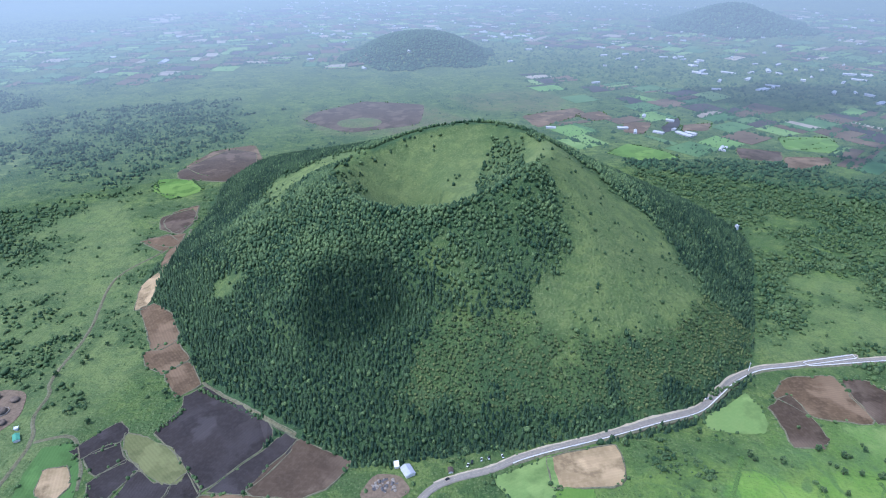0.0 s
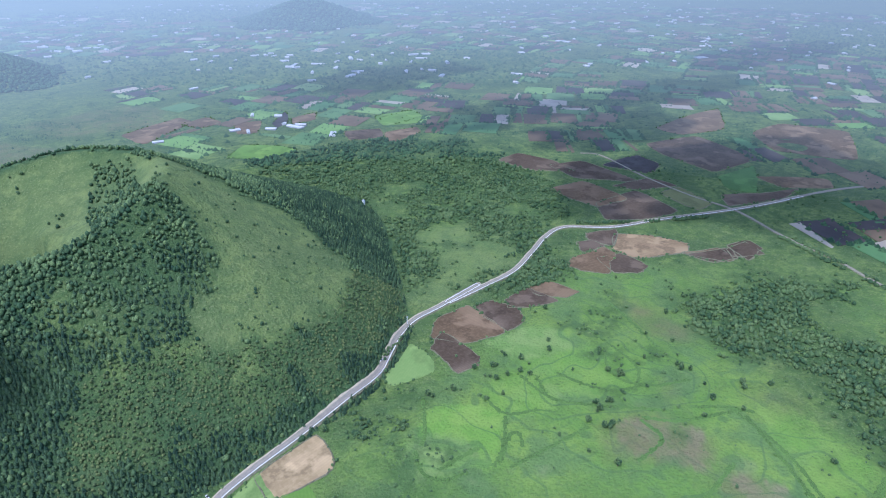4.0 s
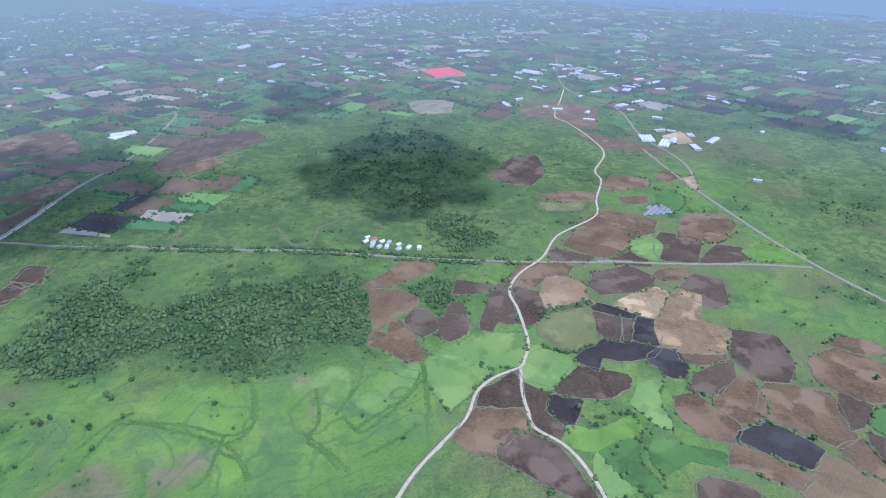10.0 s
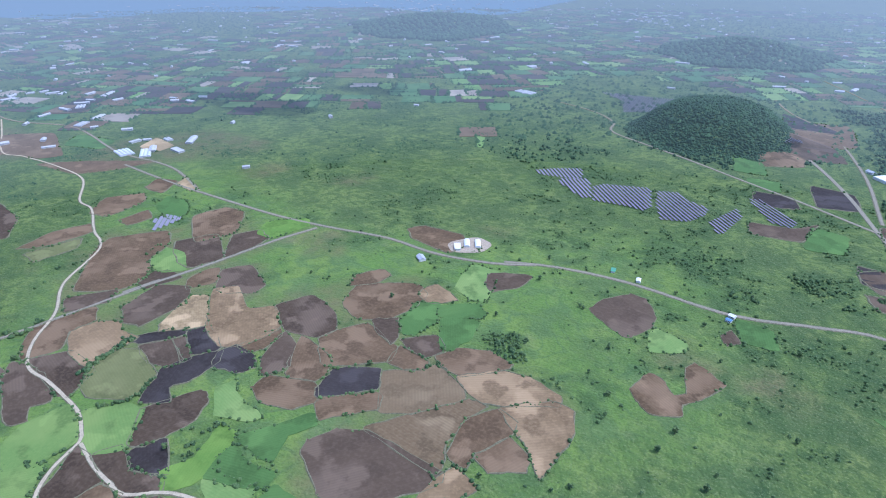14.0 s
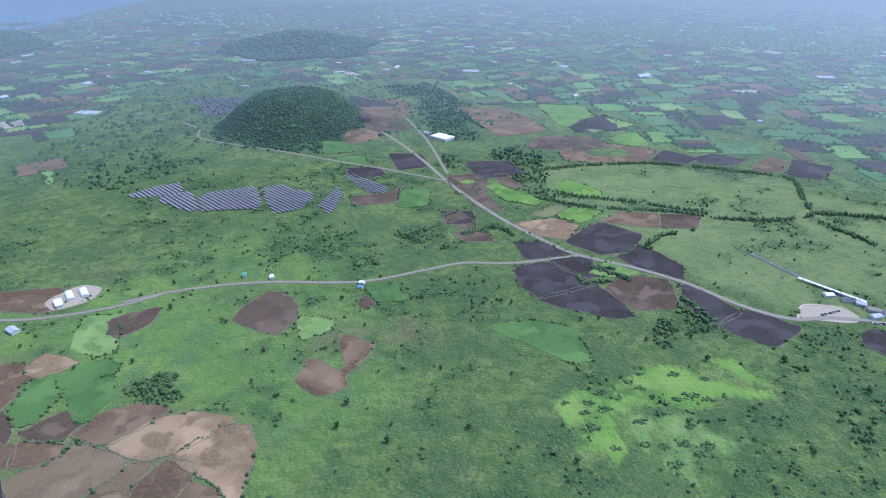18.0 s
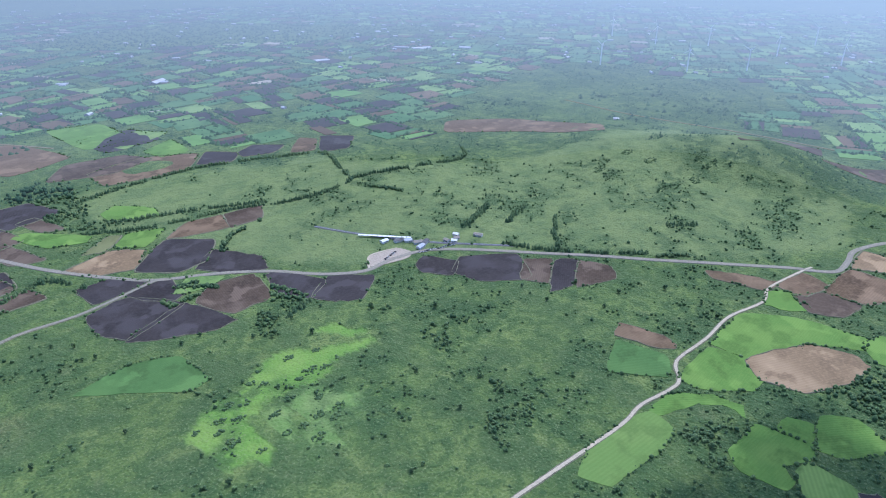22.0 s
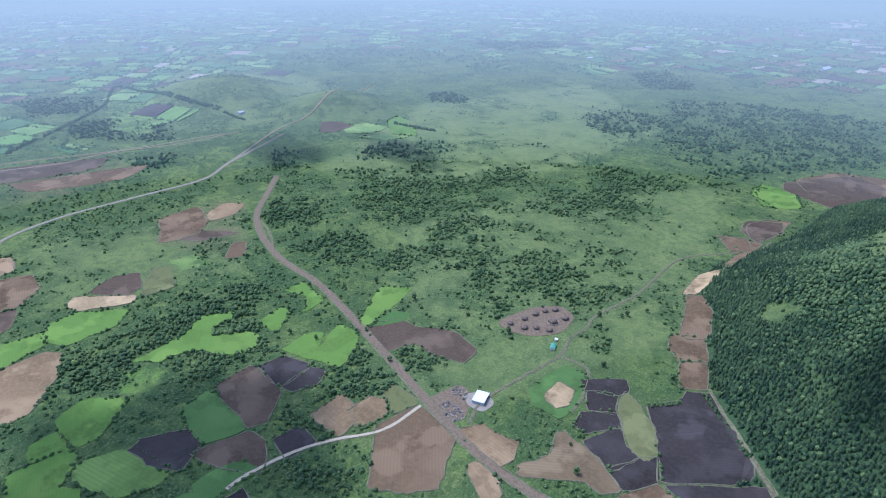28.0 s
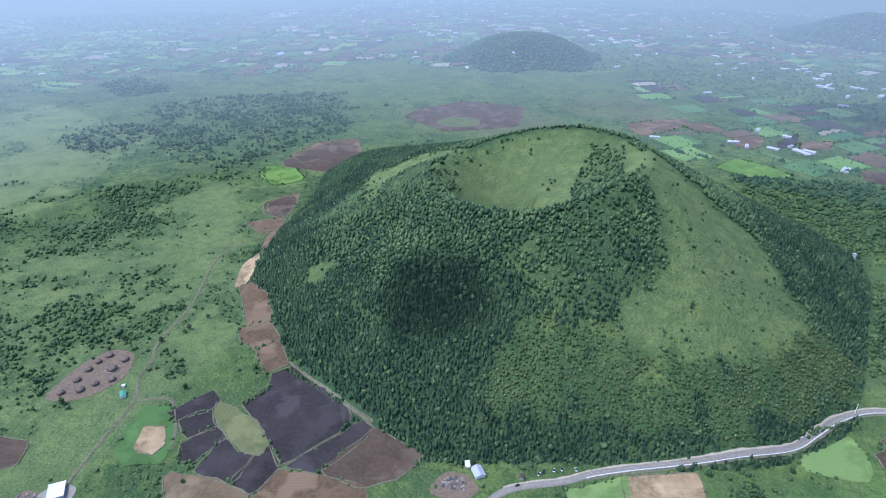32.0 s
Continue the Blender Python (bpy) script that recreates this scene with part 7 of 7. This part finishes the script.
towns = [(2300, -250, 260, 30), (2050, -760, 260, 26), (3700, -300, 500, 60), (3500, 600, 500, 40), (900, 2350, 180, 22), (1250, 2050, 160, 18), (500, 1480, 120, 10), (1560, -920, 180, 16), (-300, 3300, 350, 20), (300, 3150, 120, 16), (1400, 1500, 900, 22), (2600, -1700, 700, 26), (900, -2700, 800, 24), (-700, -2800, 800, 22), (-2300, -2300, 600, 18), (-1650, 600, 90, 6), (-2400, 2300, 500, 12), (2900, 1500, 600, 26), (3700, -1400, 400, 30), (2400, -3560, 200, 40), (970, -3880, 200, 40), (3950, -330, 250, 50)]
spots = [(x + frng.normal(0, s), y + frng.normal(0, s)) for x, y, s, n in towns for _ in range(n)]
spots = [q for q in spots if math.hypot(*q) > 1500 and float(terrain(*q)) < 8]
for i, (x, y) in enumerate(spots[:330]):
    s = frng.uniform(0.6, 1.4)
    m = Matrix.LocRotScale((x, y, float(terrain(x, y))), Euler((0, 0, frng.uniform(0, 3.1))), (s, s * frng.uniform(0.8, 2.4), frng.uniform(0.8, 1.3)))
    copy_thing(first, m) if i else None
first.location = (spots[0][0], spots[0][1], 0)
rows_of = [(q, frng.uniform(4, 8), frng.uniform(6, 14)) for q in spots[330:]] + [((crown_x, crown_y), frng.uniform(2.5, 6), frng.uniform(4, 15)) for crown_x, crown_y in [(r * math.sin(t), r * math.cos(t)) for t, r in zip(frng.uniform(-0.3, 4.9, 1100), 2300 + 2700 * frng.random(1100) ** 0.55)]]
bm_v, bm_f = [], []
for (x, y), w, d in rows_of:
    a, k = frng.uniform(0, 3.1), len(bm_v)
    c, s, z = math.cos(a), math.sin(a), float(terrain(x, y))
    for zz in (-1, 4.5):
        bm_v += [(x + px * c - py * s, y + px * s + py * c, z + zz) for px, py in ((-w, -d), (w, -d), (w, d), (-w, d))]
    bm_v += [(x + py * -s, y + py * c, z + 7.0) for py in (-d, d)]
    bm_f += [(k, k + 1, k + 5, k + 4), (k + 1, k + 2, k + 6, k + 5), (k + 2, k + 3, k + 7, k + 6), (k + 3, k, k + 4, k + 7), (k + 5, k + 6, k + 9, k + 8), (k + 7, k + 4, k + 8, k + 9), (k + 4, k + 5, k + 8), (k + 6, k + 7, k + 9)]
me = bpy.data.meshes.new("far_roofs")
me.from_pydata(bm_v, [], bm_f)
me.materials.append(FAR_WHITE)
tagged(new("far_roofs", me), "pale roofs and greenhouses scattered to the horizon", "buildings", "", "stuff")


# ---- wind turbines ----
def turbine(x, y, turn_by, spin):
    ob = base("wind_turbine", x, y, turn_by, "tall white three-bladed wind turbine", "wind turbine", "wind turbines")
    bm = bmesh.new()
    bmesh.ops.create_cone(bm, segments=14, radius1=2.4, radius2=1.4, depth=74, cap_ends=True, matrix=Matrix.Translation((0, 0, 36)))
    part("tower", bm, TURBINE, ob)
    part("nacelle", box(bmesh.new(), 0, 1.5, 74, 3.2, 9, 3.4), TURBINE, ob)
    bm = bmesh.new()
    bmesh.ops.create_icosphere(bm, subdivisions=2, radius=1.9, matrix=Matrix.Translation((0, -3.6, 74)))
    part("hub", bm, TURBINE, ob)
    for k in range(3):
        bm = bmesh.new()
        rows = []
        for u, w in ((0, 1.2), (0.15, 2.9), (0.55, 1.9), (1, 0.5)):
            rows.append([bm.verts.new((sx * w / 2, -3.6 + sy * 0.2 * (1.2 - u), u * 32)) for sx, sy in ((-1, -1), (1, -1), (1, 1), (-1, 1))])
        for q0, q1 in zip(rows, rows[1:]):
            for i in range(4):
                bm.faces.new((q0[i], q0[(i + 1) % 4], q1[(i + 1) % 4], q1[i]))
        bm.faces.new(rows[-1])
        bm.transform(Matrix.Translation((0, 0, 74)) @ Matrix.Rotation(spin + k * 2 * math.pi / 3, 4, "Y"))
        part("blade", bm, TURBINE, ob)


for i, (x, y) in enumerate([(-2245, -876), (-2399, -722), (-2755, -1236), (-2852, -1039), (-2791, -739), (-2737, -499), (-3187, -700), (-2852, -1502), (-2166, -1175)]):
    turbine(x, y, 1.2 + 0.1 * (i % 4), i * 0.9)

# ---- poles and a white watch hut ----
mast = base("mast", 341, 559, 0, "slim white utility mast at the bend of the road", "mast")
bm = bmesh.new()
bmesh.ops.create_cone(bm, segments=8, radius1=0.5, radius2=0.25, depth=13, cap_ends=True, matrix=Matrix.Translation((0, 0, 6.2)))
part("pole", bm, WHITE, mast)
part("crossbar", box(bmesh.new(), 0, 0, 11.5, 3.0, 0.25, 0.25), GREY, mast)
part("foundation", box(bmesh.new(), 0, 0, 0.3, 2.2, 2.2, 1.4), CONCRETE, mast)
tower = base("watch_tower", 484, 932, 0.4, "small white tower among trees", "tower")
part("shaft", box(bmesh.new(), 0, 0, 3.5, 4, 4, 9), WHITE, tower)
part("cap", box(bmesh.new(), 0, 0, 8.3, 5, 5, 0.6), GREY, tower)


# ---- rubble heaps ----
def rubble(x, y, radius, count, words):
    ob = base("rubble_heap", x, y, 0, words, "rubble")
    r2 = random.Random(int(x + y))
    for _ in range(count):
        a, d, s = r2.uniform(0, 6.3), radius * math.sqrt(r2.random()), r2.uniform(0.5, 1.9)
        bm = bmesh.new()
        bmesh.ops.create_icosphere(bm, subdivisions=1, radius=s)
        for v in bm.verts:
            v.co = Vector((v.co.x * r2.uniform(0.6, 1.4), v.co.y * r2.uniform(0.6, 1.4), v.co.z * r2.uniform(0.4, 0.9)))
        bm.transform(Matrix.Translation((d * math.cos(a), d * math.sin(a) * 0.6, s * 0.35)))
        part("boulder", bm, CONCRETE if r2.random() < 0.5 else STONE, ob)


slab("yard", [(-431, 279), (-431, 329), (-406, 325), (-380, 295), (-400, 274)], 0.3, DIRT, "grey levelled ground below the shed", "yard")
rubble(-400, 293, 17, 60, "heap of grey rubble beside the dirt road")
rubble(-418, 318, 12, 40, "heap of pale rubble above the yard")
slab("yard", [(-78, 384), (-65, 412), (-41, 410), (-29, 392), (-48, 378)], 0.35, DIRT, "bare reddish ground at the forest edge", "yard")
rubble(-53, 398, 13, 50, "heap of pale stones on bare ground")


# ---- single trees ----
def make_tree(seed):
    r2 = random.Random(seed)
    ob = base("tree", 0, 0, 0, "lone dark green broad-leaved tree in grass", "tree", "lone trees", 0)
    bm = bmesh.new()
    bmesh.ops.create_cone(bm, segments=7, radius1=0.35, radius2=0.18, depth=3.2, cap_ends=True, matrix=Matrix.Translation((0, 0, 1.2)))
    for _ in range(3):
        a = r2.uniform(0, 6.3)
        bmesh.ops.create_cone(bm, segments=5, radius1=0.14, radius2=0.05, depth=2.4, cap_ends=True,
                              matrix=Matrix.Translation((math.cos(a) * 0.7, math.sin(a) * 0.7, 3.0)) @ Matrix.Rotation(a, 4, "Z") @ Matrix.Rotation(0.7, 4, "Y"))
    part("trunk", bm, BARK, ob)
    bm = bmesh.new()
    for i in range(22):
        a, d, z = r2.uniform(0, 6.3), r2.uniform(0.2, 2.2), r2.uniform(1.7, 5.0)
        d *= 1.0 - abs(z - 3.0) / 4.2
        bmesh.ops.create_icosphere(bm, subdivisions=1, radius=r2.uniform(0.6, 1.15), matrix=Matrix.Translation((d * math.cos(a), d * math.sin(a), z)) @ Euler((r2.uniform(0, 3), r2.uniform(0, 3), 0)).to_matrix().to_4x4())
    for v in bm.verts:
        v.co *= 1 + r2.uniform(-0.07, 0.07)
    part("crown", bm, BROAD, ob)
    return ob


kinds = [make_tree(i) for i in range(5)]
lone = []
lone += [(361, 419), (381, 431), (410, 423), (399, 439), (419, 310), (426, 320), (438, 313), (406, 287), (483, 334), (365, 276), (290, 428), (334, 392), (491, 495), (448, 415), (575, 246)]
lone += [(201, 415), (399, 395), (410, 423), (400, 445), (375, 431), (357, 423), (437, 315), (422, 322), (414, 310), (395, 306), (477, 336), (547, 305), (448, 417), (507, 484), (352, 470)]
lone += [(474, 349), (552, 308), (552, 297), (422, 315), (434, 315), (413, 289), (310, 239), (544, 273), (353, 387), (356, 441), (411, 410), (394, 406), (363, 411), (376, 434), (287, 433)]
lone += [(374, 249), (573, 244), (529, 253), (443, 373), (548, 312), (544, 304), (564, 322), (438, 312), (423, 320), (418, 311), (481, 338), (410, 424), (398, 306), (403, 291), (606, 88)]
lone += [(579, 250), (603, 231), (449, 417), (460, 430), (59, -479), (156, -560), (-166, -412), (-251, -528), (152, -616), (5, -477), (-72, -466), (-433, -341), (-463, -356), (-403, 649), (-492, 508)]
lone += [(-481, 549), (-435, 554), (-526, 458), (-472, 432), (-531, 416), (-415, 584), (-690, 319), (-505, 207), (-600, 234), (-608, 146), (-511, 285), (-295, 359), (-266, 337), (-267, 313), (125, -534)]
lone += [(214, -686), (298, -608), (302, -790), (440, -575), (573, 42)]
trng = np.random.default_rng(21)
for x, y in jittered(20, -827, 820, -820, 820):
    d = math.hypot(x, y)
    if 390 < d < 820 and trng.random() < 0.05 and at(taken, np.array(x), np.array(y)) == 0 and math.hypot(x + 10, y - 847) > 432:
        lone.append((x, y))
for i, (x, y) in enumerate(lone[:290]):
    s = trng.uniform(0.75, 1.5)
    m = Matrix.LocRotScale((x, y, float(terrain(x, y)) - 0.1), Euler((0, 0, trng.uniform(0, 6.3))), (s, s, s * trng.uniform(0.8, 1.15)))
    if i < 5:
        kinds[i].matrix_basis = m
    else:
        copy_thing(kinds[i % 5], Matrix.LocRotScale(m.translation, m.to_quaternion(), Vector([a / b for a, b in zip(m.to_scale(), kinds[i % 5].scale)])))

# bush islands left standing in the bright field, and thickets on the grassy hill
pts = []
for x, y, rad in [(-311, -528, 6), (-274, -532, 3), (-257, -521, 4), (-265, -509, 4), (-221, -506, 5), (-234, -497, 6), (-202, -491, 5), (-217, -480, 6), (-177, -494, 4), (-195, -455, 8), (-209, -426, 4), (-313, -491, 8), (-296, -487, 4), (-331, -483, 6), (-343, -516, 4), (-350, -487, 3), (-240, -428, 4), (-256, -423, 5), (-257, -400, 6), (-285, -410, 5), (-299, -421, 6), (-246, -459, 6), (-271, -468, 5), (-278, -425, 6), (-295, -447, 5), (-194, -477, 4), (-1163, -547, 13), (-1148, -396, 13), (-1079, -421, 13), (-1054, -524, 13), (-1155, -493, 13), (-1219, -394, 13), (-1067, -556, 13), (-1230, -422, 13)]:
    for _ in range(int(rad * 3.8)):
        a, d = trng.uniform(0, 6.3), rad * math.sqrt(trng.random())
        pts.append((x + d * math.cos(a) * 1.3, y + d * math.sin(a) * 0.8))
pts = np.array(pts)
w = trng.uniform(0.9, 2.2, len(pts))
scatter("thicket_shrubs", SMALL, pts, w, w * 0.6, SCRUB, "round thickets of low bushes on grass", 0.2)


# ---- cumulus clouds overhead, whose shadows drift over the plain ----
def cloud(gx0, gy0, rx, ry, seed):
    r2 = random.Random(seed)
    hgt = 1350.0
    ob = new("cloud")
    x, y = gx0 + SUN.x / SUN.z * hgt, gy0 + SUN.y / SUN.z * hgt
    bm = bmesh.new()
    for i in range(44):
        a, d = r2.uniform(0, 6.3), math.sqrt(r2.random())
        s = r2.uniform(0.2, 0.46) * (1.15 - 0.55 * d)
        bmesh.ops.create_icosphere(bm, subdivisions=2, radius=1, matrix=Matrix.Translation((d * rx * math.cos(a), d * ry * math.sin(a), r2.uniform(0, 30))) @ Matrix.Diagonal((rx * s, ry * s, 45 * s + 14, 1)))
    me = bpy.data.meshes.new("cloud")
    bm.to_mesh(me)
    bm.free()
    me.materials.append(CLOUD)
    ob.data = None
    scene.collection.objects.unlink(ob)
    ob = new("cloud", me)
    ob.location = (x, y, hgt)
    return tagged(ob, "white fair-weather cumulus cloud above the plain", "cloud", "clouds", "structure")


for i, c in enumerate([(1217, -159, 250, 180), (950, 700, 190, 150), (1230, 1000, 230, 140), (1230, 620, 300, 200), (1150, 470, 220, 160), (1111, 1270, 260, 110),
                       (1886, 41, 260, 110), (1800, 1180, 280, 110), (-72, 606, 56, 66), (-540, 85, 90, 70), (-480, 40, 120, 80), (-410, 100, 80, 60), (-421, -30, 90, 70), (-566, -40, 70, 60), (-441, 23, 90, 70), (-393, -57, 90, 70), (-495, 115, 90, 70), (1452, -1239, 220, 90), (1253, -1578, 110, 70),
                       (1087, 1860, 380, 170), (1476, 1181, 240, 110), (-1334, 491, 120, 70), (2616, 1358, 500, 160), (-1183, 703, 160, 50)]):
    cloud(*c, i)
